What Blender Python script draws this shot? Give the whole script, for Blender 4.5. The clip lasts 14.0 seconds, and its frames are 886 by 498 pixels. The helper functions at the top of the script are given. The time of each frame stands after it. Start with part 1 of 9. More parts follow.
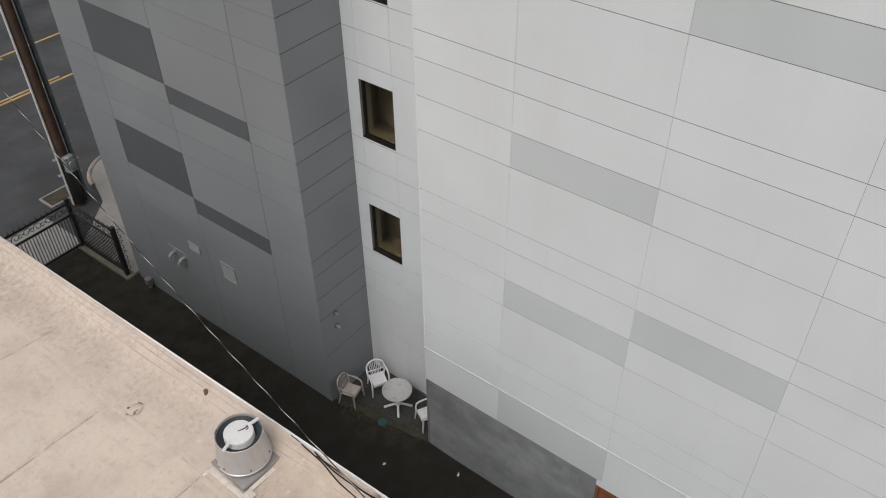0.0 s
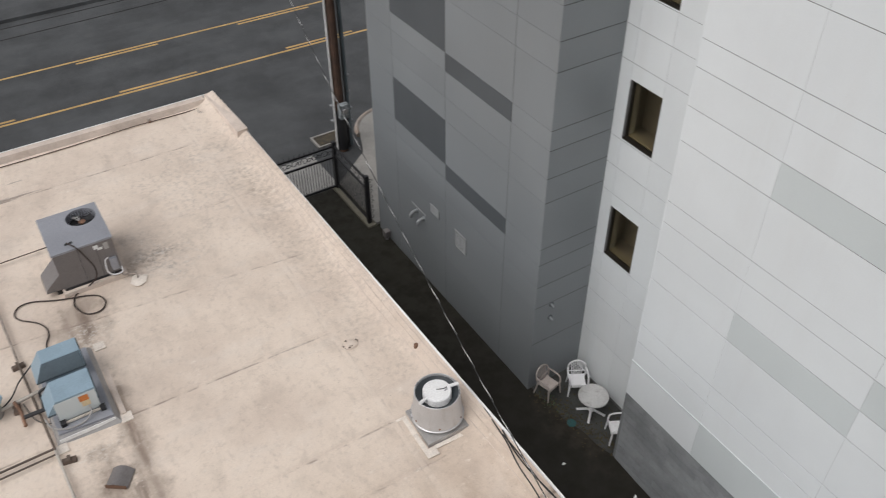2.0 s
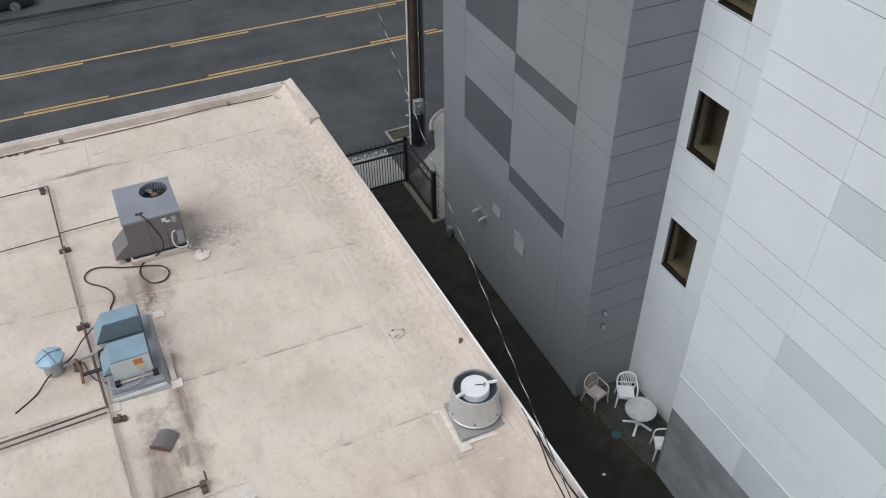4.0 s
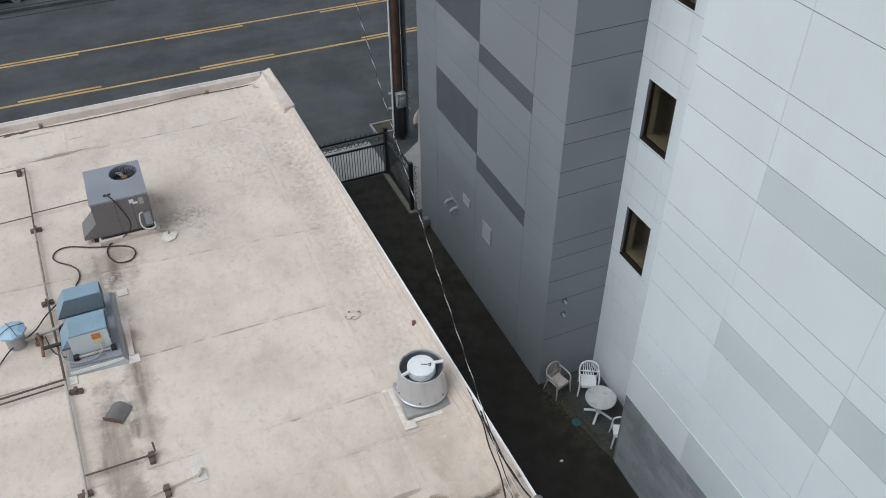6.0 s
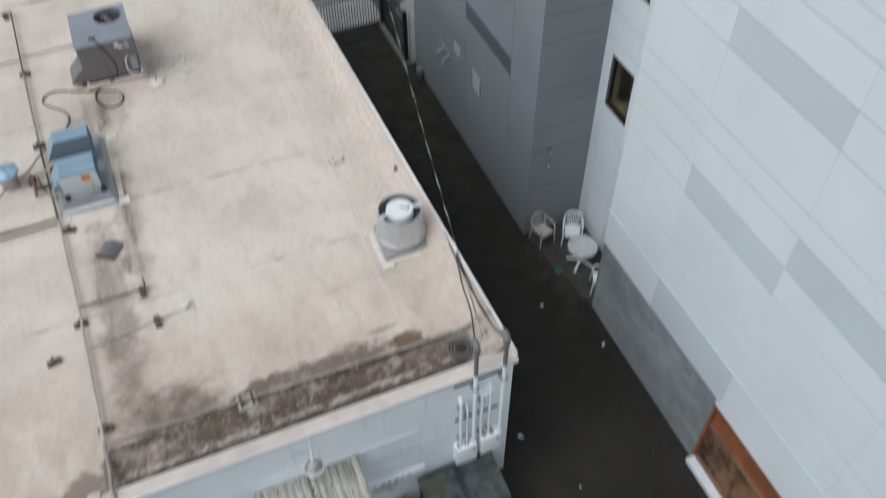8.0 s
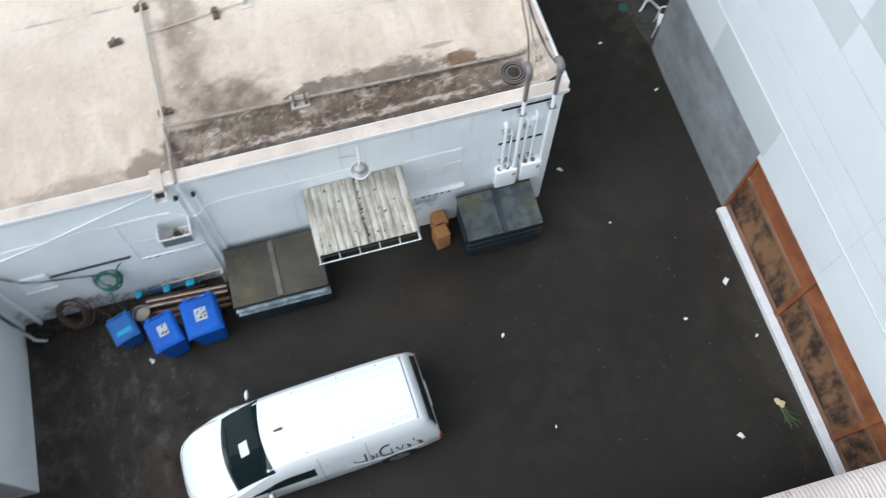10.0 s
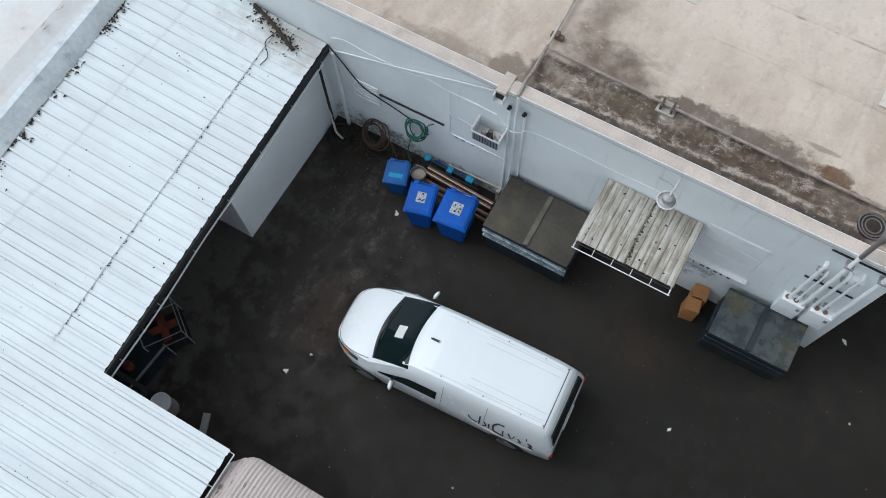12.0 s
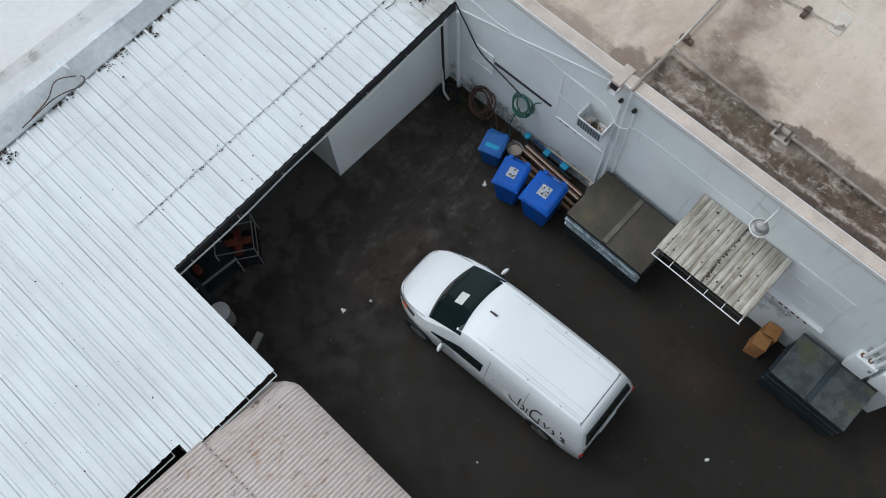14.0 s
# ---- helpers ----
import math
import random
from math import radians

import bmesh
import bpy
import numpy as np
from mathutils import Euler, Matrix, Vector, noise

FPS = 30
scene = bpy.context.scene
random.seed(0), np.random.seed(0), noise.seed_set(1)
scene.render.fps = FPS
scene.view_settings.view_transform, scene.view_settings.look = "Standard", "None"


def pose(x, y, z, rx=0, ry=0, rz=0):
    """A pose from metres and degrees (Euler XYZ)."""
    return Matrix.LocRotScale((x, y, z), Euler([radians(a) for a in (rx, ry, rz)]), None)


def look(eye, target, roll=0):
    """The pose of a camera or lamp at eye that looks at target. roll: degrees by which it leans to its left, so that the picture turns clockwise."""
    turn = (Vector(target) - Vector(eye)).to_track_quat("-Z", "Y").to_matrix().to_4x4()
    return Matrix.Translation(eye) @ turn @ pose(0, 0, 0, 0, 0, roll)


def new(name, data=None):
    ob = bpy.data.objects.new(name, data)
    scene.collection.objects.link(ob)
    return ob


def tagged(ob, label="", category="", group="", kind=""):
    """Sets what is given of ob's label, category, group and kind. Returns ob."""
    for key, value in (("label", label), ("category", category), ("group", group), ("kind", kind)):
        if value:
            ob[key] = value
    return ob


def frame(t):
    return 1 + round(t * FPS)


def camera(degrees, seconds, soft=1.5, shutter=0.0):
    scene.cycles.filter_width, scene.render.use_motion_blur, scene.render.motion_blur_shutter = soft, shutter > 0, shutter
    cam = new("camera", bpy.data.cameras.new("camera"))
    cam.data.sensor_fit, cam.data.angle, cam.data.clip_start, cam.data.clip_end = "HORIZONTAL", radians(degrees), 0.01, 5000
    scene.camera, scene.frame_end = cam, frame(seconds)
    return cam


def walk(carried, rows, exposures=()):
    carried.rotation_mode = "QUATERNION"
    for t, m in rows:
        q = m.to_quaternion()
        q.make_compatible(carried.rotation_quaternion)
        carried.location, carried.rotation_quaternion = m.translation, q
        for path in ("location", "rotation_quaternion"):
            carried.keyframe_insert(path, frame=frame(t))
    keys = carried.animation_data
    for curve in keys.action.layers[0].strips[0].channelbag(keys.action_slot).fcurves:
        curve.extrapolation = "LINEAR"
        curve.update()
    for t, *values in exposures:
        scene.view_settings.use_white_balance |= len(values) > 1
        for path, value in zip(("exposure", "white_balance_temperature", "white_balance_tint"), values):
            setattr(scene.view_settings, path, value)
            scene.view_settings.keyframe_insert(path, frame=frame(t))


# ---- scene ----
cam = camera(56.1, 14.0, soft=1.0, shutter=0.55)
PATH = [
    (0, (2.459, -5.114, 17.151), (3.653, -4.179, 15.847), -0.8),
    (0.5, (2.397, -5.093, 17.143), (3.567, -4.13, 15.838), -0.9),
    (1, (2.27, -5.062, 17.13), (3.292, -3.942, 15.827), -0.4),
    (1.5, (2.229, -5.096, 17.112), (3.099, -3.855, 15.808), -0.3),
    (2, (2.212, -5.137, 17.107), (3.013, -3.848, 15.804), -0.4),
    (2.5, (2.179, -5.143, 17.088), (2.885, -3.799, 15.786), -0.3),
    (4.8, (3.115, -6.009, 17.023), (3.743, -4.618, 15.73), -0.3),
    (5, (3.273, -6.134, 17.008), (3.897, -4.74, 15.716), -0.2),
    (5.5, (3.561, -6.382, 16.992), (4.178, -4.985, 15.7), -0.3),
    (6, (3.529, -6.523, 16.956), (4.136, -5.12, 15.666), -0.4),
    (6.5, (3.508, -6.648, 16.934), (4.105, -5.241, 15.645), -0.6),
    (7, (3.656, -6.871, 16.892), (4.247, -5.459, 15.604), -0.5),
    (7.5, (3.937, -7.1, 16.903), (4.515, -5.7, 15.596), -0.5),
    (8, (4.003, -7.25, 16.93), (4.484, -6.045, 15.408), -0.9),
    (8.2, (4.01, -7.267, 16.912), (4.448, -6.148, 15.313), -1.2),
    (10.3, (3.79, -7.669, 16.933), (3.914, -6.949, 15.071), -1.84),
    (10.5, (3.872, -7.526, 16.955), (3.859, -6.813, 15.087), -2.24),
    (11, (4.039, -7.557, 16.956), (3.691, -6.908, 15.097), -1.94),
    (11.5, (4.098, -7.564, 16.949), (3.718, -6.938, 15.087), -2.37),
    (12, (4.139, -7.61, 16.922), (3.743, -6.982, 15.064), -2.81),
    (12.5, (4.145, -7.668, 16.869), (3.758, -7.067, 15.001), -3.1),
    (13, (4.216, -7.713, 16.842), (3.728, -7.196, 14.973), -3.2),
    (13.5, (4.271, -7.772, 16.825), (3.747, -7.272, 14.96), -3.3),
    (14, (4.307, -7.804, 16.789), (3.784, -7.315, 14.922), -3.48),
]
EXPOSURES = [
    (0.0, -0.09, 6640, 12.5), (1.5, 0.02, 6600, 12), (2.7, 0.06, 6370, 11), (4.8, 0.05, 5950, 7), (8.0, 0.03, 5880, 6),
    (9.2, 0.15, 5900, 8), (10.3, 0.68, 5850, 6), (10.9, 0.66, 5850, 8), (11.3, 0.32, 5850, 7), (11.8, 0.08, 5850, 6), (12.7, 0.06, 5850, 6), (13.1, 0.03, 5850, 6), (14.0, -0.09, 5950, 7),
]
walk(cam, [(t, look(eye, target, roll)) for t, eye, target, roll in PATH], EXPOSURES)

# ---- world and light ----
world = bpy.data.worlds.new("overcast_sky")
scene.world = world
world.use_nodes = True
wt = world.node_tree
wt.nodes.clear()
sky = wt.nodes.new("ShaderNodeTexSky")
sky.sky_type = "NISHITA"
sky.sun_disc = False
sky.sun_elevation, sky.sun_rotation = radians(57), radians(259)
sky.dust_density, sky.air_density = 3.0, 1.0
grey = wt.nodes.new("ShaderNodeHueSaturation")
grey.inputs["Saturation"].default_value = 0.16
bgn = wt.nodes.new("ShaderNodeBackground")
bgn.inputs["Strength"].default_value = 0.14
wout = wt.nodes.new("ShaderNodeOutputWorld")
wt.links.new(sky.outputs[0], grey.inputs["Color"])
wt.links.new(grey.outputs[0], bgn.inputs["Color"])
wt.links.new(bgn.outputs[0], wout.inputs["Surface"])

sun_data = bpy.data.lights.new("sun", "SUN")
sun_data.energy, sun_data.angle, sun_data.color = 0.6, radians(50), (1.0, 0.98, 0.95)
sun = new("sun", sun_data)
sun.matrix_world = look((-20.5, -4.0, 33.0), (0, 0, 0))


# ---- materials ----
class Nodes:
    """A thin hand for node trees."""

    def __init__(self, name):
        self.m = bpy.data.materials.new(name)
        self.m.use_nodes = True
        self.t = self.m.node_tree
        self.b = self.t.nodes["Principled BSDF"]
        self.geo = self.t.nodes.new("ShaderNodeNewGeometry")
        self.co = self.t.nodes.new("ShaderNodeTexCoord")
        self.info = self.t.nodes.new("ShaderNodeObjectInfo")

    def put(self, socket, v):
        if isinstance(v, bpy.types.NodeSocket):
            self.t.links.new(v, socket)
        elif v is not None:
            socket.default_value = v

    def math(self, op, a, b=None, clamp=False):
        n = self.t.nodes.new("ShaderNodeMath")
        n.operation, n.use_clamp = op, clamp
        self.put(n.inputs[0], a)
        self.put(n.inputs[1], b)
        return n.outputs[0]

    def noise(self, vec, scale, detail=4.0, rough=0.55):
        n = self.t.nodes.new("ShaderNodeTexNoise")
        self.put(n.inputs["Vector"], vec)
        n.inputs["Scale"].default_value, n.inputs["Detail"].default_value, n.inputs["Roughness"].default_value = scale, detail, rough
        return n.outputs[0]

    def voronoi(self, vec, scale):
        n = self.t.nodes.new("ShaderNodeTexVoronoi")
        self.put(n.inputs["Vector"], vec)
        n.inputs["Scale"].default_value = scale
        return n.outputs["Distance"]

    def stretch(self, vec, sx, sy, sz, rz=0.0):
        n = self.t.nodes.new("ShaderNodeMapping")
        self.put(n.inputs["Vector"], vec)
        n.inputs["Scale"].default_value = (sx, sy, sz)
        n.inputs["Rotation"].default_value = (0, 0, rz)
        return n.outputs[0]

    def step(self, v, lo, hi, a=0.0, b=1.0):
        n = self.t.nodes.new("ShaderNodeMapRange")
        n.interpolation_type = "SMOOTHSTEP"
        for k, x in zip(("Value", "From Min", "From Max", "To Min", "To Max"), (v, lo, hi, a, b)):
            self.put(n.inputs[k], x)
        return n.outputs[0]

    def mix(self, f, a, b):
        n = self.t.nodes.new("ShaderNodeMix")
        n.data_type = "RGBA"
        self.put(n.inputs[0], f)
        self.put(n.inputs[6], (*a, 1) if isinstance(a, tuple) else a)
        self.put(n.inputs[7], (*b, 1) if isinstance(b, tuple) else b)
        return n.outputs[2]

    def scale_colour(self, c, f):
        n = self.t.nodes.new("ShaderNodeVectorMath")
        n.operation = "SCALE"
        self.put(n.inputs[0], c)
        self.put(n.inputs["Scale"], f)
        return n.outputs[0]

    def xyz(self, vec):
        n = self.t.nodes.new("ShaderNodeSeparateXYZ")
        self.put(n.inputs[0], vec)
        return n.outputs

    def blot(self, vec, cx, cy, rx, ry, wob, lo=0.7, hi=1.1):
        """1 inside a ragged ellipse of the plan, 0 outside."""
        x, y, _ = self.xyz(vec)
        dx = self.math("DIVIDE", self.math("SUBTRACT", x, cx), rx)
        dy = self.math("DIVIDE", self.math("SUBTRACT", y, cy), ry)
        d = self.math("SQRT", self.math("ADD", self.math("MULTIPLY", dx, dx), self.math("MULTIPLY", dy, dy)))
        return self.step(self.math("ADD", d, wob), lo, hi, 1.0, 0.0)

    def bump(self, h, strength, distance=0.01):
        n = self.t.nodes.new("ShaderNodeBump")
        n.inputs["Strength"].default_value, n.inputs["Distance"].default_value = strength, distance
        self.put(n.inputs["Height"], h)
        self.put(self.b.inputs["Normal"], n.outputs[0])

    def done(self, colour, rough=0.7, metal=0.0, spec=0.5):
        self.put(self.b.inputs["Base Color"], (*colour, 1) if isinstance(colour, tuple) else colour)
        self.put(self.b.inputs["Roughness"], rough)
        self.b.inputs["Metallic"].default_value = metal
        self.b.inputs["Specular IOR Level"].default_value = spec
        return self.m


def surface(name, col, rough=0.7, metal=0.0, var=0.12, size=1.5, grain=45.0, grit=0.1, bump=0.1, stain=None, amount=0.5, stain_size=1.2, streak=False, own=0.0, spec=0.5):
    """Paint, plastic, metal or stone: two scales of tone, ragged stains or runs, fine relief."""
    n = Nodes(name)
    v = n.geo.outputs["Position"]
    big, fine = n.noise(v, size, 5), n.noise(v, grain, 3)
    f = n.math("ADD", n.step(big, 0.3, 0.7, 1 - var, 1 + var), n.step(fine, 0.3, 0.7, -grit, grit))
    if own:
        f = n.math("MULTIPLY", f, n.step(n.info.outputs["Random"], 0, 1, 1 - own, 1 + own))
    c = n.scale_colour(n.mix(0.0, col, col), f)
    if stain:
        sv = n.stretch(v, 3.0, 3.0, 0.35) if streak else v
        s = n.math("MULTIPLY", n.step(n.noise(sv, stain_size, 6, 0.65), 0.5, 0.75), amount)
        c = n.mix(s, c, stain)
    n.bump(fine, bump, 0.004)
    return n.done(c, n.step(big, 0.3, 0.7, max(rough - 0.1, 0.02), min(rough + 0.1, 1)), metal, spec)


M = {}
M["panel_white"] = surface("white_panel_paint", (0.737, 0.77, 0.776), 0.5, var=0.025, size=0.5, grit=0.012, bump=0.02, stain=(0.62, 0.62, 0.6), amount=0.16, stain_size=0.5, streak=True, own=0.012)
M["panel_pale"] = surface("pale_grey_panel_paint", (0.595, 0.638, 0.636), 0.5, var=0.03, size=0.5, grit=0.015, bump=0.02, own=0.01)
M["panel_grey"] = surface("grey_panel_paint", (0.237, 0.254, 0.262), 0.45, var=0.05, size=0.5, grit=0.02, bump=0.02, own=0.03)
M["louvre"] = surface("grey_louvre_paint", (0.25, 0.26, 0.262), 0.5, var=0.05)
M["panel_dark"] = surface("dark_grey_panel_paint", (0.096, 0.106, 0.113), 0.45, var=0.05, size=0.6, grit=0.02, bump=0.02)
M["joint"] = surface("joint_shadow_gap", (0.11, 0.11, 0.11), 0.9, var=0.1)
M["joint_light"] = surface("light_joint_backing", (0.2, 0.2, 0.2), 0.9, var=0.1)
M["block"] = surface("grey_concrete_block", (0.25, 0.262, 0.268), 0.9, var=0.2, size=1.2, grain=70, grit=0.12, bump=0.5, stain=(0.36, 0.37, 0.37), amount=0.35, stain_size=1.6, own=0.09)
M["mortar"] = surface("mortar", (0.2, 0.21, 0.215), 0.95, bump=0.4)
M["wall_white"] = surface("white_painted_stucco", (0.87, 0.895, 0.9), 0.8, var=0.035, size=0.8, grain=50, grit=0.02, bump=0.25, stain=(0.6, 0.61, 0.6), amount=0.3, stain_size=0.7, streak=True)
# Alley wall out of view, dark only to cut light bouncing into the alley.
M["wall_dim"] = surface("low_bounce_stucco", (0.13, 0.12, 0.11), 0.9, var=0.15, bump=0.3)
M["wall_beige"] = surface("beige_painted_wall", (0.5, 0.45, 0.4), 0.85, var=0.08, bump=0.3)
M["coping"] = surface("dirty_cream_coping", (0.62, 0.53, 0.46), 0.75, var=0.12, size=1.6, grain=30, grit=0.06, bump=0.25, stain=(0.36, 0.28, 0.22), amount=0.5, stain_size=2.2)
M["white_edge"] = surface("white_metal_edge", (0.78, 0.78, 0.77), 0.5, var=0.06, stain=(0.5, 0.47, 0.43), amount=0.3, stain_size=3)
M["white_paint"] = surface("white_paint", (0.74, 0.75, 0.76), 0.55, var=0.05, stain=(0.4, 0.38, 0.35), amount=0.25, stain_size=4)
M["plastic_white"] = surface("white_resin", (0.78, 0.78, 0.79), 0.45, var=0.05, stain=(0.5, 0.5, 0.45), amount=0.25, stain_size=6)
M["plastic_tan"] = surface("weathered_tan_resin", (0.42, 0.37, 0.34), 0.6, var=0.1, stain=(0.24, 0.18, 0.15), amount=0.6, stain_size=5)
M["plastic_dirty"] = surface("dirty_resin_tabletop", (0.47, 0.47, 0.46), 0.6, var=0.1, stain=(0.25, 0.24, 0.22), amount=0.7, stain_size=5)
M["bin_blue"] = surface("blue_plastic", (0.004, 0.092, 0.45), 0.5, var=0.14, grain=30, grit=0.05, bump=0.05, stain=(0.015, 0.06, 0.27), amount=0.5, stain_size=5, spec=0.35)
M["bin_teal"] = surface("light_blue_plastic", (0.01, 0.105, 0.36), 0.45, var=0.1)
M["cyan"] = surface("cyan_paint", (0.02, 0.3, 0.5), 0.5, var=0.15)
M["black"] = surface("black_rubber", (0.018, 0.018, 0.018), 0.7, var=0.2)
M["iron"] = surface("black_painted_iron", (0.015, 0.015, 0.017), 0.5, var=0.2)
M["wood_block"] = surface("weathered_timber_block", (0.13, 0.095, 0.075), 0.9, var=0.25, bump=0.4)
M["pipe_brown"] = surface("rusty_pipe", (0.12, 0.09, 0.07), 0.75, var=0.25, bump=0.2)
M["pipe_pale"] = surface("galvanised_pipe", (0.47, 0.43, 0.38), 0.7, 0.05, var=0.15, stain=(0.2, 0.15, 0.11), amount=0.5, stain_size=4)
M["pipe_worn"] = surface("worn_rusty_pipe", (0.34, 0.29, 0.25), 0.6, 0.1, var=0.25, size=5, stain=(0.1, 0.07, 0.05), amount=0.85, stain_size=4)
M["galv"] = surface("weathered_galvanised_sheet", (0.38, 0.37, 0.36), 0.5, 0.35, var=0.12, size=2, stain=(0.24, 0.21, 0.18), amount=0.4, stain_size=3)
M["fan_metal"] = surface("pale_spun_aluminium", (0.56, 0.56, 0.565), 0.36, 0.5, var=0.07, size=2, grit=0.03, bump=0.02, stain=(0.36, 0.34, 0.31), amount=0.35, stain_size=2.5, streak=True)
M["fan_dark"] = surface("dark_grey_fan_ring", (0.035, 0.043, 0.048), 0.6, var=0.15)
M["ac_top"] = surface("grey_blue_sheet_metal", (0.3, 0.31, 0.34), 0.5, 0.2, var=0.08, stain=(0.2, 0.19, 0.18), amount=0.3, stain_size=3)
M["ac_side"] = surface("grey_brown_sheet_metal", (0.2, 0.185, 0.18), 0.55, 0.2, var=0.08, stain=(0.13, 0.11, 0.1), amount=0.4, stain_size=3, streak=True)
M["hood_blue"] = surface("blue_grey_hood_paint", (0.27, 0.37, 0.44), 0.5, 0.15, var=0.08, stain=(0.19, 0.26, 0.31), amount=0.4, stain_size=4)
M["hood_dark"] = surface("dark_hood_and_shade_paint", (0.09, 0.12, 0.14), 0.7, var=0.1)
M["rust"] = surface("rusted_brown_paint", (0.2, 0.11, 0.07), 0.8, var=0.3, bump=0.3)
M["orange_rust"] = surface("orange_brown_timber", (0.27, 0.09, 0.033), 0.75, var=0.3, size=2.5, bump=0.3, stain=(0.11, 0.05, 0.026), amount=0.65, stain_size=4)
M["red_paint"] = surface("faded_red_paint", (0.17, 0.042, 0.022), 0.75, var=0.4, size=6)
M["cardboard"] = surface("brown_cardboard", (0.42, 0.2, 0.07), 0.85, var=0.08)
M["yellow_line"] = surface("worn_yellow_road_paint", (0.5, 0.325, 0.125), 0.8, var=0.15, stain=(0.2, 0.15, 0.09), amount=0.55, stain_size=5)
M["concrete"] = surface("pale_concrete", (0.3, 0.29, 0.27), 0.9, var=0.14, bump=0.3, stain=(0.18, 0.17, 0.15), amount=0.5, stain_size=1.5)
M["kerb_orange"] = surface("faded_pinkish_kerb_paint", (0.33, 0.29, 0.255), 0.85, var=0.25, stain=(0.34, 0.22, 0.14), amount=0.5, stain_size=2)
M["sealant"] = surface("pale_roof_sealant", (0.72, 0.655, 0.58), 0.8, var=0.1, size=5, stain=(0.45, 0.38, 0.32), amount=0.5, stain_size=6)
M["hood_pale"] = surface("pale_blue_vent_paint", (0.36, 0.5, 0.6), 0.5, 0.1, var=0.08, stain=(0.22, 0.28, 0.32), amount=0.4, stain_size=5)
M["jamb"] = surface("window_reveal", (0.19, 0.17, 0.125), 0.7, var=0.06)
M["apron"] = surface("pale_pavement_concrete", (0.3, 0.295, 0.28), 0.9, var=0.12, bump=0.3, stain=(0.3, 0.29, 0.27), amount=0.5, stain_size=1.2)
M["lid_strip"] = surface("worn_lid_strip", (0.12, 0.11, 0.085), 0.7, var=0.25, size=4)
M["kerb_mossy"] = surface("mossy_kerb_concrete", (0.16, 0.15, 0.115), 0.9, var=0.25, size=3, bump=0.4, stain=(0.05, 0.045, 0.025), amount=0.8, stain_size=3)
M["slab_damp"] = surface("damp_broken_concrete", (0.05, 0.051, 0.047), 0.85, var=0.3, size=2.5, grain=30, grit=0.2, bump=0.5, stain=(0.022, 0.021, 0.016), amount=0.8, stain_size=3)
M["soil"] = surface("dark_soil", (0.06, 0.05, 0.035), 0.95, var=0.3, bump=0.6, stain=(0.14, 0.12, 0.06), amount=0.6, stain_size=6)
M["pole_wood"] = surface("brown_pole_timber", (0.085, 0.05, 0.035), 0.85, var=0.25, size=3, bump=0.4)
M["meter"] = surface("mottled_meter_box_paint", (0.3, 0.33, 0.34), 0.6, 0.2, var=0.5, size=9, stain=(0.05, 0.055, 0.06), amount=0.8, stain_size=14)
M["conduit_blue"] = surface("blue_grey_conduit", (0.16, 0.2, 0.22), 0.5, var=0.1)
M["bronze"] = surface("bronze_window_frame", (0.03, 0.026, 0.02), 0.45, 0.3, var=0.08)
M["sill"] = surface("olive_inner_sill", (0.18, 0.15, 0.095), 0.6, var=0.08)
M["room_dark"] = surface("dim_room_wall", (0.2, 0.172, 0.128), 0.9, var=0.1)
M["car_white"] = surface("white_car_paint", (0.82, 0.85, 0.862), 0.18, var=0.012, grit=0.004, bump=0.0, stain=(0.72, 0.745, 0.755), amount=0.2, stain_size=1.5)
M["car_grey"] = surface("dark_grey_car_paint", (0.05, 0.055, 0.06), 0.25, var=0.05, bump=0.0)
M["trim"] = surface("black_plastic_trim", (0.02, 0.02, 0.022), 0.5, var=0.1)
M["tyre"] = surface("tyre_rubber", (0.02, 0.02, 0.02), 0.85, var=0.1)
M["rim"] = surface("silver_wheel_rim", (0.45, 0.45, 0.46), 0.35, 0.7, var=0.05)
M["amber"] = surface("amber_lamp_lens", (0.75, 0.16, 0.03), 0.25, var=0.05)
M["red_lens"] = surface("red_lamp_lens", (0.4, 0.012, 0.01), 0.2, var=0.05)
M["lamp_clear"] = surface("clear_lamp_lens", (0.16, 0.17, 0.175), 0.12, 0.4, var=0.05)
M["paper"] = surface("white_paper", (0.75, 0.76, 0.74), 0.8, var=0.05)
M["paper_print"] = surface("printed_sticker", (0.42, 0.45, 0.48), 0.7, var=0.45, size=30)
M["sticker_orange"] = surface("orange_warning_sticker", (0.6, 0.2, 0.05), 0.6, var=0.15, size=20)
M["lettering"] = surface("dark_maroon_vinyl", (0.035, 0.018, 0.02), 0.4, var=0.05)
M["hose_green"] = surface("green_garden_hose", (0.03, 0.12, 0.09), 0.5, var=0.15)
M["hose_brown"] = surface("brown_garden_hose", (0.09, 0.05, 0.04), 0.6, var=0.2)
M["hose_dark"] = surface("dark_brown_cable", (0.045, 0.03, 0.024), 0.6, var=0.2)
M["dump_green"] = surface("weathered_dumpster_lid", (0.052, 0.044, 0.032), 0.4, var=0.3, size=1.5, grain=20, grit=0.15, stain=(0.1, 0.086, 0.036), amount=0.8, stain_size=1.1)
M["dump_blue"] = surface("scuffed_blue_grey_steel", (0.33, 0.40, 0.44), 0.6, 0.1, var=0.5, size=9, grain=30, grit=0.25, stain=(0.045, 0.036, 0.03), amount=1.0, stain_size=4.5)
M["dump_slate"] = surface("slate_plastic_lid", (0.055, 0.066, 0.07), 0.3, var=0.35, size=3, grain=18, grit=0.2, stain=(0.12, 0.112, 0.05), amount=0.9, stain_size=1.3)
M["dump_body"] = surface("dark_slate_steel", (0.022, 0.032, 0.04), 0.55, 0.2, var=0.3)
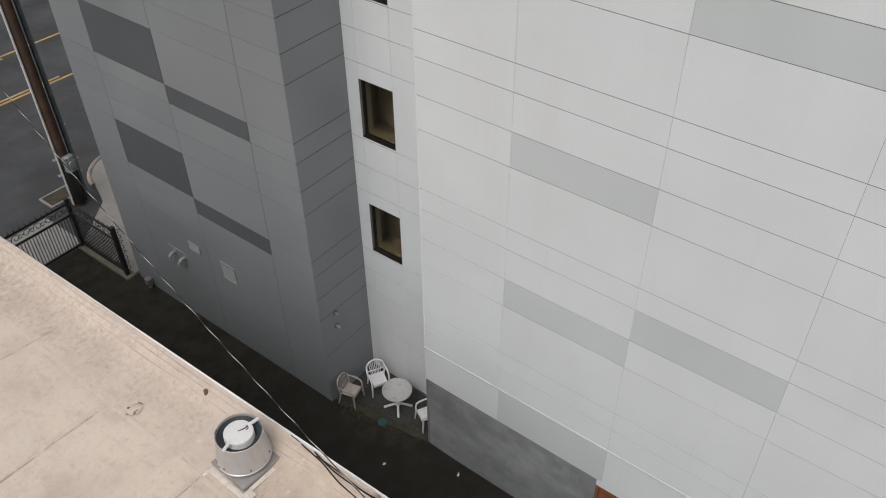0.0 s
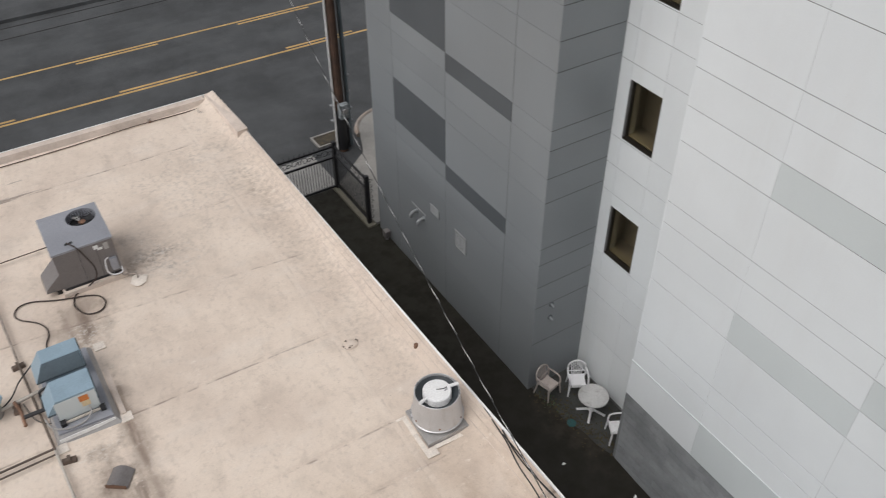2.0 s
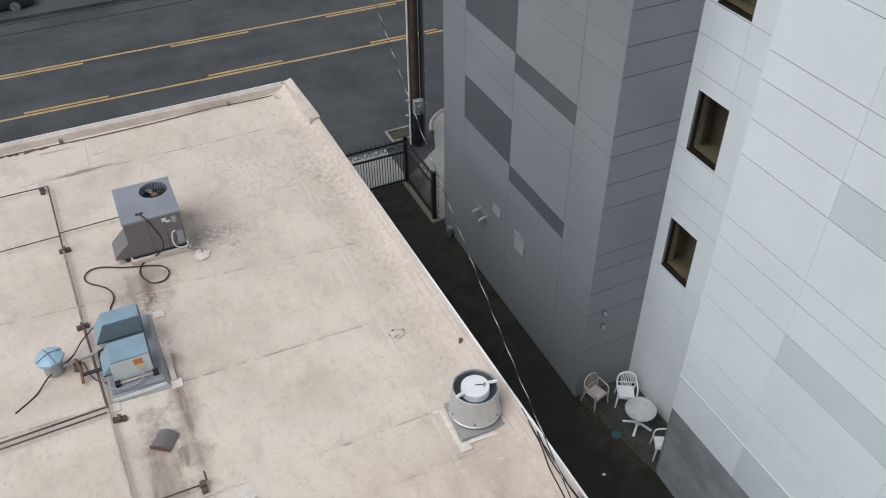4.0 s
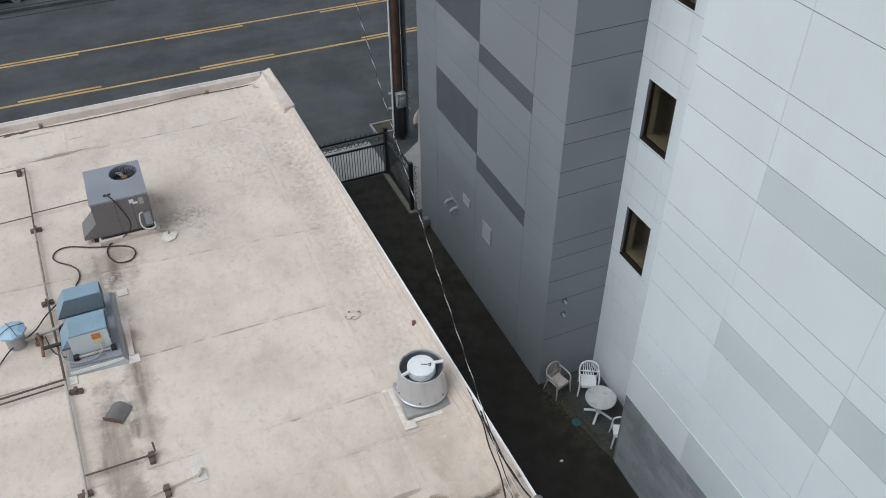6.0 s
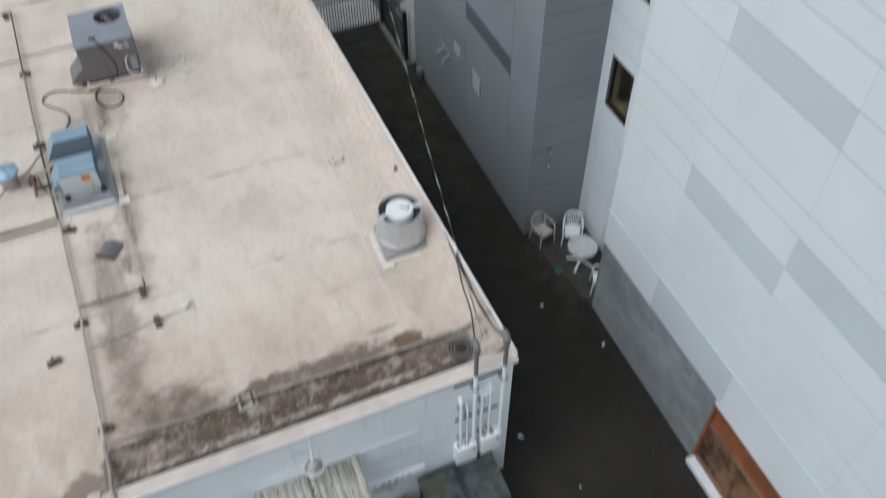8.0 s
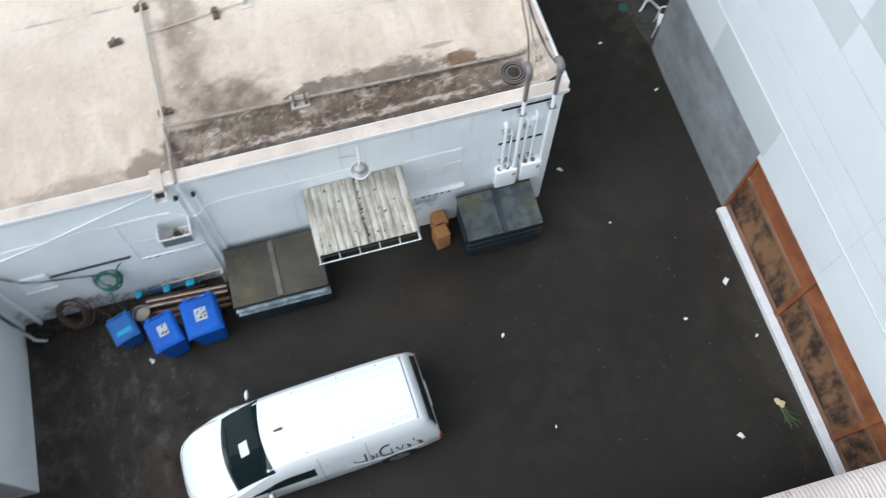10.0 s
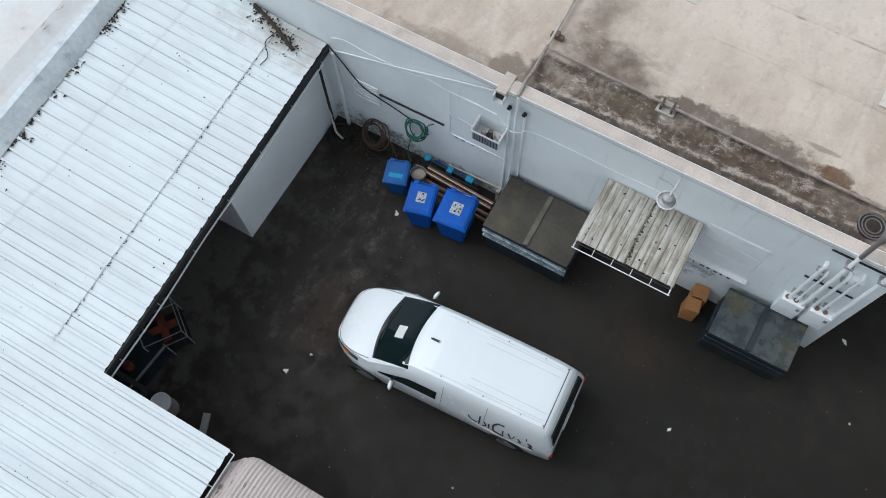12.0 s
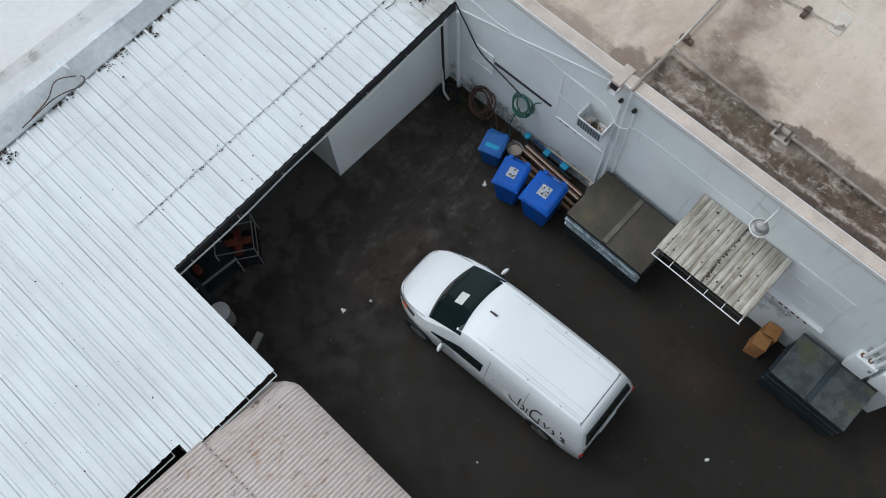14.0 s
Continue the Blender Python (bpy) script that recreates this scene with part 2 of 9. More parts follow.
M["glass_block"] = surface("painted_over_window_pane", (0.82, 0.85, 0.86), 0.7, var=0.03, grit=0.01, bump=0.02, own=0.025)
M["flashing"] = surface("blue_grey_flashing", (0.8, 0.845, 0.86), 0.6, 0.0, var=0.12, size=1.1, grain=12, grit=0.06, stain=(0.46, 0.5, 0.53), amount=0.9, stain_size=2.2)
M["roof_c"] = surface("white_roof_coating", (0.8, 0.8, 0.79), 0.8, var=0.05, size=0.5, grain=9, grit=0.03, stain=(0.72, 0.62, 0.56), amount=0.75, stain_size=0.55)
M["leaf_litter"] = surface("dead_leaf_litter", (0.045, 0.032, 0.022), 0.95, var=0.4, size=8, bump=0.5)
M["leaf_green"] = surface("green_leaf", (0.045, 0.07, 0.025), 0.6, var=0.3)
M["leaf_cream"] = surface("cream_petals", (0.6, 0.48, 0.3), 0.7, var=0.15)
M["teal_scrap"] = surface("teal_plastic", (0.02, 0.075, 0.075), 0.6, var=0.2)
M["moss"] = surface("moss_and_dirt", (0.055, 0.045, 0.022), 0.95, var=0.4, size=10, bump=0.6)


def glass(name, tint, rough=0.03):
    n = Nodes(name)
    n.b.inputs["Coat Weight"].default_value = 0.5
    return n.done(tint, rough, 0.0, 0.6)


M["car_glass"] = glass("dark_car_glass", (0.007, 0.015, 0.016))


def window_glass():
    n = Nodes("clear_window_glass")
    n.b.inputs["Transmission Weight"].default_value = 1.0
    n.b.inputs["IOR"].default_value = 1.1
    return n.done((0.8, 0.78, 0.7), 0.02, 0.0, 0.5)


M["glass"] = window_glass()


def asphalt(name, base, wet):
    n = Nodes(name)
    v = n.geo.outputs["Position"]
    big, mid, fine = n.noise(v, 0.35, 6, 0.6), n.noise(v, 2.2, 5, 0.6), n.noise(v, 90, 2)
    f = n.math("ADD", n.step(big, 0.3, 0.7, 0.75, 1.25), n.step(fine, 0.3, 0.7, -0.22, 0.22))
    c = n.scale_colour(n.mix(n.step(mid, 0.4, 0.7), base, tuple(x * 1.25 for x in base)), f)
    if wet:
        wob = n.step(mid, 0.2, 0.8, -0.55, 0.55)
        # Pale dust film, spread wide to lift the shaded ground by the carport.
        shade_lift_film = n.math("MULTIPLY", n.blot(v, -2.6, -4.0, 3.0, 6.0, wob, 0.3, 1.2), n.step(mid, 0.3, 0.65, 0.45, 1.0))
        c = n.mix(n.math("MULTIPLY", shade_lift_film, 0.62), c, (0.061, 0.052, 0.045))
        # Floor under the carport painted paler to brighten the shade there.
        bay_lift = n.math("MULTIPLY", n.blot(v, -5.2, -5.6, 2.7, 6.0, wob, 0.5, 1.1), n.step(mid, 0.3, 0.7, 0.6, 1.0))
        c = n.mix(n.math("MULTIPLY", bay_lift, 0.75), c, (0.125, 0.115, 0.105))
        dust = n.math("ADD", n.blot(v, -1.6, -2.0, 1.7, 1.9, wob, 0.3, 1.2), n.blot(v, -1.2, -4.4, 1.2, 1.4, wob, 0.2, 1.1), True)
        warped = n.noise(n.stretch(v, 1.5, 0.7, 1, 0.6), 1.5, 7, 0.68)
        dust = n.math("MULTIPLY", dust, n.step(warped, 0.46, 0.72))
        dust = n.math("MULTIPLY", dust, n.step(n.noise(n.stretch(v, 1, 2.2, 1, -0.4), 7, 6, 0.75), 0.38, 0.62, 0.25, 1.2))
        c = n.mix(n.math("MULTIPLY", dust, 0.6), c, (0.17, 0.157, 0.136))
        scuffs = n.step(n.noise(n.stretch(v, 3.5, 0.6, 1, 0.9), 2.2, 6, 0.75), 0.62, 0.74)
        c = n.mix(n.math("MULTIPLY", scuffs, 0.16), c, (0.11, 0.1, 0.085))
        oil = n.math("MULTIPLY", n.step(n.noise(v, 0.9, 6, 0.65), 0.56, 0.7), 0.5)
        c = n.mix(oil, c, (0.016, 0.014, 0.0115))
        rusty = n.math("ADD", n.blot(v, 5.2, -1.9, 1.1, 0.7, wob, 0.3, 1.2), n.blot(v, -0.9, -4.4, 0.8, 1.2, wob, 0.2, 1.2), True)
        c = n.mix(n.math("MULTIPLY", rusty, 0.32), c, (0.075, 0.045, 0.03))
        lane = n.math("MULTIPLY", n.step(n.math("ADD", n.xyz(v)[1], wob), -0.5, 2.2), n.step(n.xyz(v)[0], 7.6, 8.6))
        c = n.mix(n.math("MULTIPLY", lane, 0.75), c, (0.017, 0.0157, 0.0112))
        # Asphalt paler towards the gate end of the alley.
        worn = n.blot(v, 10.0, 13.0, 2.2, 5.0, wob, 0.3, 1.2)
        c = n.mix(n.math("MULTIPLY", worn, 0.7), c, (0.03, 0.028, 0.02))
        # Asphalt darker on the east side of the yard.
        damp = n.blot(v, 7.5, -4.5, 4.2, 4.0, wob, 0.4, 1.2)
        c = n.mix(n.math("MULTIPLY", damp, 0.8), c, (0.0138, 0.0122, 0.0095))
        kerbside = n.math("ADD", n.blot(v, 12.2, 4.3, 0.9, 1.6, wob, 0.3, 1.2), n.blot(v, 11.8, -5.0, 0.5, 2.6, wob, 0.3, 1.2), True)
        c = n.mix(n.math("MULTIPLY", kerbside, 0.5), c, (0.05, 0.042, 0.03))
    else:
        crack = n.step(n.voronoi(n.stretch(v, 1, 1.6, 1), 0.35), 0.0, 0.012, 0.55, 1.0)
        c = n.scale_colour(c, crack)
        lane = n.step(n.noise(n.stretch(v, 0.05, 1, 1), 0.9, 3), 0.42, 0.6, 0.95, 1.05)
        c = n.scale_colour(c, lane)
    n.bump(fine, 0.5, 0.006)
    return n.done(c, n.step(mid, 0.35, 0.7, 0.6, 0.9), 0.0, 0.25)


M["asphalt_yard"] = asphalt("dark_yard_asphalt", (0.0218, 0.0186, 0.0154), True)
M["asphalt_road"] = asphalt("road_asphalt", (0.064, 0.067, 0.069), False)


# laps of the roof sheets: height in the plan, fall, from x, to x, how grimy
LAPS = [(14.42, 0.0, -8.5, 7.3, 0.6), (11.75, -0.01, 4.9, 7.2, 0.4), (9.55, -0.085, -8.5, 7.2, 0.45), (6.55, -0.02, -8.5, 6.7, 0.6), (3.77, 0.0, -8.5, 7.2, 0.55), (2.62, 0.0, 3.6, 7.2, 0.3)]


def membrane():
    """The coated roof: cream with soot, ponding marks at the back, mould by the machines, runs below them."""
    n = Nodes("cream_roof_coating")
    v = n.geo.outputs["Position"]
    big, mid, fine, tiny = n.noise(v, 0.45, 6, 0.6), n.noise(v, 1.8, 6, 0.65), n.noise(v, 9.0, 5, 0.7), n.noise(v, 70, 3)
    wob = n.step(mid, 0.2, 0.8, -0.6, 0.6)
    c = n.mix(n.step(big, 0.35, 0.68), (0.74, 0.635, 0.535), (0.63, 0.53, 0.445))
    c = n.mix(n.math("MULTIPLY", n.step(fine, 0.5, 0.72), 0.42), c, (0.45, 0.375, 0.32))
    patch = n.math("MULTIPLY", n.step(n.noise(n.stretch(v, 0.6, 1.4, 1), 1.1, 5, 0.6), 0.52, 0.7), 0.32)
    c = n.mix(patch, c, (0.70, 0.63, 0.56))
    # soot drawn out along the fall
    run = n.step(n.noise(n.stretch(v, 2.2, 0.25, 1), 1.0, 5, 0.6), 0.5, 0.72)
    under = n.math("ADD", n.blot(v, 2.36, 5.6, 0.3, 2.3, wob, 0.3, 1.2), n.blot(v, 1.7, 4.0, 0.4, 2.6, wob, 0.3, 1.2), True)
    under = n.math("ADD", under, n.blot(v, 2.2, 9.4, 0.7, 0.9, wob, 0.3, 1.2), True)
    c = n.mix(n.math("MULTIPLY", under, n.math("ADD", n.math("MULTIPLY", run, 0.5), 0.5)), c, (0.21, 0.162, 0.128))
    rim = n.math("MULTIPLY", n.blot(v, 2.36, 6.1, 0.1, 2.0, n.math("MULTIPLY", wob, 0.5), 0.3, 1.1), n.step(n.noise(n.stretch(v, 3, 0.8, 1), 2.0, 5, 0.7), 0.3, 0.6, 0.3, 1.0))
    c = n.mix(n.math("MULTIPLY", rim, 0.6), c, (0.17, 0.115, 0.085))
    spatter = n.math("MULTIPLY", n.math("ADD", n.blot(v, 1.6, 6.0, 0.6, 0.45, wob, 0.3, 1.1), n.blot(v, 2.3, 8.9, 0.5, 0.6, wob, 0.3, 1.1), True), n.step(n.noise(v, 16, 4, 0.7), 0.5, 0.62))
    c = n.mix(n.math("MULTIPLY", spatter, 0.38), c, (0.8, 0.76, 0.7))
    smudge = n.step(n.noise(n.stretch(v, 0.9, 3.5, 1), 2.6, 6, 0.7), 0.3, 0.75, -0.5, 0.5)
    drag = n.math("ADD", n.blot(v, 1.4, 14.42, 0.5, 0.09, smudge, 0.3, 1.1), n.blot(v, 2.1, 14.46, 0.4, 0.04, smudge, 0.3, 1.1), True)
    drag = n.math("ADD", drag, n.math("MULTIPLY", n.math("ADD", n.blot(v, 1.0, 15.66, 0.6, 0.05, smudge, 0.2, 1.1), n.blot(v, 2.0, 15.1, 0.25, 0.03, smudge, 0.2, 1.1), True), 0.7), True)
    c = n.mix(n.math("MULTIPLY", drag, 0.72), c, (0.2, 0.165, 0.14))
    edge_soot = n.math("MULTIPLY", n.blot(v, 7.4, 9.5, 0.75, 6.5, wob, 0.3, 1.2), n.step(fine, 0.35, 0.7))
    c = n.mix(n.math("MULTIPLY", edge_soot, 0.4), c, (0.36, 0.3, 0.255))
    front_soot = n.math("MULTIPLY", n.blot(v, 5.9, 12.8, 1.6, 2.0, wob, 0.3, 1.2), n.step(fine, 0.4, 0.7))
    c = n.mix(n.math("MULTIPLY", front_soot, 0.3), c, (0.36, 0.32, 0.29))
    near_soot = n.math("MULTIPLY", n.blot(v, 7.3, 2.6, 0.9, 1.7, wob, 0.3, 1.2), n.step(mid, 0.35, 0.7))
    c = n.mix(n.math("MULTIPLY", near_soot, 0.5), c, (0.42, 0.33, 0.27))
    # black mould beside the large machine
    mould = n.math("MULTIPLY", n.math("ADD", n.blot(v, 4.1, 10.55, 0.55, 0.55, wob, 0.2, 1.2), n.math("MULTIPLY", n.blot(v, 4.2, 10.7, 1.3, 1.2, wob, 0.1, 1.2), 0.5), True), n.step(n.noise(v, 10, 7, 0.8), 0.42, 0.62))
    c = n.mix(n.math("MULTIPLY", n.blot(v, 4.3, 10.6, 1.5, 1.6, wob, 0.0, 1.3), 0.22), c, (0.3, 0.24, 0.2))
    brown = n.blot(v, 3.75, 10.6, 0.38, 0.8, wob, 0.2, 1.2)
    c = n.mix(n.math("MULTIPLY", brown, 0.4), c, (0.27, 0.205, 0.165))
    bare = n.math("MULTIPLY", n.blot(v, 4.3, 10.6, 1.1, 1.1, wob, 0.2, 1.2), n.step(n.noise(v, 7, 6, 0.75), 0.54, 0.64))
    c = n.mix(n.math("MULTIPLY", bare, 0.6), c, (0.72, 0.69, 0.65))
    c = n.mix(n.math("MULTIPLY", mould, 0.7), c, (0.17, 0.155, 0.14))
    ochre = n.math("MULTIPLY", n.blot(v, 7.2, 11.8, 0.5, 1.7, wob, 0.2, 1.2), n.step(n.noise(v, 6, 7, 0.8), 0.44, 0.66))
    c = n.mix(n.math("MULTIPLY", ochre, 0.55), c, (0.3, 0.235, 0.18))
    back = n.math("MULTIPLY", n.step(n.math("ADD", n.xyz(v)[1], wob), 1.2, 4.2, 1.0, 0.0), n.step(n.noise(n.stretch(v, 1.5, 0.45, 1), 1.2, 5, 0.6), 0.34, 0.68, 0.4, 1.0))
    c = n.mix(n.math("MULTIPLY", back, 0.42), c, (0.41, 0.298, 0.208))
    mottle = n.math("MULTIPLY", n.step(n.math("ADD", n.xyz(v)[1], wob), 1.4, 3.2, 1.0, 0.0), n.step(n.noise(n.stretch(v, 1.4, 0.7, 1), 1.9, 6, 0.62), 0.42, 0.7))
    c = n.mix(n.math("MULTIPLY", mottle, 0.34), c, (0.33, 0.245, 0.185))
    # dried ponds along the back parapet: damp brown silt, sharp shores, pale crust
    x, y, _ = n.xyz(v)
    shore = n.step(n.noise(n.stretch(v, 1, 1.9, 1), 1.5, 7, 0.66), 0.2, 0.8, -0.8, 0.8)
    fray = n.step(n.noise(v, 5.5, 6, 0.72), 0.25, 0.75, -0.5, 0.5)
    edge = n.math("ADD", shore, n.math("MULTIPLY", fray, 0.5))
    # soft grey damp beyond the pipe
    damp = n.math("ADD", n.blot(v, 2.4, 1.1, 1.15, 0.75, n.math("MULTIPLY", edge, 0.4), 0.4, 1.15), n.math("MULTIPLY", n.blot(v, 1.75, 2.3, 0.5, 1.4, wob, 0.1, 1.3), 0.55), True)
    damp = n.math("MULTIPLY", damp, n.step(n.noise(v, 3, 5, 0.6), 0.34, 0.64, 0.65, 1.0))
    c = n.mix(n.math("MULTIPLY", damp, 0.9), c, (0.14, 0.099, 0.074))
    damp2 = n.math("ADD", n.blot(v, 4.9, 0.9, 1.6, 0.55, n.math("MULTIPLY", edge, 0.42), 0.6, 1.0), n.blot(v, 3.75, 0.9, 0.6, 0.35, n.math("MULTIPLY", edge, 0.5), 0.7, 1.0), True)
    c = n.mix(n.math("MULTIPLY", damp2, 0.85), c, (0.115, 0.084, 0.064))
    smear = n.blot(v, 6.25, 1.42, 0.45, 0.07, n.math("MULTIPLY", edge, 0.5), 0.5, 1.0)
    c = n.mix(n.math("MULTIPLY", smear, 0.6), c, (0.22, 0.17, 0.135))
    # the silt between parapet and pipe
    low = n.step(n.math("ADD", y, n.math("MULTIPLY", edge, 0.10)), 0.86, 0.97, 1.0, 0.0)
    long = n.math("MULTIPLY", n.step(n.math("ADD", x, n.math("MULTIPLY", edge, 0.22)), 1.12, 1.3), n.step(n.math("ADD", x, n.math("MULTIPLY", edge, 0.9)), 7.0, 7.9, 1.0, 0.4))
    band = n.math("MULTIPLY", low, long)
    silt = n.mix(n.step(n.noise(n.stretch(v, 0.7, 1.8, 1), 1.9, 5, 0.58), 0.36, 0.64), (0.056, 0.035, 0.021), (0.116, 0.079, 0.053))
    silt = n.mix(n.math("MULTIPLY", n.step(fine, 0.5, 0.7), 0.2), silt, (0.165, 0.126, 0.098))
    olive = n.blot(v, 2.45, 0.72, 0.95, 0.24, n.math("MULTIPLY", edge, 0.5), 0.5, 1.0)
    silt = n.mix(n.math("MULTIPLY", olive, 0.8), silt, (0.105, 0.082, 0.05))
    # pale dried island and drift lines
    isle = n.math("MULTIPLY", n.blot(v, 1.75, 0.50, 0.62, 0.34, n.math("MULTIPLY", edge, 0.8), 0.5, 1.0), n.step(n.noise(v, 4.2, 6, 0.75), 0.38, 0.58, 0.35, 1.0))
    silt = n.mix(n.math("MULTIPLY", isle, 0.5), silt, (0.3, 0.232, 0.188))
    drift = n.math("ABSOLUTE", n.math("SUBTRACT", n.math("ADD", y, n.math("MULTIPLY", edge, 0.11)), 0.31))
    strand = n.math("MULTIPLY", n.step(drift, 0.02, 0.085, 1.0, 0.0), n.step(n.noise(n.stretch(v, 1.4, 2.2, 1), 3.0, 6, 0.75), 0.40, 0.6))
    silt = n.mix(n.math("MULTIPLY", strand, 0.85), silt, (0.5, 0.43, 0.38))
    ridge = n.math("ABSOLUTE", n.math("SUBTRACT", n.noise(n.stretch(v, 1, 1.7, 1), 1.5, 5, 0.62), 0.5))
    crust = n.math("MULTIPLY", n.step(ridge, 0.004, 0.02, 1.0, 0.0), n.step(n.noise(v, 1.6, 5, 0.7), 0.44, 0.6))
    silt = n.mix(n.math("MULTIPLY", crust, 0.55), silt, (0.52, 0.46, 0.41))
    foot = n.step(n.math("ADD", y, n.math("MULTIPLY", edge, 0.06)), 0.19, 0.26, 1.0, 0.0)
    silt = n.mix(n.math("MULTIPLY", foot, 0.92), silt, (0.05, 0.036, 0.028))
    c = n.mix(n.math("MULTIPLY", band, 0.95), c, silt)
    # thin dark line along the pipe, and the west side of the drop
    along = n.step(n.math("ABSOLUTE", n.math("SUBTRACT", y, 0.80)), 0.02, 0.07, 1.0, 0.0)
    c = n.mix(n.math("MULTIPLY", n.math("MULTIPLY", along, n.step(x, 1.2, 1.4)), n.step(fray, -0.2, 0.2, 0.2, 0.75)), c, (0.075, 0.056, 0.042))
    gutter = n.blot(v, 1.17, 0.42, 0.16, 0.5, n.math("MULTIPLY", edge, 0.25), 0.6, 1.05)
    c = n.mix(n.math("MULTIPLY", gutter, 0.75), c, (0.1, 0.075, 0.058))
    west = n.math("ADD", n.blot(v, 0.78, 0.34, 0.36, 0.42, n.math("MULTIPLY", edge, 0.5), 0.55, 1.05), n.math("MULTIPLY", n.blot(v, -0.6, 0.2, 1.3, 0.28, n.math("MULTIPLY", edge, 0.6), 0.35, 1.1), 0.7), True)
    c = n.mix(n.math("MULTIPLY", west, 0.8), c, (0.2, 0.15, 0.115))
    rusty = n.blot(v, 6.55, 1.0, 0.36, 0.24, n.math("MULTIPLY", edge, 0.5), 0.6, 1.0)
    c = n.mix(n.math("MULTIPLY", rusty, 0.9), c, (0.13, 0.068, 0.03))
    # scuffs, grit and faint brush marks over the whole sheet
    scuff = n.step(n.noise(n.stretch(v, 1.2, 0.5, 1), 3.2, 6, 0.75), 0.54, 0.70)
    c = n.mix(n.math("MULTIPLY", scuff, 0.27), c, (0.38, 0.31, 0.26))
    specks = n.step(n.noise(v, 26, 3, 0.7), 0.66, 0.74)
    c = n.mix(n.math("MULTIPLY", specks, 0.7), c, (0.27, 0.22, 0.18))
    pale = n.step(n.noise(n.stretch(v, 0.8, 1.6, 1), 5.0, 5, 0.7), 0.6, 0.72)
    c = n.mix(n.math("MULTIPLY", pale, 0.45), c, (0.8, 0.74, 0.66))
    # grime caught on the laps of the sheets
    ragged = n.noise(n.stretch(v, 1.1, 3, 1), 1.7, 6, 0.7)
    def lap(d, reach, strong):
        nonlocal c
        thin = n.math("MULTIPLY", n.math("MULTIPLY", n.step(n.math("ABSOLUTE", d), 0.006, 0.026, 1.0, 0.0), n.step(ragged, 0.45, 0.62)), reach)
        soft = n.math("MULTIPLY", n.math("MULTIPLY", n.math("MULTIPLY", n.step(d, 0.0, 0.22, 1.0, 0.0), n.step(d, -0.05, 0.0)), n.step(ragged, 0.42, 0.68)), reach)
        c = n.mix(n.math("MULTIPLY", soft, 0.34), c, (0.40, 0.32, 0.265))
        c = n.mix(n.math("MULTIPLY", thin, strong), c, (0.2, 0.155, 0.125))
    for y0, fall, xa, xb, strong in LAPS:
        lap(n.math("SUBTRACT", n.math("SUBTRACT", y, n.math("MULTIPLY", x, fall)), y0 - 0.045), n.math("MULTIPLY", n.step(x, xa, xa + 0.4), n.step(x, xb - 0.2, xb, 1.0, 0.0)), strong)
    # the lengthwise lap: a paler strip with grimy edges
    off = n.math("SUBTRACT", x, 6.58)
    strip = n.math("MULTIPLY", n.step(n.math("ABSOLUTE", off), 0.05, 0.07, 1.0, 0.0), n.step(y, 1.5, 2.2))
    c = n.mix(n.math("MULTIPLY", n.math("MULTIPLY", strip, n.step(ragged, 0.35, 0.6, 0.3, 1.0)), 0.28), c, (0.72, 0.635, 0.55))
    ragged = n.noise(n.stretch(v, 3, 1.1, 1), 1.7, 6, 0.7)
    lap(n.math("SUBTRACT", off, 0.065), n.step(y, 1.2, 1.8, 0.0, 0.5), 0.35)
    lap(n.math("SUBTRACT", -0.065, off), n.step(y, 1.2, 1.8, 0.0, 0.5), 0.3)
    clouds = n.noise(n.stretch(v, 1.0, 0.7, 1), 1.35, 7, 0.7)
    c = n.mix(n.math("MULTIPLY", n.step(clouds, 0.5, 0.68), 0.26), c, (0.4, 0.335, 0.28))
    c = n.mix(n.math("MULTIPLY", n.step(clouds, 0.34, 0.48, 1.0, 0.0), 0.22), c, (0.79, 0.7, 0.61))
    c = n.scale_colour(c, n.step(tiny, 0.3, 0.7, 0.94, 1.06))
    n.bump(n.math("ADD", n.math("MULTIPLY", mid, 2.0), n.math("MULTIPLY", tiny, 0.5)), 0.22, 0.012)
    return n.done(c, n.step(mid, 0.3, 0.7, 0.6, 0.85), 0.0, 0.3)


M["membrane"] = membrane()


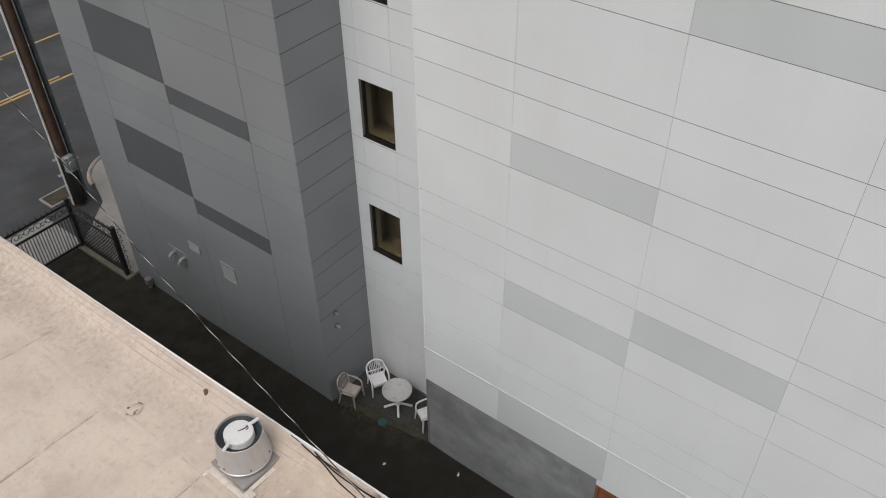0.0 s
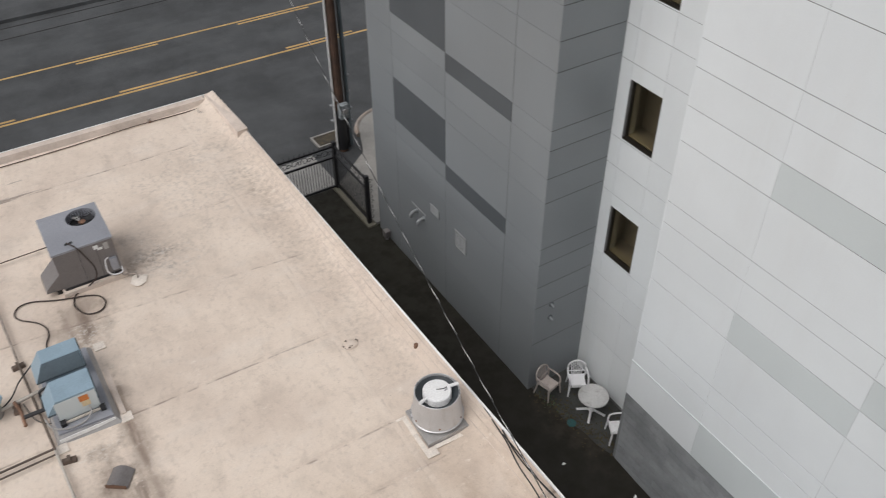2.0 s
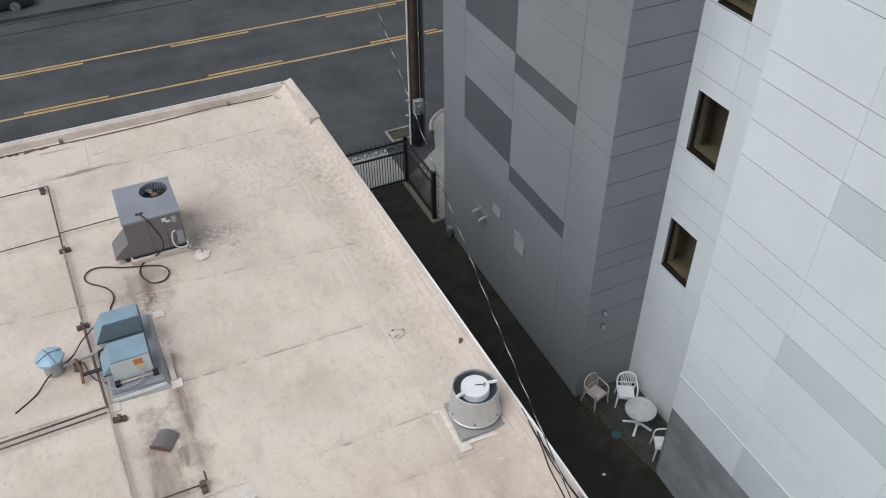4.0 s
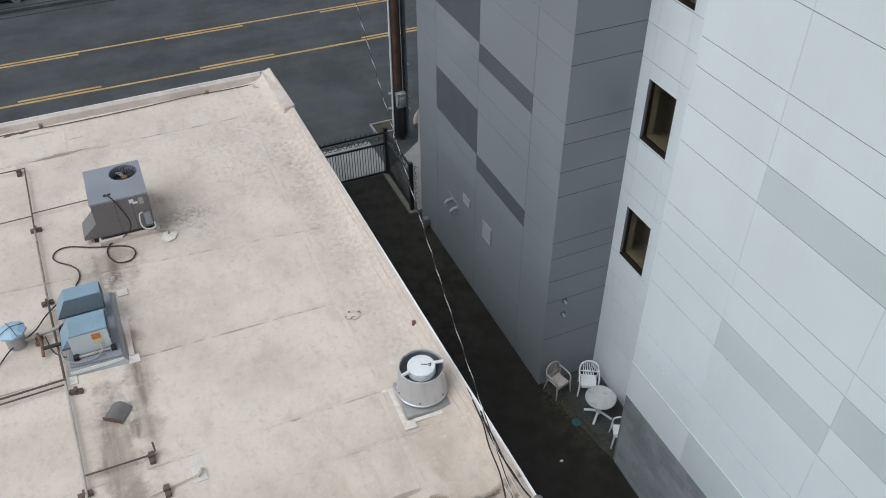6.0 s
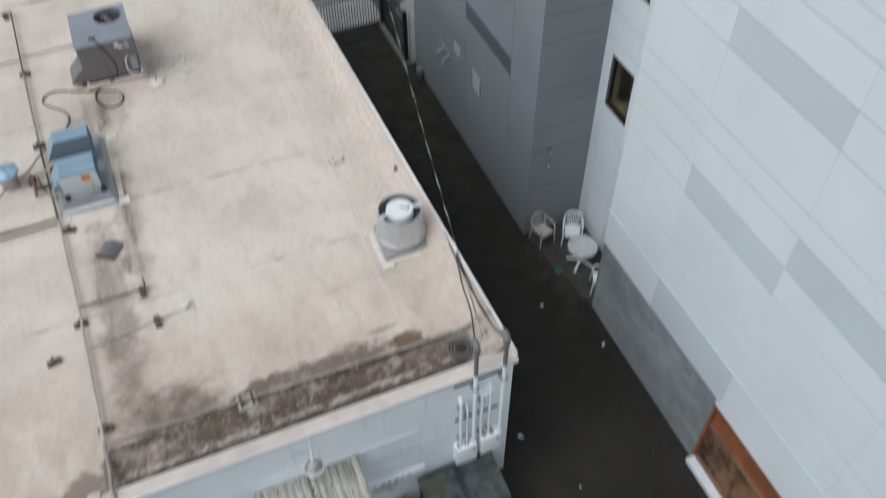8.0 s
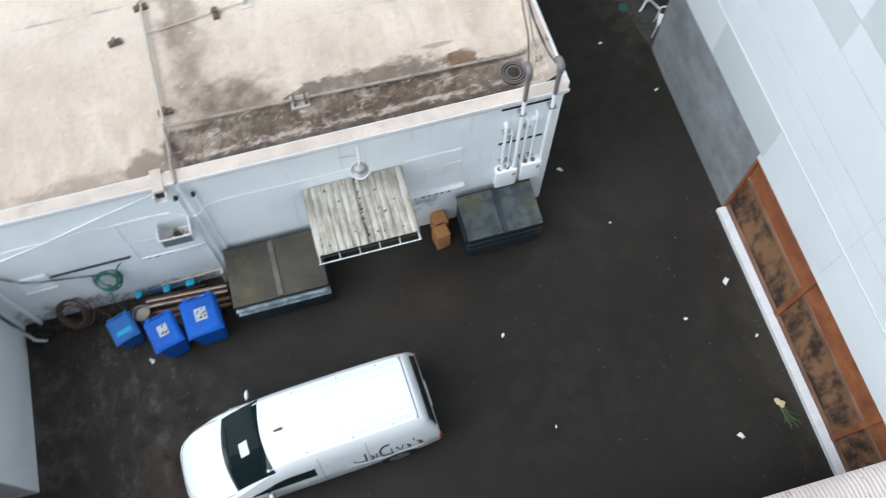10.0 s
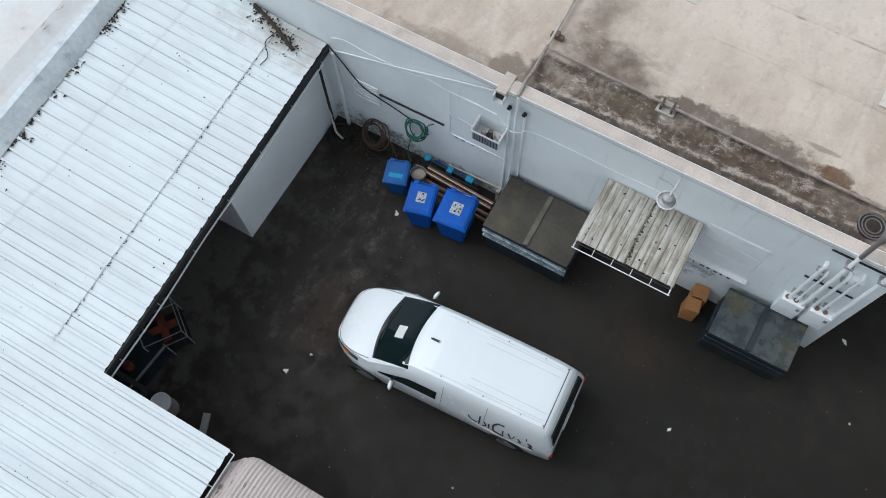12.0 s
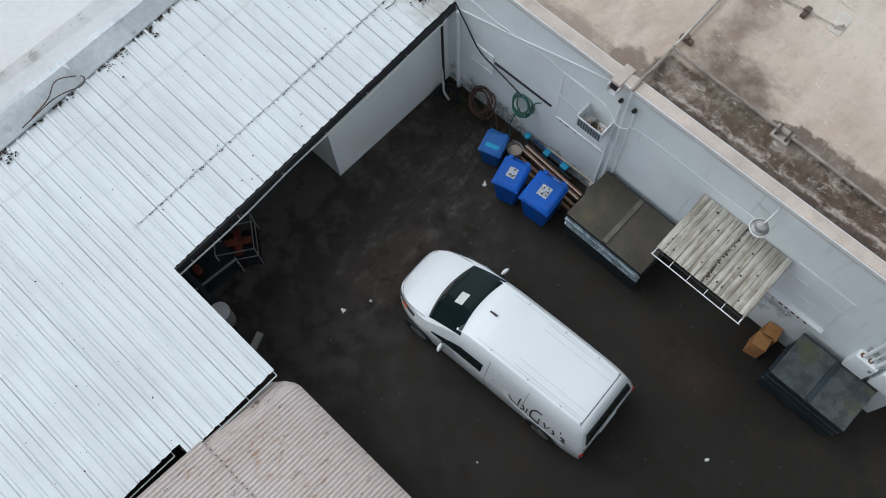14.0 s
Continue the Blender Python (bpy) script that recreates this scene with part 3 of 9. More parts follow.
def yard_wall():
    """White stucco: thin drips under the coping, flaked patches, splashes of mould where water runs down."""
    n = Nodes("white_painted_stucco_wall")
    v = n.geo.outputs["Position"]
    x, y, z = n.xyz(v)
    flat = n.t.nodes.new("ShaderNodeCombineXYZ")
    n.put(flat.inputs[0], n.math("ADD", x, y))
    n.put(flat.inputs[1], z)
    w = flat.outputs[0]
    big, mid, fine = n.noise(v, 0.7, 5), n.noise(v, 2.6, 6, 0.65), n.noise(v, 45, 3)
    c = n.mix(n.step(big, 0.35, 0.68), (0.865, 0.91, 0.918), (0.79, 0.832, 0.84))
    runs = n.noise(n.stretch(v, 7, 7, 0.5), 1.2, 6, 0.7)
    c = n.mix(n.math("MULTIPLY", n.step(runs, 0.58, 0.72), 0.3), c, (0.52, 0.53, 0.53))
    thin = n.math("MULTIPLY", n.step(n.noise(n.stretch(v, 16, 16, 0.5), 1.0, 4, 0.7), 0.62, 0.7), n.step(n.noise(v, 0.8, 3), 0.5, 0.62))
    c = n.mix(n.math("MULTIPLY", thin, 0.24), c, (0.34, 0.335, 0.32))
    flake = n.math("MULTIPLY", n.step(n.noise(v, 3.4, 7, 0.75), 0.62, 0.66), n.step(big, 0.45, 0.6))
    c = n.mix(n.math("MULTIPLY", flake, 0.35), c, (0.6, 0.6, 0.57))
    wob = n.step(mid, 0.2, 0.8, -0.7, 0.7)
    mould = n.math("ADD", n.blot(w, -2.3, 0.2, 1.5, 0.5, wob, 0.4, 1.1), n.blot(w, -0.3, 0.15, 1.6, 0.3, wob, 0.4, 1.1), True)
    mould = n.math("ADD", mould, n.blot(w, 5.2, 1.2, 0.5, 0.5, wob, 0.2, 1.0), True)
    mould = n.math("MULTIPLY", mould, n.step(n.noise(v, 8, 6, 0.75), 0.38, 0.6))
    c = n.mix(n.math("MULTIPLY", mould, 0.75), c, (0.1, 0.1, 0.08))
    chips = n.step(n.noise(v, 17, 4, 0.7), 0.68, 0.74)
    c = n.mix(n.math("MULTIPLY", chips, 0.4), c, (0.4, 0.39, 0.37))
    n.bump(n.math("ADD", fine, mid), 0.25, 0.01)
    return n.done(c, 0.8, 0.0, 0.4)


M["wall_yard"] = yard_wall()


def white_sheet():
    """White painted ribbed sheet: broken grey lines paint rib-side shade with some grime, brown runs, an old tar line.
    """
    n = Nodes("white_painted_sheet_metal")
    v = n.geo.outputs["Position"]
    big, mid, spots = n.noise(v, 0.55, 5), n.noise(v, 2.3, 5, 0.6), n.noise(v, 15, 4, 0.7)
    c = n.mix(n.step(big, 0.35, 0.68), (0.84, 0.885, 0.895), (0.78, 0.815, 0.825))
    c = n.mix(n.math("MULTIPLY", n.step(n.noise(n.stretch(v, 0.5, 1.3, 1), 1.4, 5, 0.65), 0.55, 0.75), 0.45), c, (0.76, 0.74, 0.73))
    fr = n.math("FRACT", n.math("DIVIDE", n.xyz(n.co.outputs["Object"])[1], 0.2445))
    along = n.noise(n.stretch(v, 0.55, 4.1, 1), 1.0, 4, 0.7)
    own = n.noise(n.stretch(v, 0.12, 4.1, 1), 1.0, 2, 0.5)
    # Grey at one foot of each rib: its side shade, mixed with grime.
    line = n.math("MULTIPLY", n.step(fr, 0.26, 0.31), n.step(fr, 0.345, 0.37, 1.0, 0.0))
    line = n.math("MULTIPLY", line, n.math("MULTIPLY", n.step(along, 0.3, 0.62, 0.35, 1.0), n.step(own, 0.35, 0.6, 0.2, 1.0)))
    c = n.mix(n.math("MULTIPLY", line, 0.8), c, (0.16, 0.165, 0.165))
    soft = n.math("MULTIPLY", n.step(fr, 0.10, 0.32), n.step(fr, 0.34, 0.36, 1.0, 0.0))
    c = n.mix(n.math("MULTIPLY", n.math("MULTIPLY", soft, n.step(along, 0.35, 0.65, 0.1, 1.0)), 0.2), c, (0.5, 0.52, 0.52))
    runs = n.noise(n.stretch(v, 0.5, 9, 1), 1.6, 6, 0.7)
    c = n.mix(n.math("MULTIPLY", n.step(runs, 0.63, 0.72), 0.42), c, (0.36, 0.36, 0.35))
    c = n.mix(n.math("MULTIPLY", n.step(spots, 0.69, 0.76), 0.35), c, (0.25, 0.235, 0.215))
    x, y, _ = n.xyz(v)
    patchy = n.step(n.noise(n.stretch(v, 0.6, 2.6, 1), 0.9, 4, 0.6), 0.48, 0.66)
    c = n.mix(n.math("MULTIPLY", patchy, 0.35), c, (0.66, 0.7, 0.72))
    tar = n.math("ABSOLUTE", n.math("SUBTRACT", n.math("ADD", x, n.math("MULTIPLY", mid, 0.22)), -5.8))
    c = n.mix(n.math("MULTIPLY", n.step(tar, 0.012, 0.06, 1.0, 0.0), 0.16), c, (0.4, 0.41, 0.41))
    fine_runs = n.math("MULTIPLY", n.blot(v, -4.6, -1.6, 1.8, 2.2, n.step(mid, 0.2, 0.8, -0.6, 0.6), 0.2, 1.2), n.step(n.noise(n.stretch(v, 0.7, 14, 1), 1.3, 6, 0.75), 0.55, 0.68))
    c = n.mix(n.math("MULTIPLY", fine_runs, 0.5), c, (0.4, 0.4, 0.39))
    dirt = n.math("MULTIPLY", n.blot(v, -3.7, -0.35, 1.5, 0.75, n.step(mid, 0.2, 0.8, -0.6, 0.6), 0.1, 1.2), 0.6)
    c = n.mix(dirt, c, (0.42, 0.37, 0.32))
    n.bump(n.math("ADD", big, n.math("MULTIPLY", spots, 0.1)), 0.15, 0.01)
    return n.done(c, n.step(mid, 0.3, 0.7, 0.42, 0.62), 0.0, 0.4)


M["sheet_white"] = white_sheet()


def pink_sheet():
    """Faded corrugated sheet: dusty grey-pink with rust freckles and dark specks drawn along the corrugations."""
    n = Nodes("faded_pink_corrugated_sheet")
    v = n.geo.outputs["Position"]
    big, runs, spots = n.noise(v, 0.7, 5), n.noise(n.stretch(v, 5, 0.4, 1), 2.0, 6, 0.7), n.noise(n.stretch(v, 2.2, 0.7, 1), 7, 5, 0.7)
    c = n.mix(n.step(big, 0.35, 0.7), (0.61, 0.535, 0.50), (0.54, 0.465, 0.43))
    c = n.mix(n.math("MULTIPLY", n.step(runs, 0.52, 0.72), 0.4), c, (0.44, 0.33, 0.27))
    c = n.mix(n.math("MULTIPLY", n.math("MULTIPLY", n.step(spots, 0.52, 0.64), n.step(n.noise(v, 1.1, 4), 0.46, 0.62)), 0.75), c, (0.4, 0.235, 0.14))
    c = n.mix(n.math("MULTIPLY", n.step(n.noise(n.stretch(v, 1.6, 0.3, 1), 9, 4, 0.7), 0.62, 0.68), 0.8), c, (0.1, 0.08, 0.068))
    fr = n.math("FRACT", n.math("DIVIDE", n.xyz(n.co.outputs["Object"])[0], 0.076))
    # Colour evenly darkened in the valleys of the corrugation.
    groove = n.step(n.math("ABSOLUTE", n.math("SUBTRACT", fr, 0.75)), 0.05, 0.22, 1.0, 0.0)
    c = n.mix(n.math("MULTIPLY", groove, 0.16), c, (0.32, 0.27, 0.25))
    n.bump(big, 0.15, 0.01)
    return n.done(c, n.step(big, 0.3, 0.7, 0.5, 0.7), 0.0, 0.35)


M["sheet_pink"] = pink_sheet()


def awning_sheet():
    n = Nodes("grimy_fibreglass_sheet")
    v = n.geo.outputs["Position"]
    runs, spots, big = n.noise(n.stretch(v, 6, 0.6, 1), 2.0, 6, 0.7), n.noise(v, 12, 4, 0.75), n.noise(v, 1.2, 4)
    c = n.mix(n.step(runs, 0.4, 0.65), (0.57, 0.545, 0.485), (0.31, 0.27, 0.21))
    c = n.mix(n.math("MULTIPLY", n.step(spots, 0.55, 0.75), 0.55), c, (0.08, 0.07, 0.055))
    c = n.mix(n.math("MULTIPLY", n.step(big, 0.5, 0.7), 0.4), c, (0.17, 0.155, 0.12))
    drips = n.step(n.noise(n.stretch(v, 9, 0.9, 1), 2.6, 6, 0.75), 0.56, 0.66)
    c = n.mix(n.math("MULTIPLY", drips, 0.6), c, (0.09, 0.08, 0.062))
    c = n.mix(n.math("MULTIPLY", n.step(n.noise(v, 6, 5, 0.7), 0.58, 0.68), 0.5), c, (0.72, 0.71, 0.67))
    x = n.xyz(v)[0]
    fr = n.math("FRACT", n.math("DIVIDE", n.math("ADD", x, 0.136 * 700 - 3.165), 0.136))
    groove = n.math("ADD", n.step(fr, 0.0, 0.16, 1.0, 0.0), n.step(fr, 0.88, 1.0), True)
    groove = n.math("MULTIPLY", groove, n.step(n.noise(n.stretch(v, 3, 0.8, 1), 1.5, 5, 0.7), 0.35, 0.65, 0.25, 0.9))
    c = n.mix(groove, c, (0.075, 0.065, 0.05))
    lap = n.math("MULTIPLY", n.step(n.math("ABSOLUTE", n.math("SUBTRACT", x, 4.14)), 0.006, 0.024, 1.0, 0.0), n.step(n.noise(v, 11, 5, 0.7), 0.4, 0.52))
    c = n.mix(n.math("MULTIPLY", lap, 0.9), c, (0.03, 0.024, 0.018))
    n.bump(spots, 0.3, 0.006)
    return n.done(c, 0.75, 0.0, 0.3)


M["awning"] = awning_sheet()


def rusty_door():
    n = Nodes("mottled_brown_door_board")
    v = n.geo.outputs["Position"]
    a, b = n.noise(n.stretch(v, 1, 1.6, 0.8), 1.6, 5, 0.6), n.noise(v, 6, 5, 0.7)
    c = n.mix(n.step(a, 0.38, 0.62), (0.24, 0.13, 0.065), (0.035, 0.025, 0.02))
    c = n.mix(n.math("MULTIPLY", n.step(b, 0.5, 0.7), 0.35), c, (0.3, 0.14, 0.05))
    n.bump(b, 0.2, 0.01)
    return n.done(c, 0.75, 0.0, 0.3)


M["door_board"] = rusty_door()


# ---- building blocks ----
def box(bm, x0, y0, z0, x1, y1, z1, bevel=0.0):
    vs = [bm.verts.new((x, y, z)) for x in (x0, x1) for y in (y0, y1) for z in (z0, z1)]
    fs = [bm.faces.new([vs[i] for i in f]) for f in ((0, 1, 3, 2), (4, 6, 7, 5), (0, 4, 5, 1), (2, 3, 7, 6), (0, 2, 6, 4), (1, 5, 7, 3))]
    if bevel:
        es = list({e for f in fs for e in f.edges})
        bmesh.ops.bevel(bm, geom=es, offset=bevel, segments=2, affect="EDGES", profile=0.6)
    return bm


def boxes(*rows, bevel=0.0):
    bm = bmesh.new()
    for r in rows:
        box(bm, *r, bevel=bevel)
    return bm


def hexa(bm, low, high):
    """A solid between two quads (four corners each, same order)."""
    a, b = [bm.verts.new(p) for p in low], [bm.verts.new(p) for p in high]
    bm.faces.new(a[::-1])
    bm.faces.new(b)
    for i in range(4):
        bm.faces.new((a[i], a[(i + 1) % 4], b[(i + 1) % 4], b[i]))
    return bm


def ring(c, axis, r, n):
    axis = Vector(axis).normalized()
    u = axis.orthogonal().normalized()
    w = axis.cross(u)
    return [Vector(c) + r * (math.cos(2 * math.pi * i / n) * u + math.sin(2 * math.pi * i / n) * w) for i in range(n)]


def rod(bm, p, q, r, n=10, r2=None):
    axis = Vector(q) - Vector(p)
    a = [bm.verts.new(x) for x in ring(p, axis, r, n)]
    b = [bm.verts.new(x) for x in ring(q, axis, r if r2 is None else r2, n)]
    bm.faces.new(a[::-1])
    bm.faces.new(b)
    for i in range(n):
        bm.faces.new((a[i], a[(i + 1) % n], b[(i + 1) % n], b[i]))
    return bm


def spin(bm, centre, rows, n=32, closed=True):
    """A turned shape about z: rows of (radius, height)."""
    rings = [[bm.verts.new((centre[0] + r * math.cos(2 * math.pi * i / n), centre[1] + r * math.sin(2 * math.pi * i / n), centre[2] + z)) for i in range(n)] for r, z in rows]
    for a, b in zip(rings, rings[1:]):
        for i in range(n):
            bm.faces.new((a[i], a[(i + 1) % n], b[(i + 1) % n], b[i]))
    if closed:
        bm.faces.new(rings[0][::-1])
        bm.faces.new(rings[-1])
    return bm


def smooth_line(points, per=8):
    """Catmull-Rom through the points."""
    pts = [Vector(p) for p in points]
    pts = [2 * pts[0] - pts[1], *pts, 2 * pts[-1] - pts[-2]]
    out = []
    for a, b, c, d in zip(pts, pts[1:], pts[2:], pts[3:]):
        for k in range(per):
            t = k / per
            out.append(0.5 * (2 * b + (c - a) * t + (2 * a - 5 * b + 4 * c - d) * t * t + (3 * b - a - 3 * c + d) * t**3))
    return [*out, pts[-2]]


def tube(bm, pts, r, n=8):
    pts = [Vector(p) for p in pts]
    rings, u = [], None
    for i, p in enumerate(pts):
        axis = (pts[min(i + 1, len(pts) - 1)] - pts[max(i - 1, 0)]).normalized()
        u = axis.orthogonal().normalized() if u is None else (u - axis * u.dot(axis)).normalized()
        w = axis.cross(u)
        rings.append([bm.verts.new(p + r * (math.cos(2 * math.pi * k / n) * u + math.sin(2 * math.pi * k / n) * w)) for k in range(n)])
    for a, b in zip(rings, rings[1:]):
        for k in range(n):
            bm.faces.new((a[k], a[(k + 1) % n], b[(k + 1) % n], b[k]))
    bm.faces.new(rings[0][::-1])
    bm.faces.new(rings[-1])
    return bm


def mesh_of(name, bm, mat, shade=False):
    bmesh.ops.recalc_face_normals(bm, faces=bm.faces)
    me = bpy.data.meshes.new(name)
    bm.to_mesh(me)
    bm.free()
    me.materials.append(mat)
    if shade:
        me.polygons.foreach_set("use_smooth", [True] * len(me.polygons))
        me.set_sharp_from_angle(angle=radians(35))
    return me


def part(name, bm, material, parent, label="", shade=True):
    ob = new(name, mesh_of(name, bm, material, shade))
    ob.parent = parent
    return tagged(ob, label)


def thing(name, label, category, at=(0, 0, 0), rz=0.0, group="", kind=""):
    ob = new(name)
    ob.matrix_basis = pose(*at, 0, 0, rz)
    return tagged(ob, label, category, group, kind)


def solid(name, bm, material, label="", category="", kind="", group="", shade=True):
    return tagged(new(name, mesh_of(name, bm, material, shade)), label, category, group, kind)


def roof_z(y):
    return 4.22 + 0.035 * y


def edge_x(y):
    """The alley side of the low building runs slightly askew."""
    return 8.17 - 0.028 * y


# ---- ground ----
def ground_z(y):
    return 0.0 if y < 2 else 0.2 if y > 6 else 0.05 * (y - 2)


def build_ground():
    bm = bmesh.new()
    xs = (-400, -60, -10, 13, 60, 400)
    ys = (-400, -40, -8, 2, 4, 6, 16.3)
    grid = [[bm.verts.new((x, y, ground_z(y))) for x in xs] for y in ys]
    for a, b in zip(grid, grid[1:]):
        for i in range(len(xs) - 1):
            bm.faces.new((a[i], a[i + 1], b[i + 1], b[i]))
    solid("ground", bm, M["asphalt_yard"], "dark damp asphalt of the yard and alley", "ground", "structure", shade=False)
    bm = bmesh.new()
    rows = ((16.3, 0.2), (18.0, 0.15), (36.0, 0.15), (36.02, 0.3), (36.2, 0.3), (400, 0.3))
    grid = [[bm.verts.new((x, y, z)) for x in xs] for y, z in rows]
    for a, b in zip(grid, grid[1:]):
        for i in range(len(xs) - 1):
            bm.faces.new((a[i], a[i + 1], b[i + 1], b[i]))
    solid("road", bm, M["asphalt_road"], "worn grey asphalt street with a far kerb", "road", "structure", shade=False)
    # road markings: solid outer line, broken inner line, on both sides of the middle lane
    for y0, inner in ((26.72, 1), (30.55, -1)):
        k = -0.018
        bm = bmesh.new()
        def stripe(xa, xb, off):
            a, b = y0 + k * xa + off, y0 + k * xb + off
            hexa(bm, ((xa, a - 0.065, 0.15), (xb, b - 0.065, 0.15), (xb, b + 0.065, 0.15), (xa, a + 0.065, 0.15)), ((xa, a - 0.065, 0.156), (xb, b - 0.065, 0.156), (xb, b + 0.065, 0.156), (xa, a + 0.065, 0.156)))
        stripe(-60, 70, 0)
        for s in range(-8, 9):
            base = (2.2 if inner > 0 else 1.3) + 7.2 * s
            stripe(base - 2.6, base + (0.6 if inner > 0 else 0.9), 0.24 * inner)
        solid("road_marking", bm, M["yellow_line"], "worn yellow lane lines painted on the street", "road marking", "structure", shade=False)
    # pavement with a rounded orange corner by the pole
    bm = bmesh.new()
    outline = [(11.42, 13.75), (40, 13.75), (40, 19.9)]
    outline += [(14.9, 19.9)] + [(14.9 - 1.5 * math.sin(a), 18.4 + 1.5 * math.cos(a)) for a in [radians(10 * i) for i in range(1, 9)]] + [(13.0, 17.6), (11.42, 16.35)]
    lo, hi = [bm.verts.new((x, y, 0.12)) for x, y in outline], [bm.verts.new((x, y, 0.3)) for x, y in outline]
    bm.faces.new(hi)
    for i in range(len(lo)):
        j = (i + 1) % len(lo)
        bm.faces.new((lo[i], lo[j], hi[j], hi[i]))
    solid("pavement", bm, M["concrete"], "pale concrete pavement at the street corner", "pavement", "structure", shade=False)
    bm = bmesh.new()
    for i in range(14):
        xa, xb = 11.40 - 1.5 * (i + 1) + 0.006, 11.40 - 1.5 * i - 0.006
        hexa(bm, ((xa, 16.34, 0.1), (xb, 16.34, 0.1), (xb, 18.5, 0.1), (xa, 18.5, 0.1)), ((xa, 16.34, 0.215), (xb, 16.34, 0.215), (xb, 18.5, 0.175), (xa, 18.5, 0.175)))
    solid("pavement", bm, M["apron"], "pale concrete pavement slabs behind the gate", "pavement", "structure", shade=False)
    arc = [(40, 19.96, 0.27), (14.9, 19.96, 0.27)] + [(14.9 - 1.56 * math.sin(a), 18.4 + 1.56 * math.cos(a), 0.27) for a in [radians(10 * i) for i in range(1, 9)]]
    solid("kerb", tube(bmesh.new(), arc, 0.09, 8), M["kerb_orange"], "faded pinkish painted kerb round the corner", "kerb", "structure")
    bm = boxes((11.8, 18.78, 0.1, 12.95, 18.85, 0.22), (11.8, 19.5, 0.1, 12.95, 19.57, 0.22), (11.8, 18.85, 0.1, 11.87, 19.5, 0.22), (12.88, 18.85, 0.1, 12.95, 19.5, 0.22))
    solid("planter_kerb", bm, M["concrete"], "low worn kerb round a bare planting strip", "kerb", "structure")
    bm = bmesh.new()
    g = bmesh.ops.create_grid(bm, x_segments=10, y_segments=8, size=0.5)
    for v in g["verts"]:
        v.co = Vector((12.375 + v.co.x * 1.0, 19.175 + v.co.y * 0.64, 0.2 + 0.03 * noise.noise(v.co * 5)))
    solid("planting_soil", bm, M["soil"], "bare dark soil in the planting strip", "soil", "structure")


build_ground()


# ---- the low building with the cream roof ----
def low_building():
    hall = thing("low_building", "low white painted building with a cream coated flat roof", "building", kind="structure")
    wall_y, front_y, west = -0.15, 16.2, -9.0
    bm = bmesh.new()
    hexa(bm, ((west, wall_y, -0.05), (8.17, wall_y, -0.05), (8.17, wall_y + 0.25, -0.05), (west, wall_y + 0.25, -0.05)), ((west, wall_y, 4.37), (8.17, wall_y, 4.37), (8.17, wall_y + 0.2, 4.37), (west, wall_y + 0.2, 4.37)))
    part("wall_south", bm, M["wall_yard"], hall, "white painted stucco yard wall with grime", shade=False)
    bm = bmesh.new()
    xe = edge_x(front_y)
    hexa(bm, ((7.92, wall_y + 0.25, -0.05), (8.17, wall_y + 0.25, -0.05), (xe, front_y, -0.05), (xe - 0.25, front_y, -0.05)), ((7.92, wall_y + 0.25, 4.25), (8.17, wall_y + 0.25, 4.25), (xe, front_y, 4.78), (xe - 0.25, front_y, 4.78)))
    part("wall_east", bm, M["wall_dim"], hall, "plain unseen alley side wall", shade=False)
    bm = boxes((west, front_y - 0.25, 0.0, xe - 0.26, front_y, 4.75), (west, 0.1, 0.0, west + 0.25, front_y - 0.25, 4.5))
    part("wall_north", bm, M["wall_beige"], hall, "street side wall", shade=False)
    # roof deck with upturned cant along the alley, falling to the back
    bm = bmesh.new()
    ys = [0.06 + i * (front_y - 0.09) / 40 for i in range(41)]
    offs = [(-17.0, 0.0)] + [(-16.0 + 0.5 * i, 0.0) for i in range(30)] + [(-0.95, 0.0), (-0.72, 0.015), (-0.5, 0.04), (-0.34, 0.10), (-0.22, 0.19), (-0.12, 0.27), (-0.03, 0.31), (0.006, 0.318)]
    grid = []
    for y in ys:
        row = []
        for off, up in offs:
            x = max(edge_x(y) + off, west + 0.2)
            row.append(bm.verts.new((x, y, roof_z(y) + up + 0.012 * noise.noise((x * 0.8, y * 0.8, 0)))))
        grid.append(row)
    for a, b in zip(grid, grid[1:]):
        for i in range(len(offs) - 1):
            if (a[i].co - a[i + 1].co).length > 1e-4:
                bm.faces.new((a[i], a[i + 1], b[i + 1], b[i]))
    part("roof_deck", bm, M["membrane"], hall, "cream coated flat roof with ponding stains and mould")
    # back parapet: cream coping with a white drip edge
    bm = bmesh.new()
    n = 44
    prof = ((-0.215, 4.36), (-0.215, 4.425), (-0.1, 4.44), (0.0, 4.43), (0.045, 4.36), (0.085, 4.21), (0.085, 4.0), (-0.1, 4.0))
    rings = []
    for i in range(n + 1):
        x = west + (8.2 - west) * i / n
        rings.append([bm.verts.new((x, y + 0.006 * noise.noise((x * 2, y, 1)), z + 0.008 * noise.noise((x * 1.5, y, 3)))) for y, z in prof])
    for a, b in zip(rings, rings[1:]):
        for k in range(len(prof)):
            m2 = (k + 1) % len(prof)
            bm.faces.new((a[k], a[m2], b[m2], b[k]))
    bm.faces.new(rings[0]), bm.faces.new(rings[-1][::-1])
    part("parapet_south", bm, M["coping"], hall, "cream coated parapet stained by water")
    part("drip_edge", boxes((west, -0.24, 4.33, 8.22, -0.218, 4.42)), M["white_edge"], hall, "white drip edge below the coping", shade=False)
    # alley side edge trim
    bm = bmesh.new()
    a, b = (edge_x(-0.15), -0.2), (edge_x(13.8), 13.8)
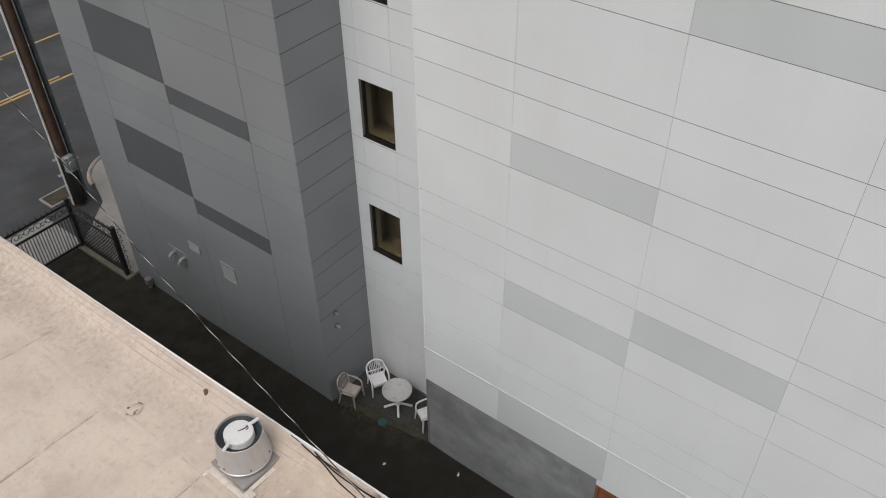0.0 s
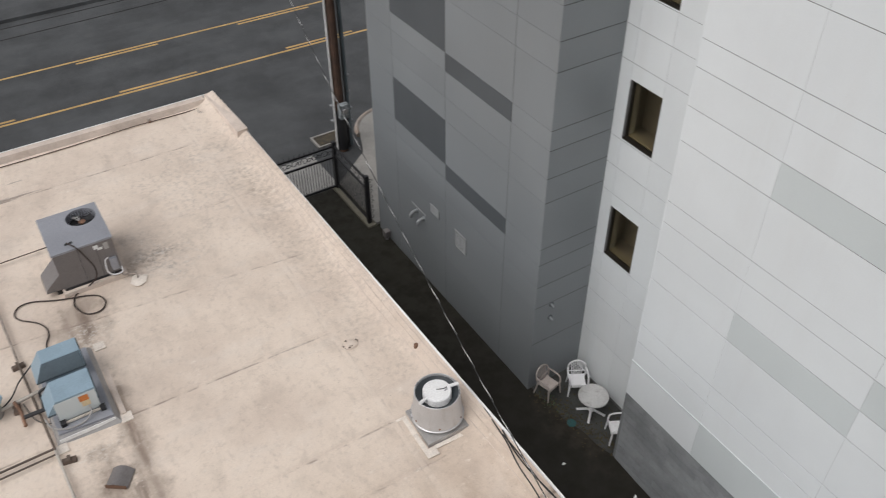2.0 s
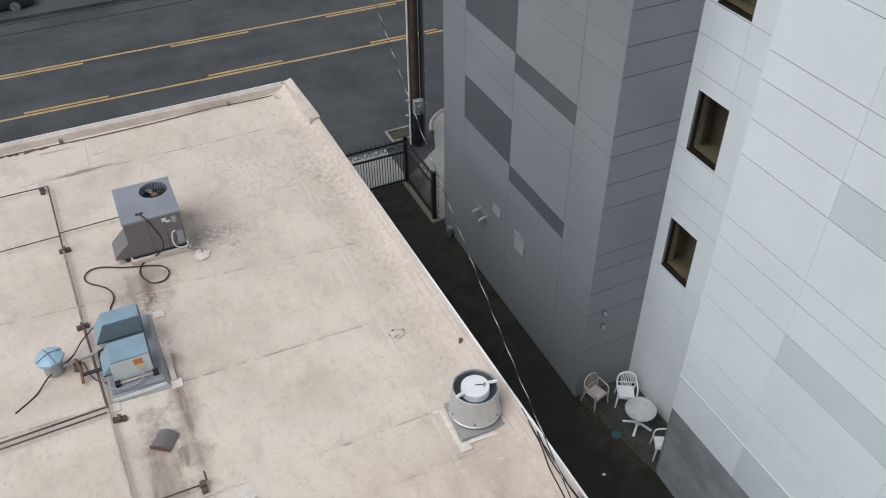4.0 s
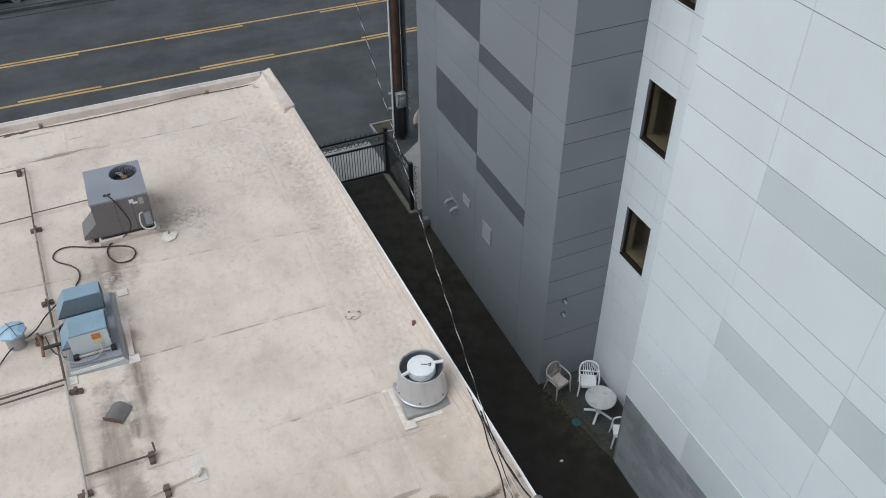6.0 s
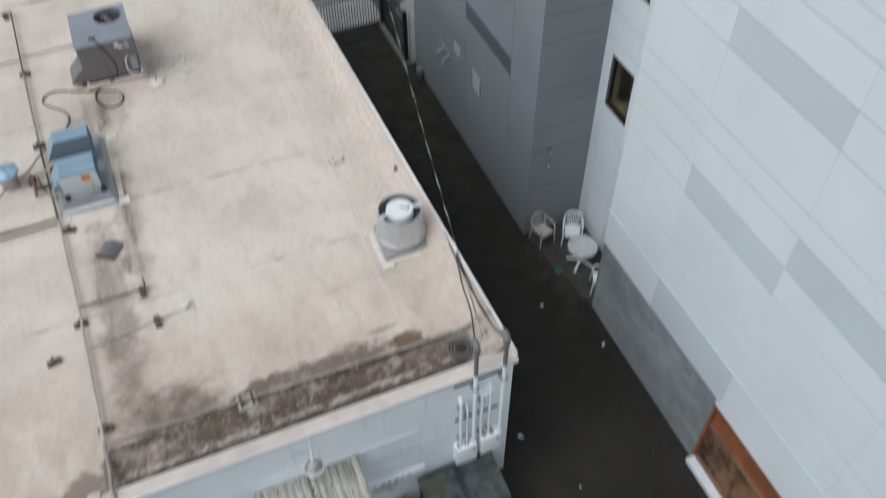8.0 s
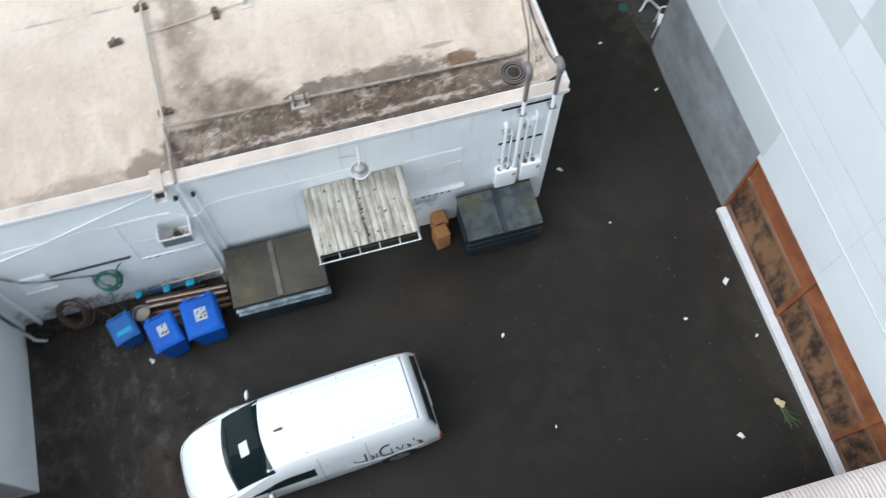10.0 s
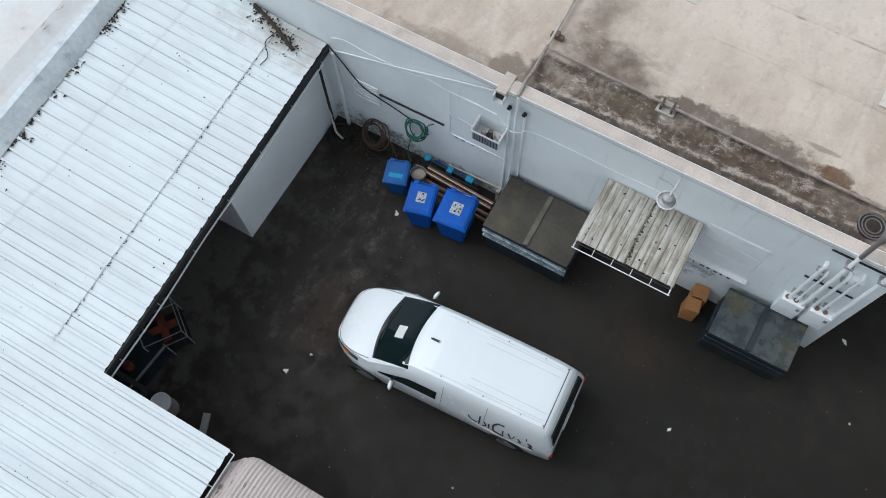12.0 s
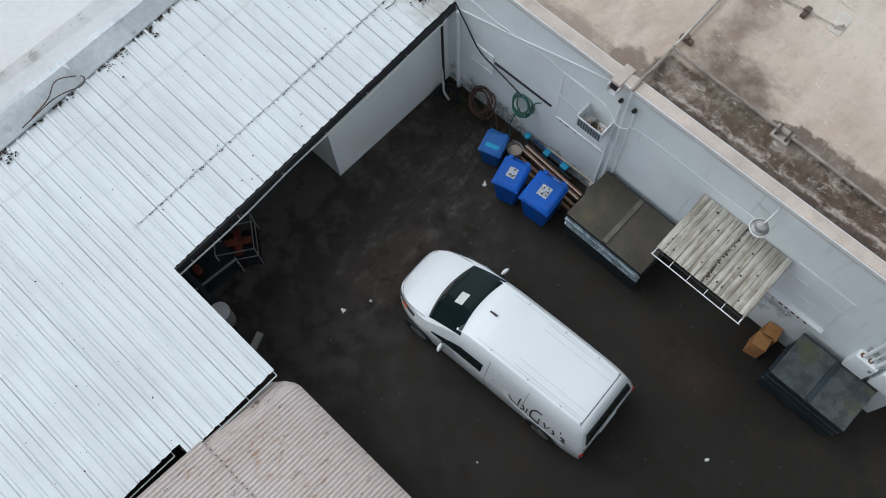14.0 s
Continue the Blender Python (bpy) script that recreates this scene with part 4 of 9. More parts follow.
    hexa(bm, ((a[0] - 0.012, a[1], 4.40), (a[0] + 0.03, a[1], 4.40), (b[0] + 0.03, b[1], 4.86), (b[0] - 0.012, b[1], 4.86)), ((a[0] + 0.004, a[1], 4.585), (a[0] + 0.03, a[1], 4.6), (b[0] + 0.03, b[1], 4.985), (b[0] + 0.004, b[1], 4.965)))
    part("edge_trim", bm, M["white_edge"], hall, "white metal edge along the alley")
    # raised corner block and street parapet
    bm = bmesh.new()
    c, d = edge_x(13.8), edge_x(16.22)
    hexa(bm, ((c - 0.30, 13.8, 4.6), (c + 0.05, 13.8, 4.6), (d + 0.05, 16.25, 4.6), (d - 0.28, 16.25, 4.6)), ((c - 0.24, 13.8, 5.05), (c + 0.05, 13.8, 5.08), (d + 0.05, 16.25, 5.04), (d - 0.22, 16.25, 5.01)))
    part("parapet_east", bm, M["coping"], hall, "raised cream parapet block at the street corner")
    bm = bmesh.new()
    hexa(bm, ((west, 16.0, 4.6), (d - 0.30, 16.0, 4.6), (d - 0.30, 16.25, 4.6), (west, 16.25, 4.6)), ((west, 16.11, 4.95), (d - 0.28, 16.11, 4.95), (d - 0.28, 16.25, 4.985), (west, 16.25, 4.985)))
    part("parapet_north", bm, M["coping"], hall, "cream parapet along the street")
    part("drip_edge", boxes((west, 16.253, 4.86, d + 0.06, 16.278, 5.0)), M["white_edge"], hall, "white metal edge along the street", shade=False)
    # lapped seams of the coating
    def seam(points, w=0.04, h=0.0035):
        bm = bmesh.new()
        pts = smooth_line(points, 6)
        rows = []
        for p, q in zip(pts, pts[1:] + [2 * pts[-1] - pts[-2]]):
            side = Vector((-(q - p).y, (q - p).x, 0)).normalized() * w
            up = Vector((0, 0, h))
            base = Vector((p.x, p.y, roof_z(p.y) + 0.012 * noise.noise((p.x * 0.8, p.y * 0.8, 0)) + 0.001))
            rows.append([bm.verts.new(base - side), bm.verts.new(base - side * 0.85 + up), bm.verts.new(base + side * 0.85 + up), bm.verts.new(base + side)])
        for r, s in zip(rows, rows[1:]):
            for k in range(3):
                bm.faces.new((r[k], r[k + 1], s[k + 1], s[k]))
        part("membrane_seam", bm, M["membrane"], hall)
    for y0, fall, xa, xb, _ in LAPS:
        seam([(x, y0 + fall * x + 0.006 * math.sin(x * 2.3 + y0), 0) for x in [xa + (xb - xa) * i / 10 for i in range(11)]])
    seam([(6.58 + 0.008 * math.sin(y * 1.7), y, 0) for y in (2.0, 4, 6, 8, 10, 12, 14, 15.7)], 0.06, 0.0012)
    seam([(1.75, y, 0) for y in (14.5, 15.2, 15.9)], 0.05)
    # folds of the coating up the cant along the alley
    for off, up, r in ((-0.30, 0.125, 0.009), (-0.17, 0.23, 0.008), (-0.08, 0.29, 0.008)):
        line = [(edge_x(y) + off + 0.012 * math.sin(y * 2.1 + off * 9), y, roof_z(y) + up + 0.009 + 0.012 * noise.noise(((edge_x(y) + off) * 0.8, y * 0.8, 0))) for y in [0.15 + 0.4 * i for i in range(35)]]
        part("cant_fold", tube(bmesh.new(), [Vector(p) for p in line], r, 6), M["coping"], hall)
    return hall


low_building()


# ---- the tall panelled building ----
GREY_X, WHITE_X, RECESS_X, RETURN_Y, CORNER_Y = 11.49, 12.07, 13.12, 5.66, 2.98
TOP = 16.0
white_levels = [2.45, 3.52, 4.15, 4.65, 5.96, 6.66, 7.39, 7.88, 9.18, 9.87, 10.59, 11.09, 12.31, 13.0, 13.75, 14.3, 15.6]
grey_levels = [0.15, 1.85, 3.1, 3.78, 4.48, 4.96, 6.26, 6.90, 7.60, 8.08, 9.38, 10.02, 10.72, 11.20, 12.5, 13.14, 13.84, 14.32, 15.6]
white_cols = [2.98, 0.98, -1.60, -4.17, -6.75, -9.33, -11.9, -14.5]
grey_cols = [RETURN_Y, 7.0, 9.65, 12.24, 13.6]


def tall_building():
    tower = thing("tall_building", "tall building clad in white and grey flat panels", "building", kind="structure")
    # solid core behind the cladding
    bm = boxes((GREY_X + 0.006, RETURN_Y + 0.006, -0.05, 30, 13.58, TOP))
    part("core_grey", bm, M["joint"], tower, "dark joints behind the grey panels", shade=False)
    bm = boxes((WHITE_X + 0.006, -14.5, 2.46, WHITE_X + 0.25, CORNER_Y - 0.02, TOP), (WHITE_X + 0.25, 2.7, 2.45, RECESS_X + 0.02, CORNER_Y - 0.02, TOP), (WHITE_X + 0.25, -14.5, TOP - 0.2, 30, 5.5, TOP))
    part("core_white", bm, M["joint_light"], tower, "grey joints behind white panels", shade=False)
    # recessed wall with three windows: built round the openings
    wins = [(4.40, 5.77), (7.55, 8.92), (10.70, 12.07)]
    bm = bmesh.new()
    x0, x1 = RECESS_X + 0.006, RECESS_X + 0.22
    box(bm, x0, CORNER_Y - 0.02, -0.05, x1, 4.44, TOP)
    box(bm, x0, 5.32, -0.05, x1, RETURN_Y + 0.02, TOP)
    z = -0.05
    for lo, hi in wins + [(TOP, TOP)]:
        box(bm, x0, 4.44, z, x1, 5.32, lo)
        z = hi
    part("core_recess", bm, M["joint_light"], tower, "joints behind the recessed panels", shade=False)
    part("core_back", boxes((WHITE_X + 0.25, -14.5, -0.05, 30, 2.7, 0.1), (18, -14.5, 0.1, 30, 5.5, TOP - 0.2)), M["joint"], tower, shade=False)

    def panel(x, y0, y1, z0, z1, mat, hgap=0.007, vgap=0.0025, thick=0.018, label=""):
        bm = bmesh.new()
        box(bm, x, y0 + vgap, z0 + hgap, x + thick, y1 - vgap, z1 - hgap)
        return part("panel", bm, mat, tower, label, shade=False)

    pale = {(1, 9.18), (1, 5.96), (2, 6.66), (4, 10.59), (3, 12.31), (2, 12.31), (4, 3.52), (1, 2.45), (5, 7.88)}
    for ci, (ya, yb) in enumerate(zip(white_cols, white_cols[1:])):
        for za, zb in zip(white_levels, white_levels[1:]):
            pale_one = (ci, za) in pale
            panel(WHITE_X, yb, ya, za, zb, M["panel_pale"] if pale_one else M["panel_white"], label="pale grey panel" if pale_one else "")
    part("ledge", boxes((WHITE_X - 0.016, -14.5, 3.505, WHITE_X - 0.001, CORNER_Y, 3.53)), M["panel_pale"], tower, "thin white drip ledge", shade=False)
    part("corner_trim", boxes((WHITE_X - 0.004, CORNER_Y - 0.03, 2.45, RECESS_X + 0.01, CORNER_Y, TOP - 0.3)), M["panel_white"], tower, shade=False)
    dark = {(2, 4.96), (2, 8.08), (1, 4.48), (1, 7.60), (2, 11.20), (1, 10.72)}
    for ci, (ya, yb) in enumerate(zip(grey_cols, grey_cols[1:])):
        for za, zb in zip(grey_levels, grey_levels[1:]):
            dk = (ci, za) in dark
            gap = 0.001 if zb <= 4.0 and zb > 0.3 else 0.004
            panel(GREY_X, ya, yb, za, zb, M["panel_dark"] if dk else M["panel_grey"], gap, 0.007, label="dark grey panel" if dk else "")
    for za, zb in zip(grey_levels, grey_levels[1:]):
        bm = bmesh.new()
        box(bm, GREY_X + 0.001, RETURN_Y - 0.0, za + 0.011, RECESS_X + 0.0, RETURN_Y + 0.018, zb - 0.011)
        part("panel", bm, M["panel_grey"], tower, shade=False)
    part("footing", boxes((GREY_X - 0.004, RETURN_Y - 0.004, -0.02, GREY_X + 0.02, 13.6, 0.15), (GREY_X + 0.02, RETURN_Y - 0.004, -0.02, RECESS_X, RETURN_Y + 0.015, 0.15)), M["joint"], tower, shade=False)
    rec = [0.2, 1.75, 3.05, 3.7, 4.35, 6.10, 6.80, 7.50, 9.28, 10.0, 10.66, 12.4, 13.1, 13.8, 15.6]
    rcols = [CORNER_Y, 4.43, 5.33, RETURN_Y]
    for ci, (ya, yb) in enumerate(zip(rcols, rcols[1:])):
        for za, zb in zip(rec, rec[1:]):
            cut = [(lo, hi) for lo, hi in wins if lo < zb and hi > za]
            if ci == 1 and cut:
                lo, hi = cut[0]
                if lo - za > 0.02:
                    panel(RECESS_X, ya, yb, za, lo, M["panel_white"])
                if zb - hi > 0.02:
                    panel(RECESS_X, ya, yb, hi, zb, M["panel_white"])
            else:
                panel(RECESS_X, ya, yb, za, zb, M["panel_white"], 0.006, 0.003)
    # parapet caps
    part("roof_cap", boxes((GREY_X - 0.03, RETURN_Y - 0.03, TOP, 30, 13.65, TOP + 0.08), (WHITE_X - 0.03, -14.5, TOP, 30, RETURN_Y - 0.031, TOP + 0.08)), M["white_edge"], tower, "metal roof cap", shade=False)
    for i, (lo, hi) in enumerate(wins):
        w = part("window", boxes((RECESS_X + 0.06, 4.44, lo, RECESS_X + 0.14, 4.475, hi), (RECESS_X + 0.06, 5.285, lo, RECESS_X + 0.14, 5.32, hi), (RECESS_X + 0.06, 4.475, lo, RECESS_X + 0.14, 5.285, lo + 0.035), (RECESS_X + 0.06, 4.475, hi - 0.03, RECESS_X + 0.14, 5.285, hi)), M["bronze"], tower, "bronze framed fixed window", shade=False)
        bm = boxes((RECESS_X + 0.1, 4.475, lo + 0.035, RECESS_X + 0.108, 5.285, hi - 0.03))
        pane = part("pane", bm, M["glass"], w, shade=False)
        pane.visible_shadow = False
        part("sill", boxes((RECESS_X + 0.0, 4.44, lo - 0.0, RECESS_X + 0.06, 5.32, lo + 0.03)), M["bronze"], w, "dark bronze sill", shade=False)
        part("inner_sill", boxes((RECESS_X + 0.14, 4.4, lo - 0.03, RECESS_X + 0.34, 5.36, lo + 0.05)), M["sill"], w, "pale inner sill", shade=False)
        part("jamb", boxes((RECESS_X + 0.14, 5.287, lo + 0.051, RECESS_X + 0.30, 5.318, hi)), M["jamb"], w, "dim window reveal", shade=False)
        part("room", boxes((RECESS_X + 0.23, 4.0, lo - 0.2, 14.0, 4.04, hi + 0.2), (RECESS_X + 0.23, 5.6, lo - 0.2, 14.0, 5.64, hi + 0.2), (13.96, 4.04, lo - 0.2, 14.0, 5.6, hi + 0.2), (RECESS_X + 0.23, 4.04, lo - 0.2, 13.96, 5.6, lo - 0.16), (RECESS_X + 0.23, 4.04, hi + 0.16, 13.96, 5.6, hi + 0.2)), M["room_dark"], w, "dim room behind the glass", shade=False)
    return tower


tower = tall_building()


def block_base():
    """Concrete block plinth of the white wing, and its big timber doors."""
    plinth = thing("block_wall", "grey concrete block wall below the white panels", "wall", kind="structure")
    part("mortar_bed", boxes((WHITE_X + 0.012, -1.5, -0.05, WHITE_X + 0.3, CORNER_Y - 0.01, 2.45), (WHITE_X + 0.3, CORNER_Y - 0.25, -0.05, RECESS_X + 0.02, CORNER_Y - 0.012, 2.45), (WHITE_X + 0.0, -14.5, -0.05, WHITE_X + 0.3, -9.62, 2.45)), M["mortar"], plinth, shade=False)
    return plinth


plinth = block_base()


def timber_doors():
    gate = thing("timber_doors", "wide rust-brown boarded doors under the white wall", "door", kind="structure")
    y0, y1, head = -1.5, -9.6, 2.28
    part("lintel", boxes((WHITE_X + 0.0, y1, head, WHITE_X + 0.3, y0, 2.45)), M["panel_white"], gate, "white lintel", shade=False)
    part("threshold", boxes((WHITE_X - 0.16, y1, -0.03, WHITE_X + 0.03, y0 - 0.05, 0.13)), M["white_paint"], gate, "white painted kerb", shade=False)
    ys = [y0, -4.2, -6.9, y1]
    for a, b in zip(ys, ys[1:]):
        part("board", boxes((WHITE_X + 0.11, b + 0.05, 0.1, WHITE_X + 0.16, a - 0.05, 1.42)), M["door_board"], gate, "mottled brown lower boarding", shade=False)
        part("board", boxes((WHITE_X + 0.09, b + 0.05, 1.53, WHITE_X + 0.14, a - 0.05, head - 0.06)), M["orange_rust"], gate, "orange-brown upper boarding", shade=False)
        part("rail", boxes((WHITE_X + 0.05, b + 0.06, 1.43, WHITE_X + 0.15, a - 0.06, 1.52)), M["rust"], gate, shade=False)
        part("rail", boxes((WHITE_X + 0.04, b + 0.06, 0.1, WHITE_X + 0.1, a - 0.06, 0.2)), M["rust"], gate, shade=False)
        part("rail", boxes((WHITE_X + 0.03, b + 0.06, head - 0.09, WHITE_X + 0.089, a - 0.06, head)), M["orange_rust"], gate, shade=False)
    for y in ys:
        part("post", boxes((WHITE_X + 0.02, y - 0.06, -0.02, WHITE_X + 0.17, y + 0.06, head)), M["orange_rust"], gate, shade=False)


timber_doors()


# ---- the shed roofs round the yard ----
RIB = 0.2445


def shed_z(x):
    return 2.95 - (x + 2.83) * 0.085


def eave_x(y):
    return -2.81 - 0.036 * (y + 7.6)


def lap_x(y):
    return -3.97 - 0.028 * (y + 6.4)


def ridge_x(y):
    return -6.74 - 0.042 * (y + 8.4)


def rib_sheet(xa, xb, y0, ribs, jig=0.0, stretch=1.0, rng=None):
    """One sheet with trapezoid ribs along x between two slanting ends; its own origin lies on its lower edge."""
    bm = bmesh.new()
    prof = []
    for k in range(ribs):
        b = k * RIB
        prof += [(b, 0.0), (b + 0.085, 0.0), (b + 0.100, 0.026), (b + 0.145, 0.026), (b + 0.160, 0.0)]
    prof += [(ribs * RIB, 0.0), (ribs * RIB + 0.02, 0.003)]
    n = 9
    rows = []
    for i in range(n):
        t = i / (n - 1)
        row = []
        for w, u in prof:
            y = y0 + w * stretch
            x = xa(y) + (xb(y) - xa(y)) * t
            dent = 0.007 * noise.noise((x * 0.9, y * 1.3, 5)) + 0.003 * noise.noise((x * 4, y * 4, 2))
            frayed = (rng.uniform(-0.006, 0.006) if rng and i == n - 1 else 0.0)
            row.append(bm.verts.new((x + frayed, w, shed_z(x) + u + jig + dent)))
        rows.append(row)
    for a, b in zip(rows, rows[1:]):
        for k in range(len(prof) - 1):
            bm.faces.new((a[k], a[k + 1], b[k + 1], b[k]))
    return bm


def carport():
    shed = thing("carport", "open carport with a white ribbed metal roof", "carport", kind="structure")
    rng = random.Random(12)

    def lay(xa, xb, y0, ribs, jig, stretch=1.0):
        ob = part("roof_sheet", rib_sheet(xa, xb, y0, ribs, jig, stretch, rng), M["sheet_white"], shed)
        ob.matrix_basis = Matrix.Translation((0, y0, 0)) @ Matrix.Diagonal((1, stretch, 1, 1))

    for i in range(8):
        y0, ribs = -7.769 + 0.978 * i, 4 if i < 7 else 3
        lay(ridge_x, lambda y: lap_x(y) + 0.05, y0, ribs, 0.016)
        lay(lap_x, eave_x, y0, ribs, 0.0)
    far = 0.24 / RIB
    for i in range(6):
        y0 = -7.97 + 0.223 - 0.96 * (i + 1)
        back = 0.0 if i < 2 else 0.24
        lay(ridge_x, lambda y, back=back: -0.21 - back - 0.01 * (y + 8), y0, 4, 0.008, far)
    # dark fascia boards, thin white rails and posts
    bm = bmesh.new()
    hexa(bm, ((eave_x(-7.8) - 0.09, -7.8, 2.72), (eave_x(-7.8) + 0.03, -7.8, 2.72), (eave_x(-0.17) + 0.03, -0.17, 2.72), (eave_x(-0.17) - 0.09, -0.17, 2.72)), ((eave_x(-7.8) - 0.09, -7.8, 2.93), (eave_x(-7.8) + 0.03, -7.8, 2.93), (eave_x(-0.17) + 0.03, -0.17, 2.93), (eave_x(-0.17) - 0.09, -0.17, 2.93)))
    part("eave_beam", bm, M["trim"], shed, "dark timber eave beam", shade=False)
    line = [(eave_x(y) + 0.075 + 0.014 * math.sin(y * 1.7), y, 2.73 + 0.012 * math.sin(y * 2.3)) for y in [-7.85 + 0.35 * k for k in range(22)]]
    rail = part("gutter_rail", tube(bmesh.new(), line, 0.017, 8), M["white_paint"], shed, "thin white rail along the eave")
    for k in range(7):
        y = -7.4 + 1.15 * k
        part("bracket", rod(bmesh.new(), (eave_x(y) + 0.02, y, 2.80), (eave_x(y) + 0.085, y, 2.74), 0.008, 6), M["white_paint"], rail)
    part("eave_beam", boxes((-6.6, -7.92, 2.62, -0.3, -7.85, 2.72)), M["trim"], shed, "dark timber eave beam", shade=False)
    part("eave_beam", boxes((-0.42, -9.7, 2.50, -0.32, -7.92, 2.68)), M["trim"], shed, "dark timber eave beam", shade=False)
    part("eave_beam", boxes((-0.68, -13.6, 2.50, -0.58, -9.7, 2.68)), M["trim"], shed, "dark timber eave beam", shade=False)
    for p, q in (((-0.13, -7.76, 2.66), (-0.15, -9.62, 2.66)), ((-0.36, -9.86, 2.66), (-0.42, -13.2, 2.66))):
        rail = part("eave_rail", rod(bmesh.new(), p, q, 0.012), M["white_paint"], shed, "thin white rail along the eave")
        for k in range(4):
            c = Vector(p).lerp(Vector(q), k / 3)
            part("bracket", rod(bmesh.new(), c, c + Vector((-0.16, 0, 0.02)), 0.008), M["white_paint"], rail)
    part("post", boxes((-2.98, -7.66, -0.02, -2.88, -7.56, 2.72)), M["trim"], shed, shade=False)
    # white closet below the roof, back and side walls
    part("closet_wall", boxes((-5.2, -3.71, -0.03, -3.29, -0.16, 2.84)), M["wall_white"], shed, "smooth white closet wall", shade=False)
    # Unseen back walls, white so more light bounces under the roof.
    part("back_wall", boxes((-6.72, -13.6, -0.03, -6.52, -0.16, 3.1)), M["white_paint"], shed, "unseen back wall, white to bounce light", shade=False)
    part("back_wall", boxes((-6.52, -13.6, -0.03, -0.9, -13.4, 2.75)), M["white_paint"], shed, "unseen back wall, white to bounce light", shade=False)
    # clumps of leaf litter caught along the upper edge and the lap
    bm = bmesh.new()

    def leaf(x, y, z, s):
        a = rng.uniform(0, 6.3)
        u, w = Vector((math.cos(a), math.sin(a), rng.uniform(-0.25, 0.25))) * s, Vector((-math.sin(a), math.cos(a), 0.1)) * s * 0.65
        bm.faces.new([bm.verts.new(Vector((x, y, z)) + d) for d in (u, w, -u, -w)])

    for k in range(64):
        yc = rng.uniform(-11.5, -0.4)
        deep = rng.choice((0.03, 0.05, 0.09, 0.15))
        for j in range(rng.randint(4, 13)):
            y = yc + rng.gauss(0, 0.06)
            x = ridge_x(y) + 0.02 + abs(rng.gauss(0, deep))
            leaf(x, y, shed_z(x) + 0.03 + rng.uniform(0, 0.02), rng.uniform(0.015, 0.045))
    for k in range(180):
        y = round((rng.uniform(-7.6, -0.3) + 3.49) / RIB) * RIB - 3.49 + rng.gauss(0, 0.045) + 0.06
        x = lap_x(y) + 0.06 + abs(rng.gauss(0, 0.018))
        leaf(x, y, shed_z(x) + 0.022, rng.uniform(0.008, 0.022))
    for k in range(170):
        y = rng.uniform(-13, -0.4)
        x = rng.uniform(-6.6, eave_x(y) - 0.1 if y > -7.7 else -0.5)
        leaf(x, y, shed_z(x) + 0.036, rng.choice((0.007, 0.01, 0.012, 0.016, 0.024)))
    solid("leaf_litter", bm, M["leaf_litter"], "dead leaves caught on the white metal roof", "leaf litter", "stuff")
    # a fallen branch with litter near the white wall
    bm = bmesh.new()
    for k in range(190):
        t = rng.random()
        x, y = -4.75 + 1.25 * t + rng.gauss(0, 0.10), -0.22 - 0.42 * t + rng.gauss(0, 0.10)
        if y > -0.2:
            continue
        leaf(x, y, shed_z(x) + 0.05, rng.uniform(0.012, 0.04))
    tube(bm, smooth_line([(-4.75, -0.2, shed_z(-4.7) + 0.09), (-4.33, -0.34, shed_z(-4.3) + 0.1), (-3.93, -0.5, shed_z(-3.9) + 0.09), (-3.52, -0.68, shed_z(-3.5) + 0.07)], 5), 0.042, 7)
    tube(bm, smooth_line([(-4.0, -0.48, shed_z(-4.0) + 0.1), (-4.1, -0.8, shed_z(-4) + 0.06), (-3.88, -1.05, shed_z(-3.9) + 0.05), (-3.9, -1.3, shed_z(-3.9) + 0.04)], 5), 0.010, 5)
    solid("fallen_branch", bm, M["leaf_litter"], "dead branch and leaves lying on the metal roof", "branch")


carport()


